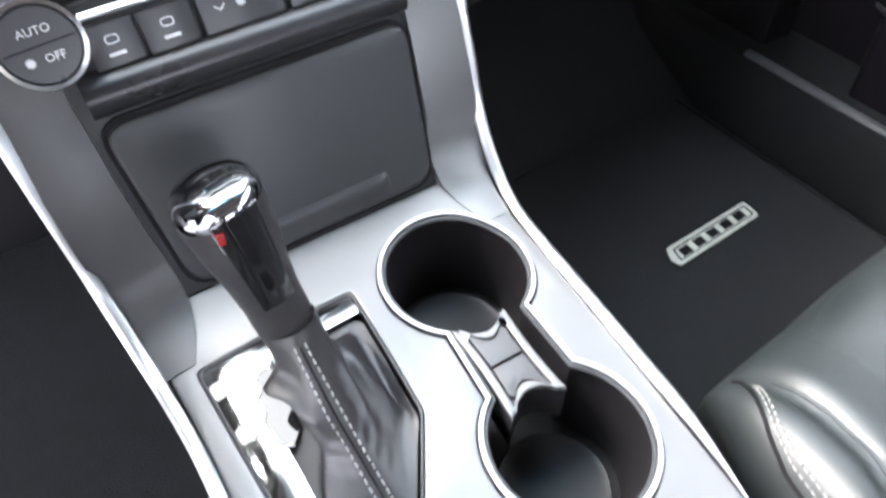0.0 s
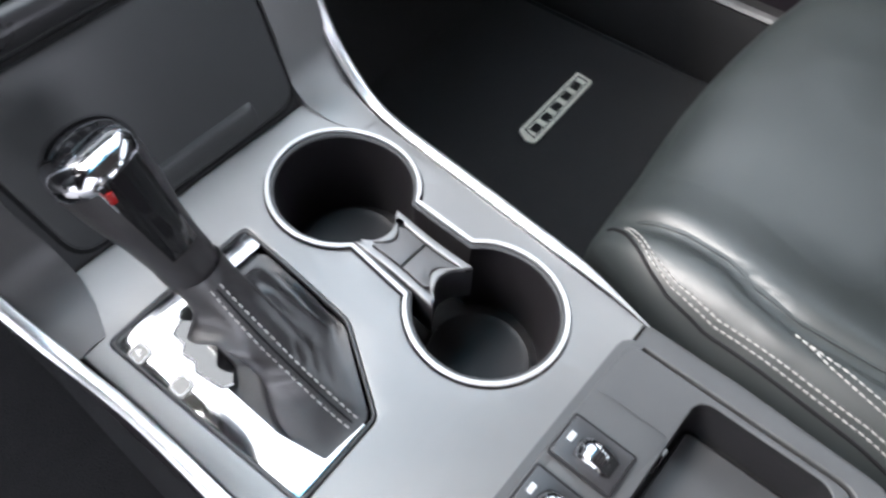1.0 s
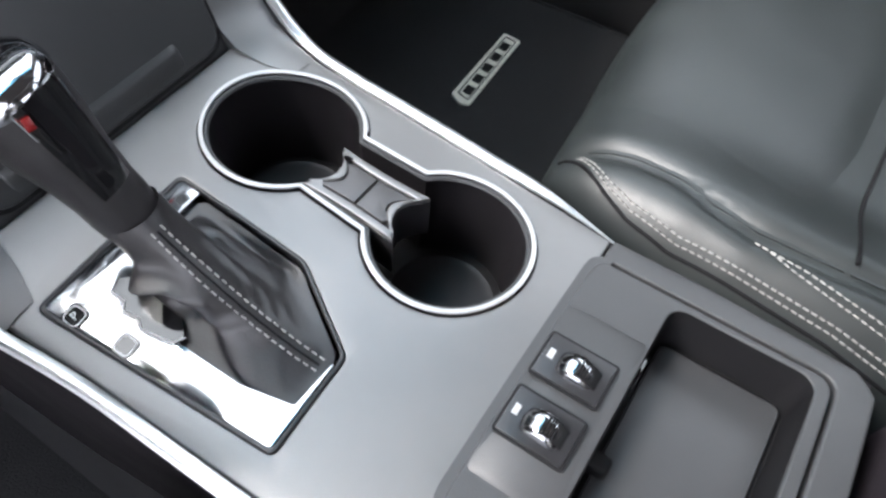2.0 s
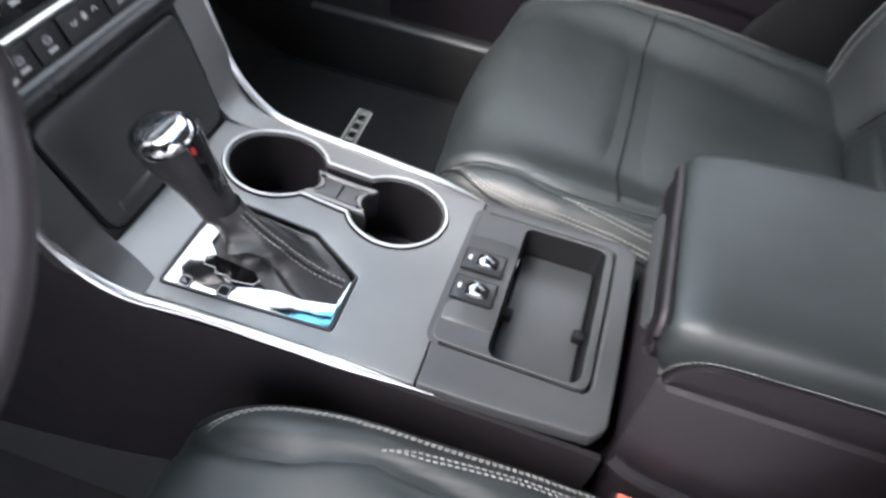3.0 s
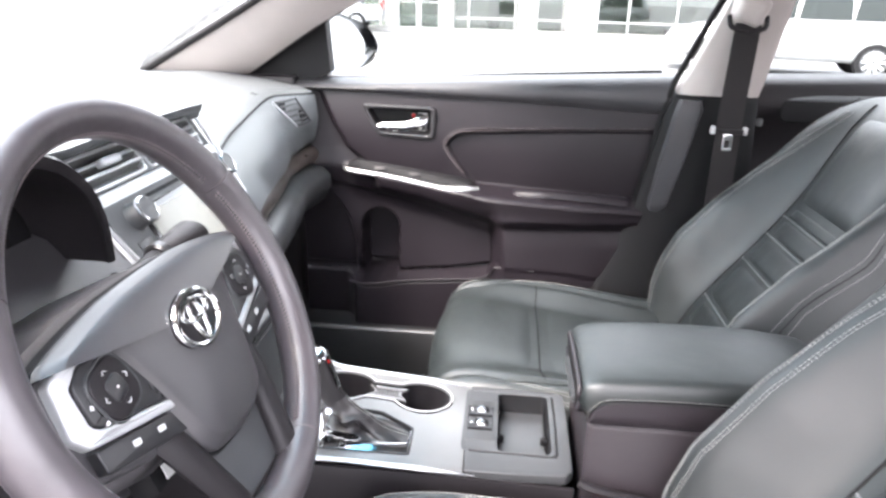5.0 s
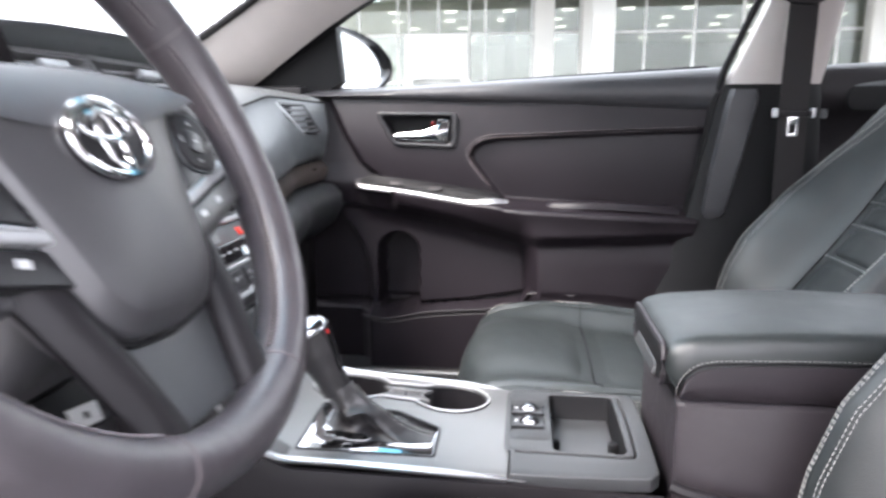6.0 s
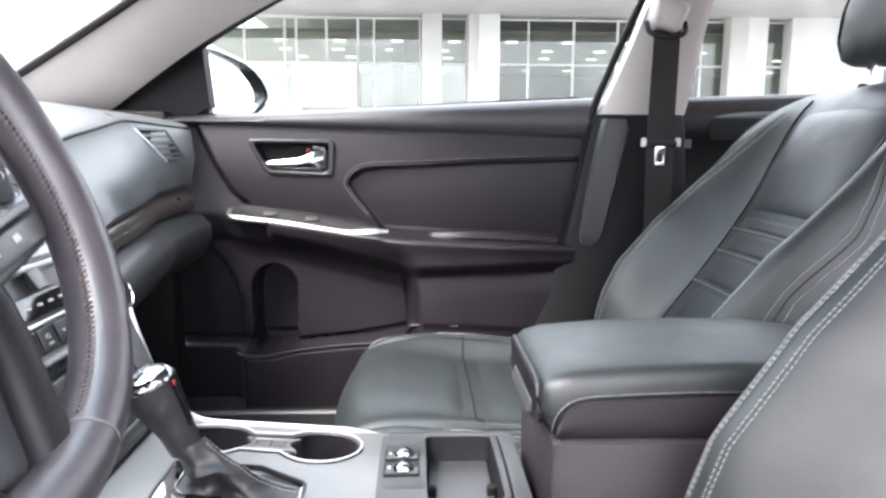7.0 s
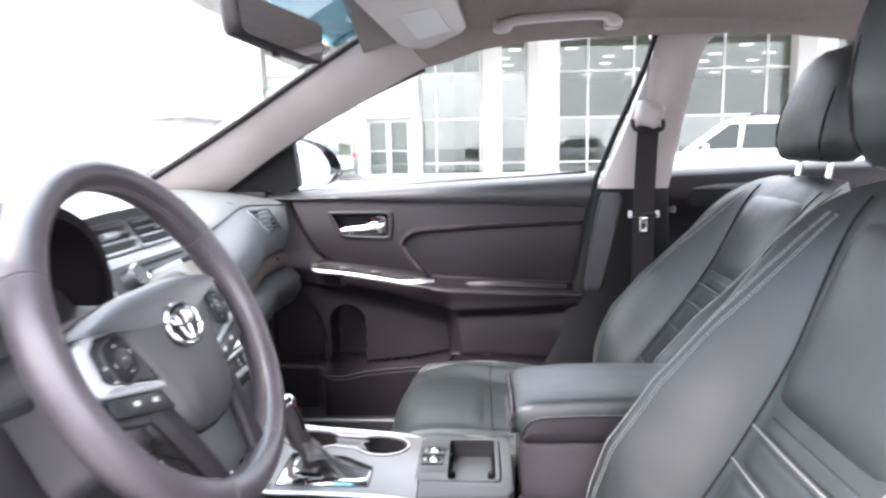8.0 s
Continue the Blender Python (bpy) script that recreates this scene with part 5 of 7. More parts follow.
    # lower spoke: two rounded legs with a grey web between
    for sx in (-1, 1):
        leg = []
        for xa, xb, ya, zt in ((0.056, 0.088, -0.050, -0.006), (0.054, 0.083, -0.075, 0.000), (0.047, 0.075, -0.105, 0.003), (0.039, 0.066, -0.135, 0.004), (0.035, 0.064, -0.152, 0.004), (0.030, 0.068, -0.166, 0.003)):
            leg.append([Vector((sx * x, ya, z)) for x, z in ((xa, zt - 0.014), (xa - 0.002, zt - 0.006), (xa + 0.004, zt), ((xa + xb) / 2, zt + 0.003), (xb - 0.006, zt), (xb, zt - 0.008), (xb - 0.003, zt - 0.014))])
        part("lower_spoke", loft(leg), PLASTIC, w, smooth=60)
    part("lower_web", slab(soften([(-0.054, -0.06), (0.054, -0.06), (0.044, -0.140), (0.036, -0.158), (-0.036, -0.158), (-0.044, -0.140)], 0.008, 4), [], 0.012, 0.002, Matrix.Translation((0, 0, -0.009))), WEB_PLASTIC, w, "grey lower spoke cover")
    # column behind the hub
    rings = []
    for zc, wd, hi, lo in ((-0.026, 0.052, 0.045, -0.062), (-0.034, 0.060, 0.050, -0.082), (-0.070, 0.068, 0.052, -0.102), (-0.150, 0.078, 0.050, -0.112)):
        rings.append([Vector((x, y, zc)) for x, y in soften([(-wd, hi), (wd, hi), (wd * 0.92, lo), (-wd * 0.92, lo)], 0.034, 7)])
    part("column_cover", loft(rings), HUB_PLASTIC, w, "grey steering column shroud", smooth=60)
    part("column_bracket", box((0.028, -0.126, -0.128), (0.050, 0.036, 0.030), 0.005), RUBBER, w, "black bracket under the column")
    return w


steering_wheel()


def stalk():
    s = thing("wiper_stalk", "grey and black wiper stalk behind the steering wheel", "stalk")
    a, b2 = Vector((-0.312, 0.300, 0.640)), Vector((-0.176, 0.277, 0.662))
    d = (b2 - a)
    part("arm", tube([a, a + d * 0.30, a + d * 0.56], [0.012, 0.0115, 0.013], 14), PLASTIC, s)
    part("collar", tube([a + d * 0.53, a + d * 0.545, a + d * 0.60, a + d * 0.615], [0.0155, 0.0175, 0.0175, 0.0155], 18), PLASTIC_SMOOTH, s)
    part("handle", tube([a + d * 0.61, a + d * 0.64, a + d * 0.70, a + d * 0.94, a + d * 1.0], [0.0150, 0.0172, 0.0185, 0.0205, 0.0140], 18, flat=0.78), PLASTIC, s)
    part("icon", box(tuple(a + d * 0.575 + Vector((0, -0.0165, 0.006))), (0.006, 0.001, 0.003), 0), WHITE_INK, s)
    # white sticker low on the column shroud
    k = thing("warning_sticker", "small white sticker under the steering column", "sticker", at=(-0.308, 0.261, 0.475), turn=(-26.5, 0, 0))
    part("label_face", box((0, 0, 0), (0.026, 0.0014, 0.014), 0.0002, turn=(0, 8, 0)), WHITE_INK, k)
    part("label_mark", box((0, -0.0008, 0), (0.004, 0.001, 0.005), 0, turn=(0, 8, 0)), RUBBER, k)


stalk()


# == seats ==
BACK = [(-0.388, 0.235), (-0.410, 0.275), (-0.436, 0.325), (-0.475, 0.382), (-0.523, 0.447), (-0.568, 0.512), (-0.607, 0.575), (-0.642, 0.640), (-0.678, 0.700), (-0.712, 0.738), (-0.745, 0.752)]
CUSHION = [(0.030, 0.110), (0.052, 0.170), (0.064, 0.225), (0.060, 0.268), (0.038, 0.293), (0.0, 0.302), (-0.05, 0.299), (-0.115, 0.289), (-0.20, 0.277), (-0.30, 0.262), (-0.43, 0.245)]


class Pad:
    """An upholstered body: a middle line in y and z, bolsters at both sides, and a depth behind it."""

    def __init__(self, line, half, bolster, ridge, depth, n=40, slope=0.062, groove=(), bow=0.0):
        pts = smooth_line([(0, y, z) for y, z in line], n)
        self.n, self.half, self.bolster, self.ridge, self.depth, self.slope, self.groove, self.bow = n, half, bolster, ridge, depth, slope, groove, bow
        self.p = pts
        self.t = [(pts[min(i + 1, n - 1)] - pts[max(i - 1, 0)]).normalized() for i in range(n)]
        self.o = [Vector((1, 0, 0)).cross(t).normalized() for t in self.t]
        if self.o[n // 2].z + self.o[n // 2].y < 0:
            self.o = [-v for v in self.o]

    def rise(self, x, v):
        """How far the surface stands off the middle line at x across and v (0 to 1) along."""
        h = self.shape(x, v)
        if self.groove:
            # a valley where the top panels meet the bolsters
            h -= 0.009 * math.exp(-((abs(x) - lerp_table(self.groove, v)) / 0.0075) ** 2) * step(0.22, 0.30, v)
        return h

    def shape(self, x, v):
        w, b, r = lerp_table(self.half, v), lerp_table(self.bolster, v), self.ridge
        a, g = abs(x), self.slope
        if a < r - g:
            return 0.004 * (1 - (a / (r - g)) ** 2)
        if a < r:
            return b * step(r - g, r, a)
        f = min(1.0, (a - r) / max(w - r, 1e-4))
        return b - (b + 0.035) * f ** 2.4

    def at(self, x, v, lift=0.0, plain=False):
        f = v * (self.n - 1)
        i = min(int(f), self.n - 2)
        p = self.p[i].lerp(self.p[i + 1], f - i)
        o = self.o[i].lerp(self.o[i + 1], f - i).normalized()
        out = self.bow * (1 - min(1.0, abs(x) / 0.24) ** 2) * step(0.50, 0.22, v)
        return Vector((x, p.y + out, p.z)) + o * ((self.shape(x, v) if plain else self.rise(x, v)) + lift)

    def out(self, v):
        return self.o[min(int(v * (self.n - 1)), self.n - 1)]

    def body(self, across=44):
        rings = []
        for i in range(self.n):
            v = i / (self.n - 1)
            w = lerp_table(self.half, v)
            xs = [-w * math.cos(math.pi * k / across) for k in range(across + 1)]
            front = [self.at(x, v) for x in xs]
            d = lerp_table(self.depth, v)
            rear = [Vector((x, self.p[i].y, self.p[i].z)) - self.o[i] * d for x in (w * 0.97, w * 0.6, 0, -w * 0.6, -w * 0.97)]
            rings.append(front + rear)
        return loft(rings)

    def panel(self, x0, x1, v0, v1, puff=0.007, lift=0.001, nx=14, nv=10, taper=0.0, sides=(), soft=6):
        """A stuffed panel lying on the pad, rounded down at its edges."""
        rings = []
        for i in range(nv + 1):
            g = i / nv
            v = v0 + (v1 - v0) * g
            eg = min(1.0, 6 * min(g, 1 - g)) ** 0.5
            row, under = [], []
            for k in range(nx + 1):
                h = k / nx
                x = x0 + (x1 - x0) * h
                x = (2 * h - 1) * lerp_table(sides, v) if sides else x * (1 - taper * g)
                eh = min(1.0, soft * min(h, 1 - h)) ** 0.5
                row.append(self.at(x, v, lift - 0.007 + (puff + 0.006) * eg * eh, True))
                under.append(self.at(x, v, -0.014))
            rings.append(row + under[::-1])
        return loft(rings)


def seat(name, label, x, dy, dz=0.0, upright=0.0, shift=(0, 0, 0), head=0.0, drop=0.0, set_back=0.0):
    """upright: degrees by which the back stands steeper than the passenger's; drop: how far its quilting sits lower."""
    s = thing(name, label, "car seat", group="front seats", at=(x, dy, dz))
    hinge = Matrix.Translation((0, -0.40, 0.25)) @ Matrix.Rotation(radians(-upright), 4, "X") @ Matrix.Translation((0, 0.40, -0.25))
    back = Pad(BACK, [(0, 0.215), (0.15, 0.235), (0.4, 0.243), (0.62, 0.238), (0.80, 0.222), (0.92, 0.185), (1, 0.14)], [(0, 0.034), (0.07, 0.050), (0.13, 0.068), (0.20, 0.085), (0.29, 0.096), (0.45, 0.089), (0.62, 0.064), (0.8, 0.034), (0.92, 0.008), (1, 0)], 0.205, [(0, 0.10), (0.5, 0.115), (0.85, 0.09), (1, 0.05)], slope=0.092)
    br = part("backrest", back.body(), LEATHER, s, "black leather backrest with raised bolsters", smooth=70)
    br.matrix_basis = hinge
    # five quilted panels with pale piping between
    cuts = [v - drop for v in (0.105, 0.210, 0.368, 0.468, 0.538, 0.580)]
    for a, c in zip(cuts, cuts[1:]):
        part("quilt_panel", back.panel(-0.114, 0.114, a + 0.0018, c - 0.0018, 0.0026), LEATHER, br, smooth=70)
    for v in cuts[1:-1]:
        pts = [back.at(xx, v, 0.0012) for xx in np.linspace(-0.114, 0.114, 15)]
        part("piping", tube(pts, 0.0015, 6), PIPING, br, "pale grey piping across the backrest")
    part("shoulder_panel", back.panel(-0.114, 0.114, cuts[-1] + 0.004, 0.90, 0.008, nv=14, taper=-0.16), LEATHER, br, smooth=70)
    part("lumbar_panel", back.panel(-0.112, 0.112, 0.02, cuts[0] - 0.004, 0.006), LEATHER, br, smooth=70)
    for sx in (-1, 1):
        vs = np.linspace(0.06, 0.93, 60)
        inner = [back.at(sx * (0.1165 + 0.020 * step(0.6, 1, v)), v, 0.0012) for v in vs]
        part("seam", tube(inner, 0.0016, 6), RUBBER, br)
        for dx in (0.1895, 0.1923, 0.2018, 0.2046, 0.2270, 0.2312):
            line = [back.at(sx * (dx - 0.035 * step(0.55, 0.95, v)), v, 0.0007) for v in np.linspace(0.05, 0.88, 70)]
            o = back.out(0.4) + Vector((sx * 0.4 * (dx > 0.21), 0, 0))
            part("stitching", stitches(line, o, 0.0036, 0.0015, 0.00062), THREAD, br)
        part("bolster_seam", tube([back.at(sx * (0.2291 - 0.035 * step(0.55, 0.95, v)), v, 0.0003) for v in vs], 0.0008, 6), RUBBER, br)
    top_edge = [(0.20, 0.176), (0.26, 0.190), (0.29, 0.190), (0.335, 0.189), (0.385, 0.194), (0.41, 0.203), (0.45, 0.210), (0.53, 0.206), (0.75, 0.196), (1, 0.186)]
    cush = Pad(CUSHION, [(0, 0.192), (0.2, 0.220), (0.27, 0.232), (0.33, 0.243), (0.42, 0.254), (0.55, 0.264), (0.72, 0.272), (1, 0.272)], [(0, 0.0), (0.28, 0.002), (0.36, 0.008), (0.45, 0.018), (0.6, 0.028), (1, 0.036)], 0.205, [(0, 0.03), (0.25, 0.10), (0.5, 0.14), (1, 0.12)], n=72, slope=0.080, groove=top_edge, bow=0.018)
    cu = part("seat_cushion", cush.body(96), LEATHER, s, "black leather seat cushion", smooth=70)
    cu.matrix_basis = Matrix.Translation(shift)
    part("thigh_panel", cush.panel(-0.2, 0.2, 0.235, 0.528, 0.0035, nx=44, nv=28, sides=[(v, x - 0.003) for v, x in top_edge], soft=3.5), LEATHER, cu, smooth=70)
    part("cushion_panel", cush.panel(-0.2, 0.2, 0.534, 0.97, 0.0035, nx=44, nv=28, sides=[(v, x - 0.003) for v, x in top_edge], soft=3.5), LEATHER, cu, smooth=70)
    part("split_seam", tube([cush.at(xx, 0.531, 0.0010, True) for xx in np.linspace(-0.200, 0.200, 40)], 0.0013, 6), RUBBER, cu)
    for sx in (-1, 1):
        edge = [(0.27, 0.194), (0.29, 0.200), (0.305, 0.207), (0.327, 0.218), (0.352, 0.2255), (0.40, 0.2325), (0.47, 0.2352), (0.54, 0.238), (0.60, 0.243), (0.80, 0.252), (1, 0.254)]
        for dx in (-0.0016, 0.0016):
            line = [cush.at(sx * (lerp_table(edge, v) + dx), v, 0.0013) for v in np.linspace(0.285, 0.97, 90)]
            part("stitching", stitches(line, (sx * 0.4, 0, 1), 0.0034, 0.0014, 0.00065), THREAD, cu)
        part("bolster_seam", tube([cush.at(sx * (lerp_table(edge, v) + 0.0055), v, 0.0003) for v in np.linspace(0.26, 0.98, 80)], 0.0014, 6), RUBBER, cu)
        for dx in (0.0, 0.0042):
            line = [cush.at(sx * (lerp_table([(0.452, 0.2155), (0.486, 0.2225), (0.53, 0.2270), (0.587, 0.2325), (0.80, 0.2400), (1, 0.242)], v) - dx * step(0.455, 0.50, v)), v, 0.0012) for v in np.linspace(0.455, 0.96, 60)]
            part("stitching", stitches(line, (0, 0, 1), 0.0034, 0.0014, 0.00065), THREAD, cu)
        # plastic side shield
        prof = [(0.10, 0.030), (0.19, 0.045), (0.205, -0.10), (0.20, -0.40), (0.10, -0.43)]
        rings = [[Vector((sx * xx, y, z)) for z, y in prof] for xx in (0.215, 0.235)]
        part("side_shield", loft(rings), PLASTIC, s)
        part("seat_rail", box((sx * 0.18, -0.17, 0.035), (0.04, 0.50, 0.05), 0.006), SATIN_DARK, s)
    part("seat_pan", box((0, -0.19, 0.11), (0.40, 0.44, 0.09), 0.02), PLASTIC, s)
    # head restraint on two chrome posts
    rings = []
    for h, w, f, r in ((0.0, 0.095, 0.030, 0.030), (0.010, 0.115, 0.045, 0.042), (0.04, 0.130, 0.055, 0.050), (0.09, 0.136, 0.055, 0.052), (0.14, 0.132, 0.045, 0.050), (0.18, 0.118, 0.030, 0.045), (0.205, 0.095, 0.012, 0.036), (0.215, 0.06, -0.002, 0.020)):
        ring = []
        for k in range(28):
            a = 2 * math.pi * k / 28
            ca, sa = math.cos(a), math.sin(a)
            ring.append(Vector((w * math.copysign(abs(ca) ** 0.55, ca), -0.742 - 0.16 * h + (f if sa > 0 else r) * math.copysign(abs(sa) ** 0.7, sa), 0.785 + h)))
        rings.append(ring)
    hr = part("headrest", loft(rings), LEATHER, s, "black leather head restraint", smooth=70)
    hr.matrix_basis = hinge @ Matrix.Translation((0, -0.735 - set_back, 0.75)) @ Matrix.Rotation(radians(-head), 4, "X") @ Matrix.Translation((0, 0.735 + 0.0022 * head, -0.75 - 0.002 * head))
    for sx in (-1, 1):
        part("headrest_post", tube([(sx * 0.062, -0.728, 0.72), (sx * 0.062, -0.742, 0.80)], 0.0062, 12), BRIGHT_CHROME, hr, "chrome head restraint post")
        part("post_collar", lathe([(0.006, 0.004), (0.010, 0.003), (0.011, 0.0), (0.011, -0.02)], 20, m=pose(sx * 0.062, -0.730, 0.752, 12)), PLASTIC, hr)
        line = smooth_line([(sx * 0.082, -0.7115, 0.79), (sx * 0.092, -0.7010, 0.83), (sx * 0.094, -0.7165, 0.90), (sx * 0.080, -0.7560, 0.975)], 30)
        part("seam", tube(line, 0.0032, 6), RUBBER, hr)
    return s


seat("passenger_seat", "black leather passenger seat with quilted back and pale piping", 0.380, 0.0, set_back=0.014)
seat("driver_seat", "black leather driver seat with double pale stitching", -0.375, 0.130, 0.0, 6.0, (0, -0.062, 0.03), 7.0, 0.050, -0.014)


def buckle():
    k = thing("belt_buckle", "black seat belt buckle with a red button beside the driver seat", "seat belt buckle", at=(-0.118, -0.178, 0.285), turn=(0, 0, 0))
    part("stem", box((0, 0, -0.09), (0.022, 0.026, 0.14), 0.004), PLASTIC, k)
    part("housing", box((0, 0, -0.015), (0.022, 0.034, 0.045), 0.005, 3), PLASTIC, k)
    part("release_button", box((0, 0, 0.009), (0.016, 0.026, 0.008), 0.002), CORAL_PLASTIC, k, "red release button")


buckle()


def seat_belt():
    s = thing("seat_belt", "black seat belt webbing with its metal tongue hanging on the pillar", "seat belt")
    path = smooth_line([(0.622, -0.488, 0.865), (0.606, -0.482, 0.82), (0.594, -0.476, 0.72), (0.588, -0.474, 0.64), (0.590, -0.476, 0.52), (0.605, -0.48, 0.36), (0.635, -0.485, 0.16)], 40)
    rings = []
    for p in path:
        rings.append([p + Vector((dx, sy * 0.024, 0)) for dx, sy in ((-0.001, -1), (-0.001, 0), (-0.001, 1), (0.001, 1), (0.001, 0), (0.001, -1))])
    part("webbing", loft(rings), WEBBING, s)
    part("guide_loop", tube(smooth_line([(0.628, -0.522, 0.878), (0.616, -0.518, 0.858), (0.610, -0.488, 0.850), (0.616, -0.456, 0.858), (0.628, -0.452, 0.878)], 20), 0.0050, 10), PLASTIC, s, "black belt guide loop")
    cap = []
    for x, g in ((0.655, 1.0), (0.625, 1.0), (0.612, 0.93), (0.606, 0.78), (0.604, 0.4)):
        pts = rounded(0.056, 0.056, 0.014, 5)
        cap.append([Vector((x, -0.490 + u * g * (1 + 5.5 * v) - 0.25 * v, 0.890 + v * g + 0.32 * u)) for u, v in pts])
    part("anchor_cover", loft(cap), BEIGE, s, "beige belt anchor cover", smooth=60)
    rail = [(0.655, -0.515, 1.02), (0.664, -0.51, 0.94), (0.672, -0.502, 0.86), (0.680, -0.497, 0.79)]
    b = bmesh.new()
    rr = [[Vector(p) + Vector((dx, sy, 0)) for dx, sy in ((0.006, -0.036), (-0.009, -0.032), (-0.009, 0.020), (0.006, 0.024))] for p in rail]
    part("height_slide", loft(rr, bm=b), BEIGE, s, "beige belt height slide on the pillar")
    t = part("tongue_bar", box((0.5865, -0.474, 0.662), (0.012, 0.066, 0.010), 0.003), PLASTIC, s, "black tongue bar with metal ends")
    for sy in (-1, 1):
        part("bar_end", box((0.5860, -0.474 + sy * 0.031, 0.664), (0.013, 0.008, 0.016), 0.003), SILVER, t)
    part("tongue", slab(rounded(0.020, 0.034, 0.003, 3), [rounded(0.009, 0.014, 0.001, 2, 0, -0.004)], 0.003, 0.0006), BRIGHT_CHROME, t, "steel belt tongue").matrix_basis = Matrix.Translation((0.5850, -0.474, 0.640)) @ Matrix(((0, 0, -1, 0), (-1, 0, 0, 0), (0, 1, 0, 0), (0, 0, 0, 1)))


seat_belt()


# == passenger door and rear door ==
ROLL = [(-0.36, 0.667), (-0.072, 0.680), (0.086, 0.684), (0.25, 0.690), (0.46, 0.693)]
BELT = [(-0.40, 0.748), (-0.03, 0.729), (0.25, 0.714), (0.46, 0.706)]
ARM_TOP = [(-0.33, 0.464), (-0.02, 0.479), (0.11, 0.490), (0.33, 0.520)]
ARM_LOW = [(-0.33, 0.418), (-0.02, 0.407), (0.118, 0.443), (0.33, 0.486)]
LIP = [(-0.28, 0.290), (-0.13, 0.300), (-0.030, 0.300), (-0.012, 0.272), (0.033, 0.263), (0.12, 0.256), (0.202, 0.247), (0.251, 0.236), (0.283, 0.234), (0.33, 0.243)]
FRONT_EDGE = [(0.40, 0.36), (0.538, 0.278), (0.617, 0.340), (0.70, 0.378)]


def door_x(y, z):
    """Depth of the moulded door panel at y along and z up."""
    roll, at, al, lip = lerp_table(ROLL, y), lerp_table(ARM_TOP, y), lerp_table(ARM_LOW, y), lerp_table(LIP, y)
    x = 0.742
    # upper field stands proud behind its curved front edge
    edge = lerp_table([(0.50, 0.250), (0.533, 0.280), (0.564, 0.318), (0.617, 0.350), (0.70, 0.388)], z)
    upper = step(edge + 0.012, edge - 0.006, y) * step(al - 0.01, al + 0.02, z)
    x -= 0.022 * upper
    # it swells towards its middle height
    if z > at:
        f = (z - at) / max(roll - at, 0.01)
        x -= 0.010 * upper * math.sin(math.pi * min(1, max(0, f)))
    # padded insert sinks behind a soft edge
    top = lerp_table([(-0.355, 0.632), (-0.18, 0.626), (0.034, 0.615), (0.068, 0.608), (0.090, 0.594), (0.100, 0.575), (0.12, 0.50)], y)
    left = lerp_table([(0.49, 0.028), (0.523, 0.053), (0.555, 0.079), (0.578, 0.094), (0.590, 0.093), (0.602, 0.084), (0.612, 0.066), (0.622, 0.03)], z)
    ins = step(left + 0.006, left - 0.006, y) * step(top + 0.005, top - 0.006, z) * step(at - 0.01, at + 0.01, z)
    x += 0.016 * ins
    # cup behind the inner handle
    if 0.119 < y < 0.292 and 0.59 < z < 0.672:
        lo_y = lerp_table([(0.603, 0.247), (0.660, 0.277)], z)
        cup = step(lo_y, lo_y - 0.006, y) * step(0.131, 0.137, y) * step(0.603, 0.608, z) * step(0.661, 0.656, z)
        x += 0.034 * cup
    # arm rest: a shelf, deeper to the rear
    shelf = step(at + 0.014, at - 0.004, z) * step(al - 0.050, at + 0.004, z)
    reach = 0.030 + 0.042 * step(0.20, -0.05, y) - 0.020 * step(-0.20, -0.36, y)
    x -= reach * shelf * step(0.345, 0.300, y)
    # lower door: pocket mouth behind the lip
    below = step(lip + 0.010, lip - 0.006, z)
    right = lerp_table([(0.29, -0.024), (0.384, -0.016), (0.42, -0.010)], z)
    x -= (0.042 + 0.018 * step(right + 0.006, right - 0.030, y)) * below * step(0.345, 0.30, y)
    low_line = lerp_table([(-0.021, 0.291), (0.092, 0.271), (0.211, 0.259)], y)
    ceil_z = al - 0.012
    pocket = step(right - 0.006, right + 0.006, y) * step(ceil_z + 0.008, ceil_z - 0.008, z) * (1 - below)
    x += (0.012 + 0.012 * step(low_line + 0.003, low_line - 0.003, z)) * pocket
    # behind the pocket the panel swells towards the seat
    x -= 0.064 * step(right + 0.006, right - 0.030, y) * step(at - 0.010, al - 0.050, z) * (1 - below)
    # upright bottle recess with a round head
    d = math.hypot((y - 0.2535) / 0.043, max(0.0, z - 0.368, 0.262 - z) / 0.044)
    bottle = step(1.08, 0.88, d) * (1 - below)
    x += 0.075 * bottle
    # the front of the door turns towards the seats
    x -= 0.048 * step(edge, 0.47, y) * step(0.47, 0.53, z)
    # the kick panel begins behind a rounded arch
    arch = lerp_table([(0.244, 0.311), (0.324, 0.314), (0.380, 0.328), (0.424, 0.354), (0.456, 0.388), (0.49, 0.44)], z)
    x += 0.030 * step(arch - 0.004, arch + 0.010, y) * step(0.50, 0.45, z)
    return x


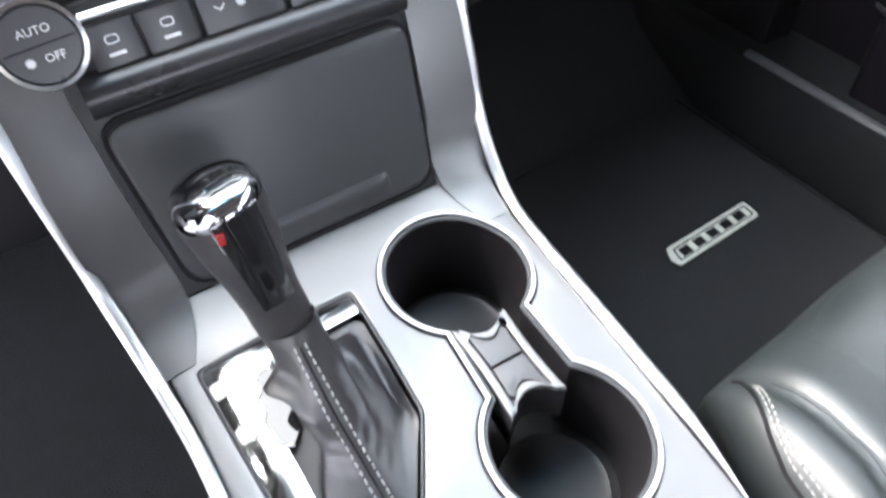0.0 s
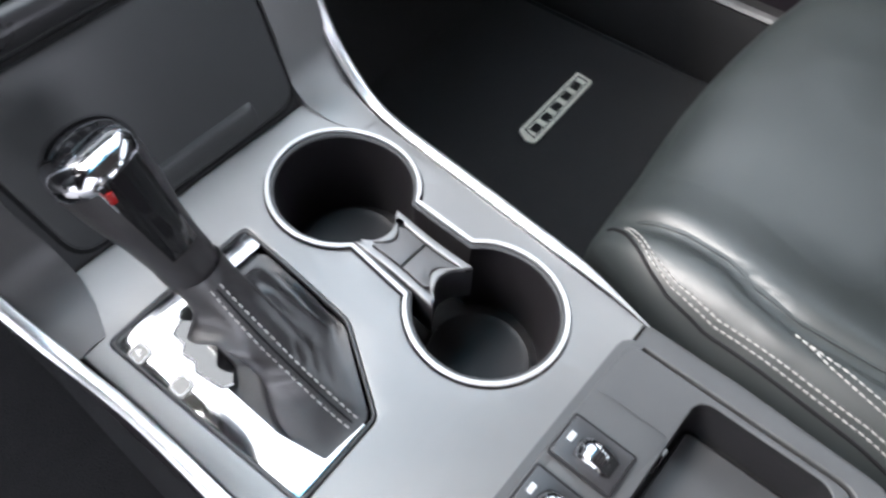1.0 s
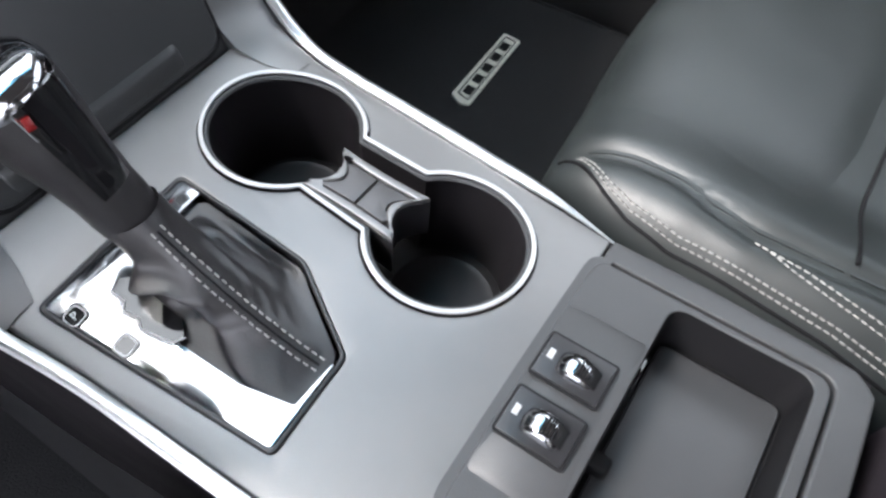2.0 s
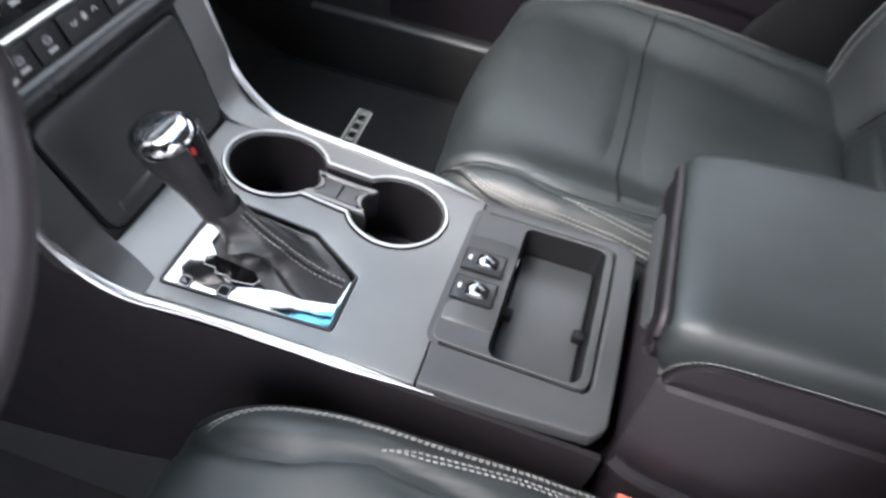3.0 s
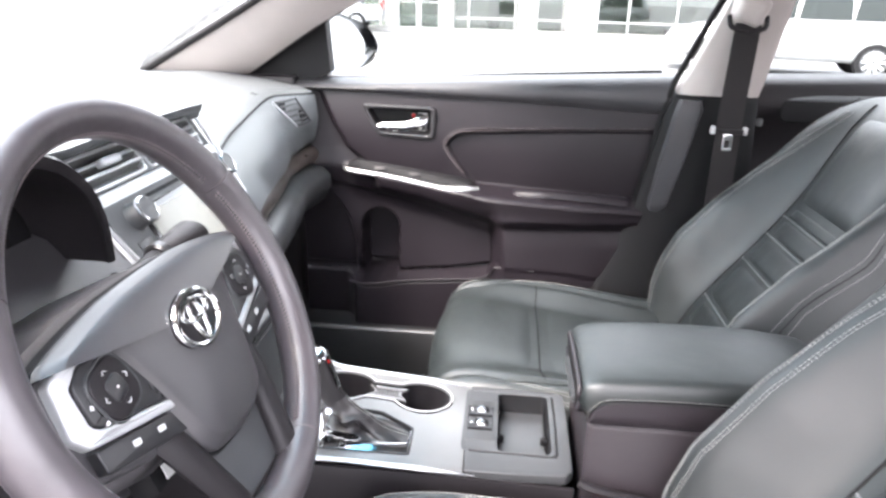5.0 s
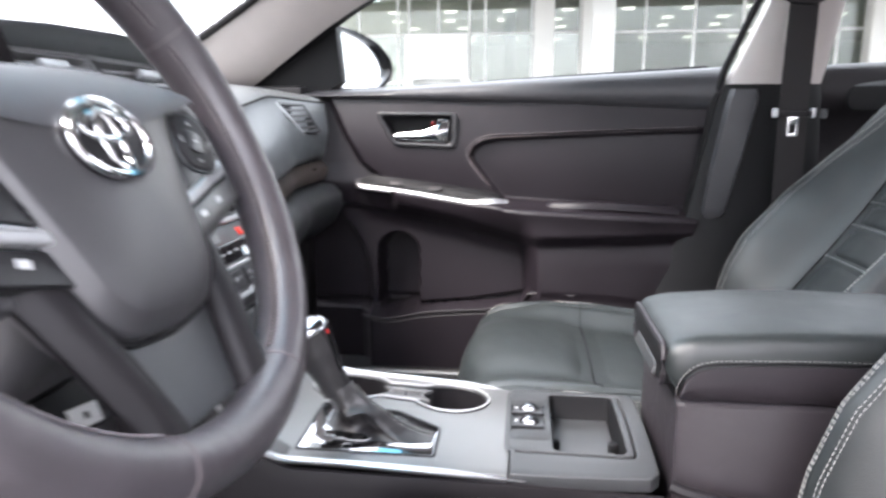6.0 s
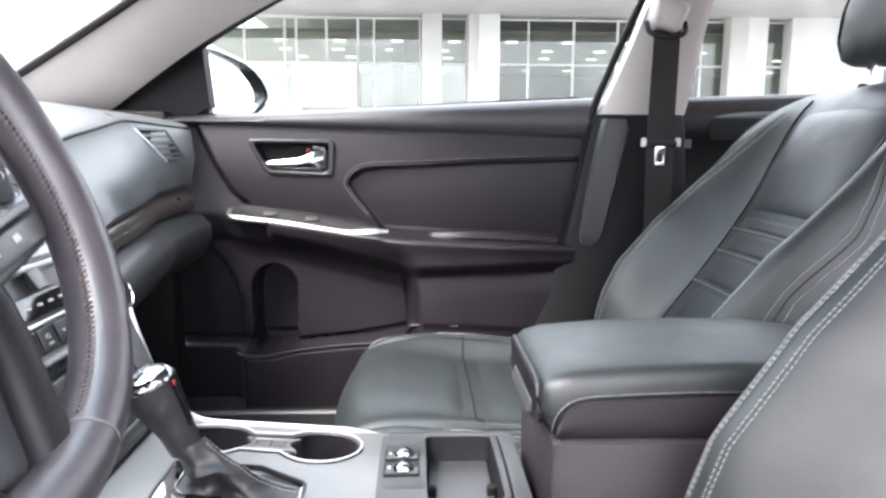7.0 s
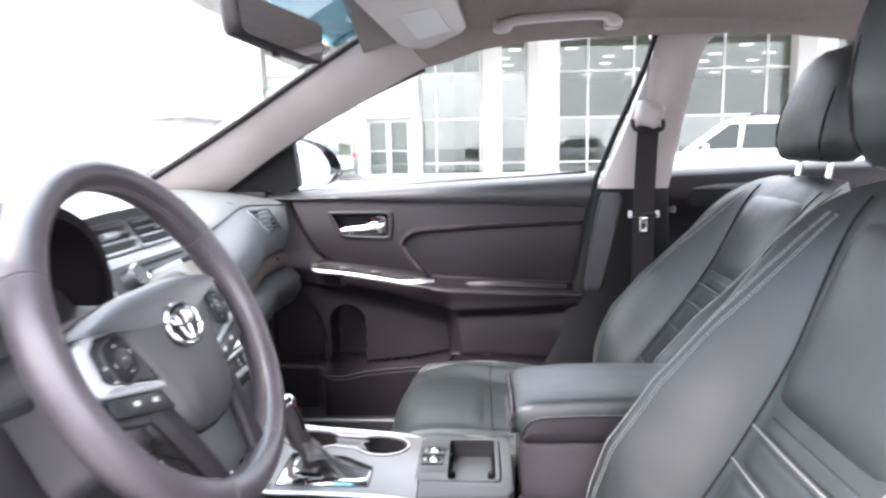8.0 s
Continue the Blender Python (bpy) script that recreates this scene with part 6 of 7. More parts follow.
def passenger_door():
    d = thing("passenger_door", "black moulded passenger door with armrest, pull handle and pocket", "car door")
    ys = np.linspace(0.46, -0.40, 230)
    zs = np.linspace(0.125, 0.698, 180)
    b = bmesh.new()
    cols = []
    for y in ys:
        y = float(y)
        col = []
        for z in zs:
            z = float(z)
            roll = lerp_table(ROLL, y)
            zz = 0.125 + (z - 0.125) * (roll - 0.125 + 0.004) / (0.698 - 0.125)
            # the rear edge leans with the pillar
            r = lerp_table([(0.12, -0.225), (0.265, -0.298), (0.453, -0.346), (0.739, -0.388)], zz)
            yy = 0.46 + (y - 0.46) * (r - 0.46) / (-0.40 - 0.46)
            col.append(b.verts.new((door_x(yy, zz), yy, zz)))
        cols.append(col)
    for a, c in zip(cols, cols[1:]):
        for i in range(len(a) - 1):
            b.faces.new((a[i], a[i + 1], c[i + 1], c[i]))
    edge = [e for e in b.edges if e.is_boundary]
    g = bmesh.ops.extrude_edge_only(b, edges=edge)
    vs = [v for v in g["geom"] if isinstance(v, bmesh.types.BMVert)]
    for v in vs:
        v.co.x = 0.80
    part("door_panel", b, DOOR_PLASTIC, d, "black moulded door panel", smooth=75)
    # sill roll along the window
    rings = []
    for y in np.linspace(0.47, -0.390, 24):
        y = float(y)
        lo, hi = lerp_table(ROLL, y), lerp_table(BELT, y)
        h = hi - lo
        rings.append([Vector((x, y, z)) for x, z in ((0.745, lo - 0.006), (0.724, lo + 0.001), (0.711, lo + 0.12 * h + 0.002), (0.706, lo + 0.45 * h), (0.711, lo + 0.8 * h), (0.722, hi - 0.001), (0.742, hi + 0.004), (0.79, hi + 0.006), (0.79, lo - 0.006))])
    part("sill_roll", loft(rings), SILL_SOFT, d, "soft padded sill along the window", smooth=70)
    part("window_seal", tube(smooth_line([(0.790, 0.47, 0.712), (0.790, 0.25, 0.716), (0.789, -0.03, 0.733), (0.788, -0.372, 0.753)], 24), 0.005, 8), RUBBER, d)
    # handle bezel, cup, lever and lock
    m = Matrix(((0, 0, -1, 0.7030), (-1, 0, 0, 0), (0, 1, 0, 0), (0, 0, 0, 1)))      # local x to the rear, y up, z to the cabin
    outer = soften([(-0.288, 0.668), (-0.120, 0.667), (-0.124, 0.595), (-0.252, 0.600)][::-1], 0.014, 5)
    inner = soften([(-0.276, 0.660), (-0.131, 0.659), (-0.134, 0.603), (-0.246, 0.608)][::-1], 0.010, 5)
    part("handle_bezel", slab(outer, [inner], 0.012, 0.003, m), PLASTIC_SMOOTH, d, "dark grey handle surround")
    part("handle_cup", slab(inner, [], 0.002, 0, Matrix.Translation((0.036, 0, 0)) @ m), RUBBER, d)
    lever = [[Vector((xx, y, z)) for xx, z in ((x + 0.008, zc - hh), (x, zc - hh * 0.6), (x - 0.002, zc + hh * 0.2), (x + 0.004, zc + hh), (x + 0.010, zc + hh * 0.6))] for y, x, zc, hh in ((0.266, 0.714, 0.6185, 0.005), (0.240, 0.704, 0.6185, 0.0085), (0.190, 0.700, 0.6190, 0.0105), (0.166, 0.700, 0.624, 0.0150), (0.150, 0.701, 0.627, 0.0190), (0.138, 0.708, 0.627, 0.0190))]
    part("door_lever", loft(lever), BRIGHT_CHROME, d, "chrome inner door handle", smooth=60)
    part("lock_tab", box((0.722, 0.172, 0.645), (0.008, 0.009, 0.010), 0.002), DEEP_RED, d, "red-marked lock tab")
    part("lock_plate", box((0.714, 0.151, 0.646), (0.008, 0.024, 0.016), 0.003), GLOSS_BLACK, d)
    # arm rest pull: chrome strip and switch panel
    strip = smooth_line([(0.726, 0.336, 0.522), (0.706, 0.320, 0.517), (0.702, 0.246, 0.509), (0.698, 0.183, 0.501), (0.692, 0.119, 0.491), (0.686, 0.090, 0.4875), (0.686, 0.050, 0.4905), (0.696, 0.018, 0.490)], 40)
    part("pull_strip", tube(strip, [0.001 + 0.0062 * step(0, 0.08, k / 39) + 0.0022 * step(0.68, 0.80, k / 39) - 0.005 * step(0.90, 1.0, k / 39) for k in range(40)], 10, flat=0.75, up=(-0.6, 0, 1)), CHROME, d, "satin chrome strip along the armrest pull")
    rings = [[Vector((x0 + 0.002, y, z - 0.004)), Vector((x0 + 0.002, y, z + 0.006)), Vector((0.7095, y, z + 0.022 * k + 0.003)), Vector((0.722, y, z + 0.024 * k + 0.003)), Vector((0.730, y, z - 0.004))] for y, x0, z, k in ((0.322, 0.704, 0.518, 0.5), (0.30, 0.702, 0.515, 1), (0.22, 0.699, 0.506, 1), (0.12, 0.691, 0.4925, 1), (0.065, 0.688, 0.4900, 0.8), (0.035, 0.690, 0.490, 0.4))]
    sp = part("switch_panel", loft(rings), RUBBER, d, "dark window switch panel", smooth=50)
    part("window_switch", box((0.7020, 0.165, 0.5135), (0.010, 0.026, 0.005), 0.0015, turn=(0, -52, 0)), PLASTIC, sp)
    part("lock_switch", box((0.7050, 0.245, 0.5240), (0.010, 0.026, 0.003), 0.001, turn=(0, -52, 0)), PLASTIC, sp)
    # twin stitched line round the insert
    for off in (0.0, 0.0055):
        pts = [(0.054 + off, 0.521), (0.080 + off, 0.553), (0.096 + off, 0.579), (0.095 + off * 0.9, 0.592 + off * 0.5), (0.085 + off * 0.6, 0.605 + off * 0.8), (0.064, 0.615 + off), (0.030, 0.618 + off), (-0.073, 0.622 + off), (-0.18, 0.627 + off), (-0.345, 0.632 + off)]
        line = smooth_line([Vector((door_x(y, z) - 0.0012, y, z)) for y, z in pts], 120)
        line = [Vector((min(door_x(p.y, p.z), p.x + 0.004) - 0.0010, p.y, p.z)) for p in line]
        part("stitching", stitches(line, (-1, 0, 0), 0.0042, 0.0016, 0.0006), WHEEL_THREAD, d, "fine grey stitching round the door insert")
    # bright lip of the pocket
    pts = smooth_line([Vector((0.699 - 0.018 * step(-0.018, -0.054, y), y, z + 0.001)) for y, z in ((0.320, 0.243), (0.290, 0.236), (0.251, 0.238), (0.202, 0.249), (0.12, 0.258), (0.033, 0.265), (-0.008, 0.274), (-0.022, 0.290), (-0.034, 0.301), (-0.12, 0.301))], 50)
    part("pocket_lip", tube(pts, 0.0036, 8), DOOR_PLASTIC, d)
    # low padded rest on the arm, towards its rear end
    rings = [[Vector((x0 + 0.030 * u, y, z - 0.012 + w * 0.014)) for u, w in ((0.0, 0.0), (0.05, 0.7), (0.3, 1.0), (0.8, 1.05), (1.1, 0.9), (1.1, 0.0))] for y, x0, z in ((-0.052, 0.700, 0.478), (-0.070, 0.684, 0.489), (-0.14, 0.680, 0.491), (-0.25, 0.682, 0.486), (-0.315, 0.690, 0.480))]
    part("arm_pad", loft(rings), DOOR_PLASTIC, d, "soft black pad on the door armrest", smooth=70)
    return d


passenger_door()


def rear_door():
    d = thing("rear_door", "black rear door trim below the rear window", "car door")
    rings = []
    for y, hi in ((-0.556, 0.752), (-0.8, 0.762), (-1.1, 0.772), (-1.34, 0.775)):
        rings.append([Vector((x, y, z)) for x, z in ((0.80, 0.10), (0.72, 0.12), (0.728, 0.45), (0.70, 0.50), (0.735, 0.52), (0.738, 0.655), (0.716, 0.672), (0.705, 0.70), (0.712, hi - 0.01), (0.735, hi), (0.80, hi + 0.004))])
    part("door_panel", loft(rings), PLASTIC, d, smooth=60)
    pts = smooth_line([(0.728, -0.575, 0.655), (0.722, -0.585, 0.700), (0.716, -0.64, 0.715), (0.714, -0.9, 0.722)], 24)
    part("grip", tube(pts, 0.010, 8), PLASTIC_SOFT, d)
    part("handle_recess", slab(rounded(0.22, 0.045, 0.015), [], 0.006, 0.002), RUBBER, d).matrix_basis = Matrix(((0, 0, -1, 0.703), (-1, 0, 0, -0.72), (0, 1, 0, 0.690), (0, 0, 0, 1)))


rear_door()


def wing_mirror():
    w = thing("wing_mirror", "black wing mirror outside the passenger window", "wing mirror")
    # mirror foot panel in the window corner
    rings = []
    for x in (0.748, 0.79):
        rings.append([Vector((x, y, z)) for y, z in ((0.56, 0.705), (0.53, 0.735), (0.41, 0.815), (0.376, 0.842), (0.366, 0.73), (0.40, 0.708))])
    part("corner_panel", loft(rings), RUBBER, w)
    part("foot", loft([[Vector((x, y + (0.02 * (x - 0.8)), z)) for y, z in ((0.40, 0.722), (0.46, 0.726), (0.46, 0.765), (0.40, 0.770))] for x in (0.785, 0.84, 0.90)]), PLASTIC, w)
    # local x outward, y forward, z up; the whole head is turned to the driver
    head = pose(0.935, 0.384, 0.786, 0, 0, -33) @ Matrix.Diagonal((1.08, 1.0, 1.06, 1))
    shape = smooth_line([(-0.112, 0, 0.060), (-0.060, 0, 0.066), (0.0, 0, 0.056), (0.060, 0, 0.034), (0.098, 0, -0.006), (0.092, 0, -0.040), (0.050, 0, -0.060), (-0.010, 0, -0.068), (-0.060, 0, -0.066), (-0.090, 0, -0.020)], 40, closed=True)
    shell = []
    for y, f in ((0.004, 0.94), (-0.020, 0.96), (-0.024, 0.99), (-0.016, 1.04), (0.020, 1.10), (0.055, 1.05), (0.085, 0.86), (0.102, 0.5)):
        shell.append([head @ Vector((v.x * f, y, v.z * f)) for v in shape])
    sh = part("housing", loft(shell), GLOSS_BLACK, w, "gloss black mirror housing", smooth=60)
    part("mirror_glass", loft([[head @ Vector((v.x * f, y, v.z * f)) for v in shape] for y, f in ((0.006, 0.955), (0.000, 0.95), (-0.0002, 0.05))]), MIRROR, sh, "mirror glass full of bright sky")


wing_mirror()


def rearview_mirror():
    r = thing("rearview_mirror", "black framed rear-view mirror on the windscreen", "rear-view mirror", at=(0.028, 0.206, 1.000), turn=(-3, 0, 0))
    # local y along the car while it is turned to the driver
    rings = []
    for d, f in ((-0.018, 0.90), (-0.020, 0.97), (-0.016, 1.0), (0.0, 1.0), (0.018, 0.85), (0.026, 0.5)):
        pts = soften([(-0.118, 0.024), (0.118, 0.030), (0.112, -0.036), (-0.108, -0.032)], 0.016, 5)
        rings.append([Vector((x * f, d, z * f)) for x, z in pts])
    turn = Matrix.Rotation(radians(-17), 4, "Z") @ Matrix.Rotation(radians(5), 4, "Y")
    rings = [[turn @ v for v in ring] for ring in rings]
    case = part("case", loft(rings), PLASTIC, r, "black mirror case", smooth=60)
    pts = soften([(-0.118, 0.024), (0.118, 0.030), (0.112, -0.036), (-0.108, -0.032)], 0.016, 5)
    part("mirror_glass", loft([[turn @ Vector((x * 0.955, d, z * 0.93)) for x, z in pts] for d in (-0.0185, -0.0212)]), MIRROR, case, "mirror glass reflecting the cabin")
    part("dimmer_tab", box(tuple(turn @ Vector((-0.01, -0.010, -0.040))), (0.018, 0.010, 0.010), 0.003), PLASTIC, case)
    part("stem", tube([(0, 0.02, 0.01), (-0.005, 0.05, 0.05), (-0.01, 0.06, 0.085)], 0.010, 12), PLASTIC, r)


rearview_mirror()


def sun_visor():
    v = thing("sun_visor", "folded beige sun visor with a pale label under the headliner", "sun visor")
    top = lambda x, y: 1.138 - 0.16 * max(0.0, y + 0.06) - 0.065 * (abs(x) / 0.6) ** 2.4
    out = soften([(0.20, 0.125), (0.53, 0.075), (0.585, 0.02), (0.52, -0.075), (0.22, -0.045)], 0.03, 6)
    rings = []
    for f, dz in ((0.97, -0.006), (1.0, -0.012), (1.0, -0.020), (0.96, -0.026)):
        rings.append([Vector((0.39 + (x - 0.39) * f, 0.02 + (y - 0.02) * f, top(x, y) + dz)) for x, y in out])
    part("flap", loft(rings), BEIGE, v, smooth=60)
    lab = [(0.34, 0.055), (0.50, 0.030), (0.485, -0.040), (0.335, -0.015)]
    part("label", loft([[Vector((x, y, top(x, y) - 0.028 + dz)) for x, y in lab] for dz in (0, -0.004)]), WHITE_INK, v, "pale printed label", smooth=0)
    part("hinge", tube([(0.50, 0.085, 1.090), (0.56, 0.05, 1.085)], 0.007, 10), PLASTIC, v)


sun_visor()


def grab_handle():
    g = thing("grab_handle", "beige roof grab handle above the passenger door", "grab handle")
    pts = smooth_line([(0.570, -0.148, 1.078), (0.545, -0.153, 1.076), (0.530, -0.175, 1.088), (0.522, -0.27, 1.094), (0.526, -0.365, 1.096), (0.542, -0.388, 1.086), (0.570, -0.394, 1.088)], 40)
    part("grip", tube(pts, 0.019, 12, flat=0.5), BEIGE, g)
    for y in (-0.150, -0.392):
        part("mount", box((0.572, y, 1.086), (0.034, 0.036, 0.026), 0.010, 3), BEIGE, g)


grab_handle()


def floor_mat():
    f = thing("floor_mat", "black carpet mat with a cream badge in the passenger footwell", "floor mat")
    out = soften([(0.165, 0.60), (0.640, 0.60), (0.645, 0.10), (0.60, 0.02), (0.17, 0.02)], 0.04, 6)
    part("carpet", slab(out, [], 0.024, 0.004, Matrix.Translation((0, 0, 0.028))), CARPET, f)
    part("binding", tube([Vector((x, y, 0.024)) for x, y in out], 0.006, 8, closed=True), RUBBER, f)
    plate = soften([(-0.079, -0.012), (-0.083, 0.0), (-0.072, 0.017), (0.083, 0.014), (0.079, -0.013)][::-1], 0.004, 3)
    m = pose(0.483, 0.284, 0.0312, 0, 0, 3.0) @ Matrix.Diagonal((0.88, 0.98, 1, 1))
    bp = part("badge", slab(plate, [], 0.004, 0.001), BADGE_PLATE, f, "cream badge plate with dark bars")
    bp.matrix_basis = m
    inner = soften([(-0.073, -0.008), (-0.067, 0.011), (0.076, 0.009), (0.073, -0.009)][::-1], 0.003, 3)
    part("badge_rim", slab(inner, [[(x * 0.975, y * 0.84) for x, y in inner]], 0.0008, 0, Matrix.Translation((0, 0, 0.0006))), RUBBER, bp)
    for i in range(5):
        x = -0.054 + i * 0.027
        part("badge_bar", slab([(x - 0.009, -0.0055), (x + 0.008, -0.0055), (x + 0.009, 0.0065), (x - 0.008, 0.0065)], [], 0.0009, 0, Matrix.Translation((0, 0, 0.0006))), RUBBER, bp, smooth=0)


floor_mat()


# == outside: dealership front and parked cars ==
FX = 28.0


def showroom():
    """A glass front with columns, mullions and a lit hall behind."""
    s = thing("showroom_building", "glass-fronted showroom with white columns and lit ceiling", "building", at=(FX, -0.26, GROUND_Z))
    H, Y0, Y1 = 8.2, -34.0, 9.6
    b = box((14.5, (Y0 + Y1) / 2, H + 0.5), (31, Y1 - Y0, 1.0), 0.02)
    part("roof", b, WHITE_PANEL, s, "white roof fascia")
    part("ceiling_soffit", box((9.0, (Y0 + Y1) / 2, 5.45), (17.6, Y1 - Y0, 0.12), 0), SHOP_CEILING, s)
    part("back_wall", box((18.0, (Y0 + Y1) / 2, H / 2), (0.3, Y1 - Y0, H), 0), SHOP_WALL, s)
    part("hall_floor", box((9.0, (Y0 + Y1) / 2, 0.0), (18.0, Y1 - Y0, 0.10), 0), CONCRETE, s)
    # ceiling lamps, in rows
    lamp = part("ceiling_lamp", box((0, 0, 0), (0.32, 0.50, 0.05), 0), PANEL_LIGHT, s, "lit white ceiling panel", smooth=0)
    lamp.matrix_basis = Matrix.Translation((3.0, -20.0, 5.36))
    for i in range(5):
        for j in range(12):
            if i or j:
                again(lamp, Matrix.Translation((2.4 + i * 2.9, -21.5 + j * 2.5 + 0.35 * (i % 2), 5.36)))
    # upright mullions and transoms; glazing in between
    ups = [-24.0, -21.6, -19.0, -16.4, -14.06, -11.47, -9.77, -8.0, -6.2, -4.36, -1.85, 0.03, 1.86, 2.50, 3.75, 4.95, 5.4, 7.0, 9.0]
    post = part("mullion", box((0, 0, 0), (0.10, 0.085, 5.9), 0), MULLION, s, smooth=0)
    post.matrix_basis = Matrix.Translation((0, ups[0], 2.95))
    for y in ups[1:]:
        again(post, Matrix.Translation((0, y, 2.95)))
    for z in (0.50, 2.30, 4.15, 5.9):
        part("transom", box((0.0, -7.5, z), (0.09, 33.0, 0.075), 0), MULLION, s, smooth=0)
    for a, c in zip(ups, ups[1:]):
        for z0, z1 in ((0.05, 2.30), (2.30, 4.15), (4.15, 5.9)):
            p = part("pane", box((0.02, (a + c) / 2, (z0 + z1) / 2), (0.02, c - a - 0.08, z1 - z0 - 0.07), 0), LOW_GLASS if z0 < 2 or (a > -2 and z0 < 4) else SHOP_GLASS, s, smooth=0)
            p.visible_shadow = False
    # columns in front
    for y, w, mt in ((-2.695, 0.86, WHITE_PANEL), (-2.07, 0.38, GREY_PANEL), (-0.445, 0.78, GREY_PANEL), (-12.72, 0.72, GREY_PANEL), (-13.48, 0.80, WHITE_PANEL), (-16.8, 3.9, WHITE_PANEL), (9.3, 0.8, WHITE_PANEL)):
        part("column", box((-0.35, y, 4.1), (0.7, w, 8.2), 0.02), mt, s, "clad column")
    # entrance: white portal with a pair of glass doors
    part("interior_pier", box((3.0, 0.94, 2.95), (0.5, 0.50, 5.9), 0.01), SHOP_PIER, s, "dark grey-green pier inside the hall")
    part("portal", box((-0.5, 3.73, 3.22), (1.0, 2.45, 1.70), 0.02), WHITE_PANEL, s, "white entrance portal")
    for y in (2.60, 4.86):
        part("portal_side", box((-0.5, y, 1.19), (1.0, 0.38, 2.38), 0.02), WHITE_PANEL, s)
    for y in (4.66, 3.79, 2.92):
        part("door_jamb", box((-0.55, y, 1.2), (0.12, 0.20, 2.35), 0.01), MULLION, s)
    part("door_head", box((-0.555, 3.79, 2.28), (0.12, 1.9, 0.18), 0.01), MULLION, s)
    for y in (3.35, 4.22):
        d = part("glass_door", box((-0.52, y, 1.15), (0.03, 0.76, 2.2), 0), SHOP_GLASS, s, "glass entrance door")
        part("push_bar", box((-0.56, y, 1.05), (0.05, 0.7, 0.05), 0.01), MULLION, d)
    # canopy over the forecourt
    part("canopy", box((-3.2, -12.0, 6.45), (6.4, 43.0, 0.9), 0.03), CONCRETE, s, "pale canopy over the entrance")
    # low concrete kerb
    part("kerb", box((-1.4, -12, 0.06), (1.6, 43, 0.14), 0.03), CONCRETE, s)


showroom()


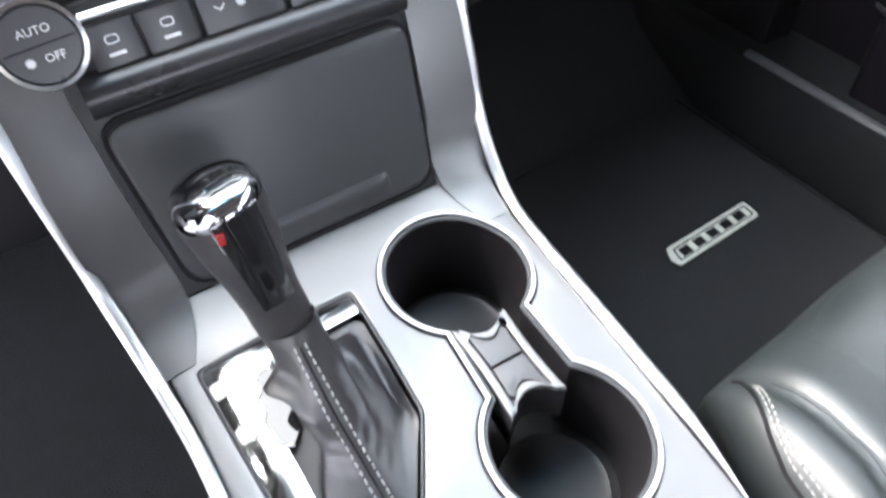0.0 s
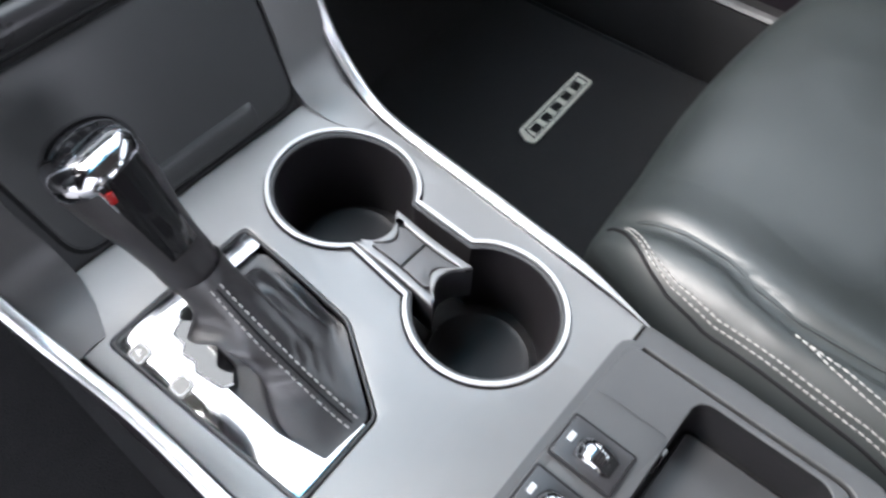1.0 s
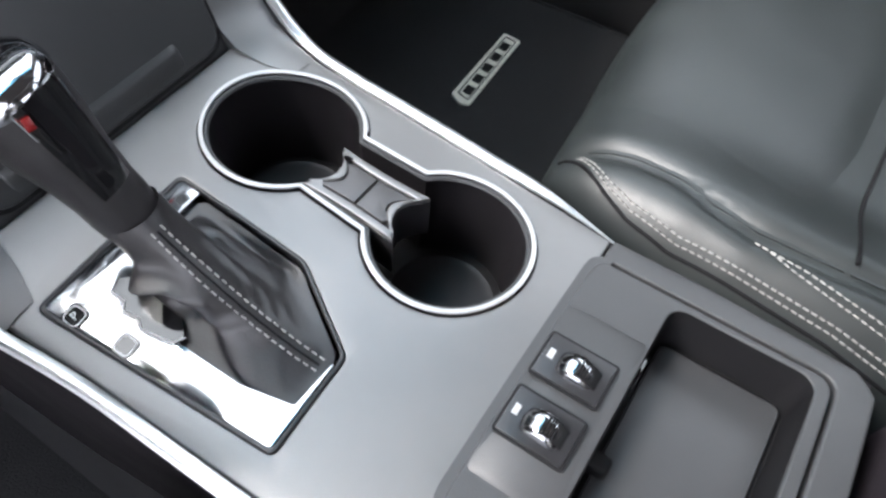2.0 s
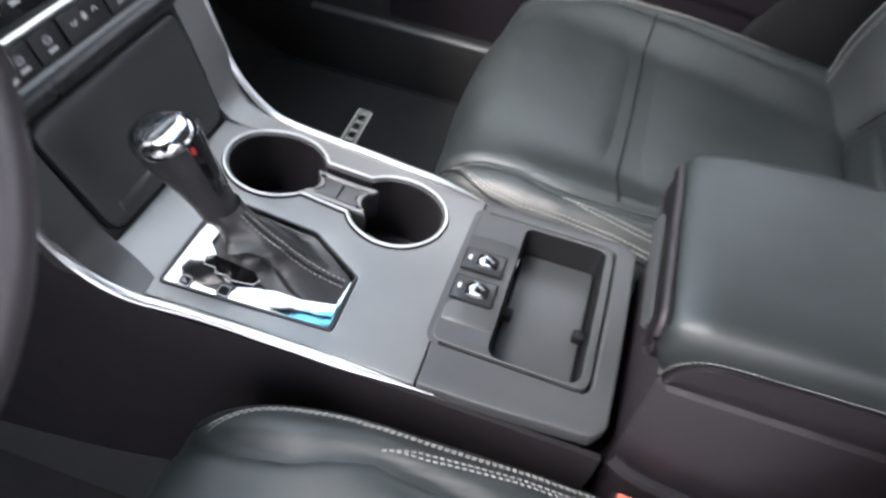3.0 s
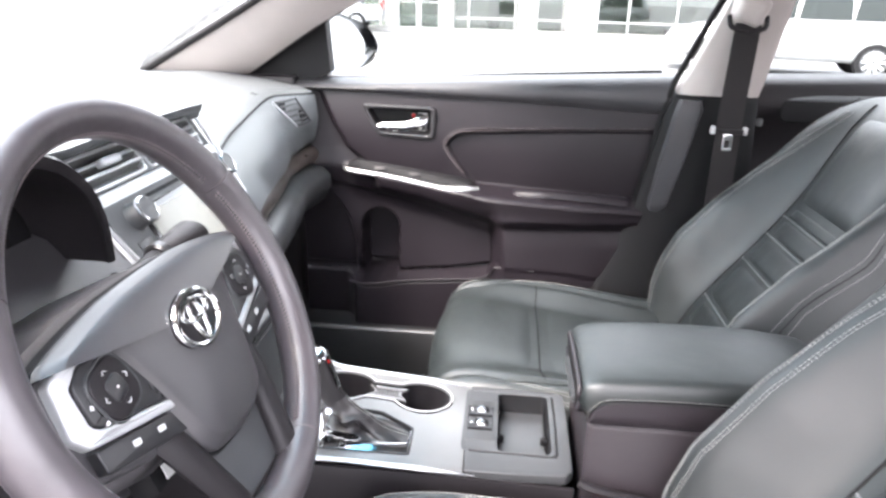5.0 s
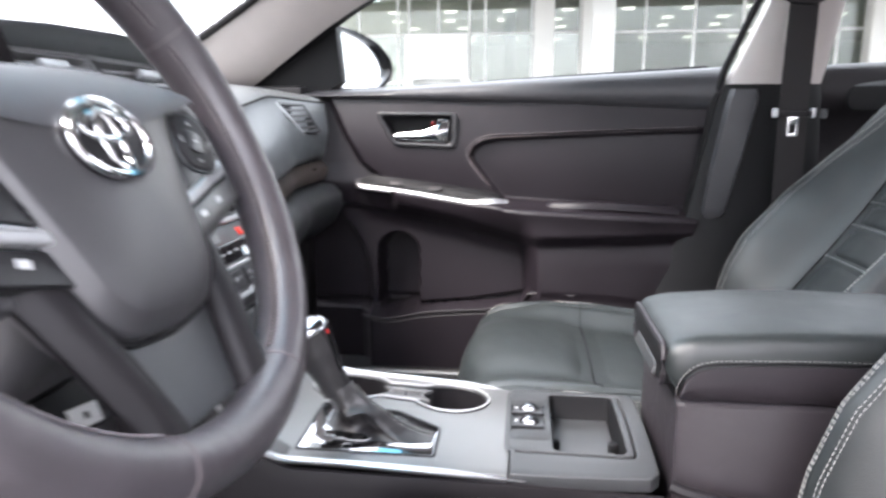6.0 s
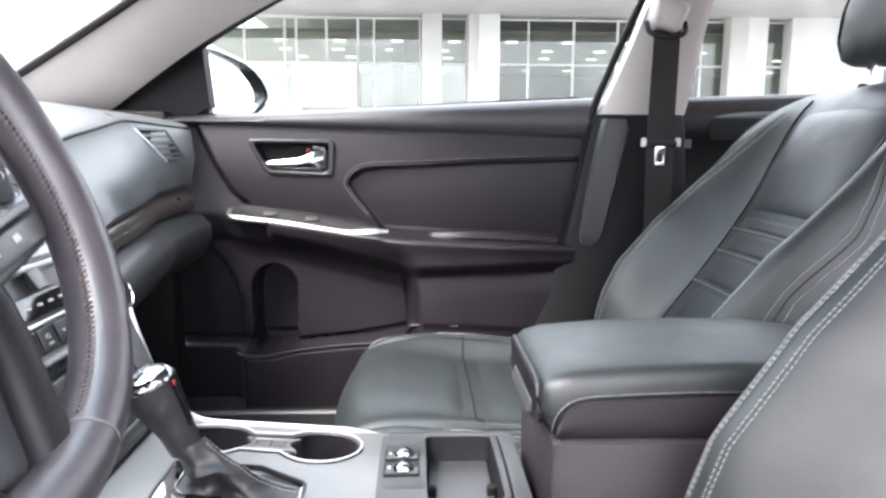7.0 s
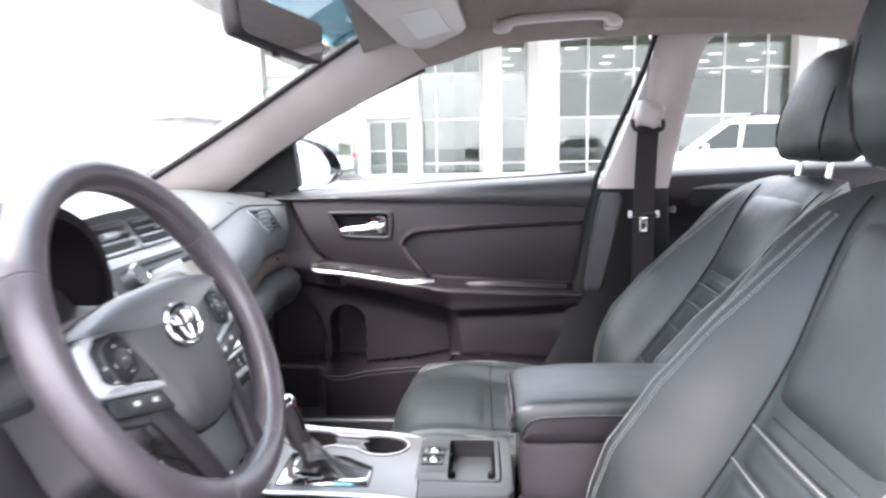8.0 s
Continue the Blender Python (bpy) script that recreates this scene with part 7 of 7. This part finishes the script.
def parked_car(name, label, at, turn, paint, suv=True):
    """Nose along local +x; wheels, glasshouse and lamps as parts."""
    c = thing(name, label, "car", group="parked cars", at=at, turn=turn)
    hh, Lh = (1.68, 2.35) if suv else (1.45, 2.35)
    low = 0.30
    belt = 1.02 if suv else 0.92
    rings = []
    for x, z0, z1, w in ((-Lh, 0.45, 0.95, 0.70), (-Lh + 0.08, 0.36, belt, 0.84), (-1.5, low, belt + 0.02, 0.90), (-0.2, low, belt, 0.91), (1.0, low, belt - 0.03, 0.90), (1.75, low, belt - 0.12, 0.87), (Lh - 0.12, 0.34, belt - 0.26, 0.80), (Lh, 0.42, belt - 0.40, 0.62)):
        h = z1 - z0
        rings.append([Vector((x, sy * w * f, z0 + g * h)) for sy, f, g in ((-1, 0.86, 0), (-1, 0.98, 0.12), (-1, 1.0, 0.5), (-1, 0.96, 0.9), (-1, 0.86, 1.0), (1, 0.86, 1.0), (1, 0.96, 0.9), (1, 1.0, 0.5), (1, 0.98, 0.12), (1, 0.86, 0))])
    part("body", loft(rings), paint, c, smooth=50)
    rear = -Lh + 0.15 if suv else -1.55
    cabin = []
    for z, x0, x1, w in ((belt - 0.02, rear, 1.05, 0.84), (belt + 0.25, rear + 0.10, 0.72, 0.78), (hh - 0.10, rear + 0.30, 0.30, 0.70), (hh, rear + 0.55, 0.0, 0.60)):
        cabin.append([Vector((x0, -w * 0.9, z)), Vector((x0 + 0.15, -w, z)), Vector((x1 - 0.2, -w, z)), Vector((x1, -w * 0.85, z)), Vector((x1, w * 0.85, z)), Vector((x1 - 0.2, w, z)), Vector((x0 + 0.15, w, z)), Vector((x0, w * 0.9, z))])
    part("roof", loft(cabin), paint, c, smooth=50)
    for sy in (-1, 1):
        for a, d in ((rear + 0.38, -0.98), (-0.90, -0.06), (0.02, 0.80)):
            zt = hh - 0.14 - (0.0 if d > 0.5 else 0)
            pts = [(a + (0.0 if d < 0.5 else 0.03), belt + 0.03), (d + 0.05, belt + 0.03), (d - 0.02 if d < 0.5 else d - 0.60, zt), (a + (0.05 if d < 0.5 else 0.0), zt)]
            q = [Vector((x, sy * (0.855 - 0.20 * (z - belt)), z)) for x, z in pts]
            part("side_window", loft([q, [v - Vector((0, sy * 0.02, 0)) for v in q]]), CAR_GLASS, c, smooth=0)
        if suv:
            part("roof_rail", tube([Vector((rear + 0.6, sy * 0.58, hh + 0.01)), Vector((rear + 0.75, sy * 0.58, hh + 0.05)), Vector((-0.25, sy * 0.58, hh + 0.05)), Vector((-0.1, sy * 0.58, hh + 0.0))], 0.02, 6), PLASTIC, c)
        part("mirror", box((0.66, sy * 0.98, belt + 0.06), (0.12, 0.18, 0.13), 0.03), paint, c)
        part("headlight", box((Lh - 0.22, sy * 0.66, 0.72), (0.22, 0.24, 0.14), 0.04), BRIGHT_CHROME, c)
        part("tail_light", box((-Lh + 0.06, sy * 0.70, 0.90), (0.10, 0.20, 0.22), 0.03), RED_PLASTIC, c)
        for x in (-1.38, 1.42):
            m = pose(x, sy * 0.80, 0.34, 90 * sy, 0, 0)
            m = Matrix.Translation((x, sy * 0.80, 0.34)) @ Matrix.Rotation(radians(-90 * sy), 4, "X")
            w = part("wheel", lathe([(0.21, -0.10), (0.32, -0.10), (0.34, -0.06), (0.34, 0.08), (0.32, 0.11), (0.23, 0.115), (0.22, 0.06), (0.21, -0.02)], 36), RUBBER, c, "black tyre on an alloy rim")
            w.matrix_basis = m
            r = part("rim", lathe([(0.232, 0.08), (0.225, 0.112), (0.205, 0.105), (0.200, 0.06), (0.05, 0.03), (0.0005, 0.03)], 36), SATIN_DARK, w)
            sp = bmesh.new()
            for k in range(10):
                mm = Matrix.Rotation(2 * math.pi * k / 10, 4, "Z")
                q = [mm @ Vector(v) for v in ((0.03, -0.016, 0.085), (0.21, -0.024, 0.100), (0.21, 0.024, 0.100), (0.03, 0.016, 0.085))]
                loft([q, [v - Vector((0, 0, 0.03)) for v in q]], bm=sp)
            part("spokes", sp, ALLOY, r, "bright ten-spoke alloy", smooth=0)
    b = box((Lh - 0.05, 0, 0.66), (0.12, 0.9, 0.16), 0.03)
    part("grille", b, PLASTIC, c)
    return c


parked_car("parked_suv", "white parked SUV with dark windows", (14.0, -5.55, GROUND_Z), (0, 0, 76), CAR_WHITE, True)
parked_car("parked_sedan", "silver parked saloon by the showroom", (25.5, 6.9, GROUND_Z), (0, 0, 95), CAR_SILVER, False)


def far_hall():
    f = thing("far_building", "low pale building across the car park", "building", at=(58, 36, GROUND_Z))
    part("wall", box((0, 0, 1.9), (10, 26, 3.8), 0.03), WHITE_PANEL, f)
    part("roof", box((0, 0, 3.95), (11, 27, 0.3), 0.03), GREY_PANEL, f)
    win = part("window", box((0, 0, 0), (0.1, 2.6, 1.3), 0), GREY_PANEL, f, smooth=0)
    win.matrix_basis = Matrix.Translation((-5.02, -11, 1.9))
    for i in range(1, 8):
        again(win, Matrix.Translation((-5.02, -11 + i * 3.2, 1.9)))


far_hall()
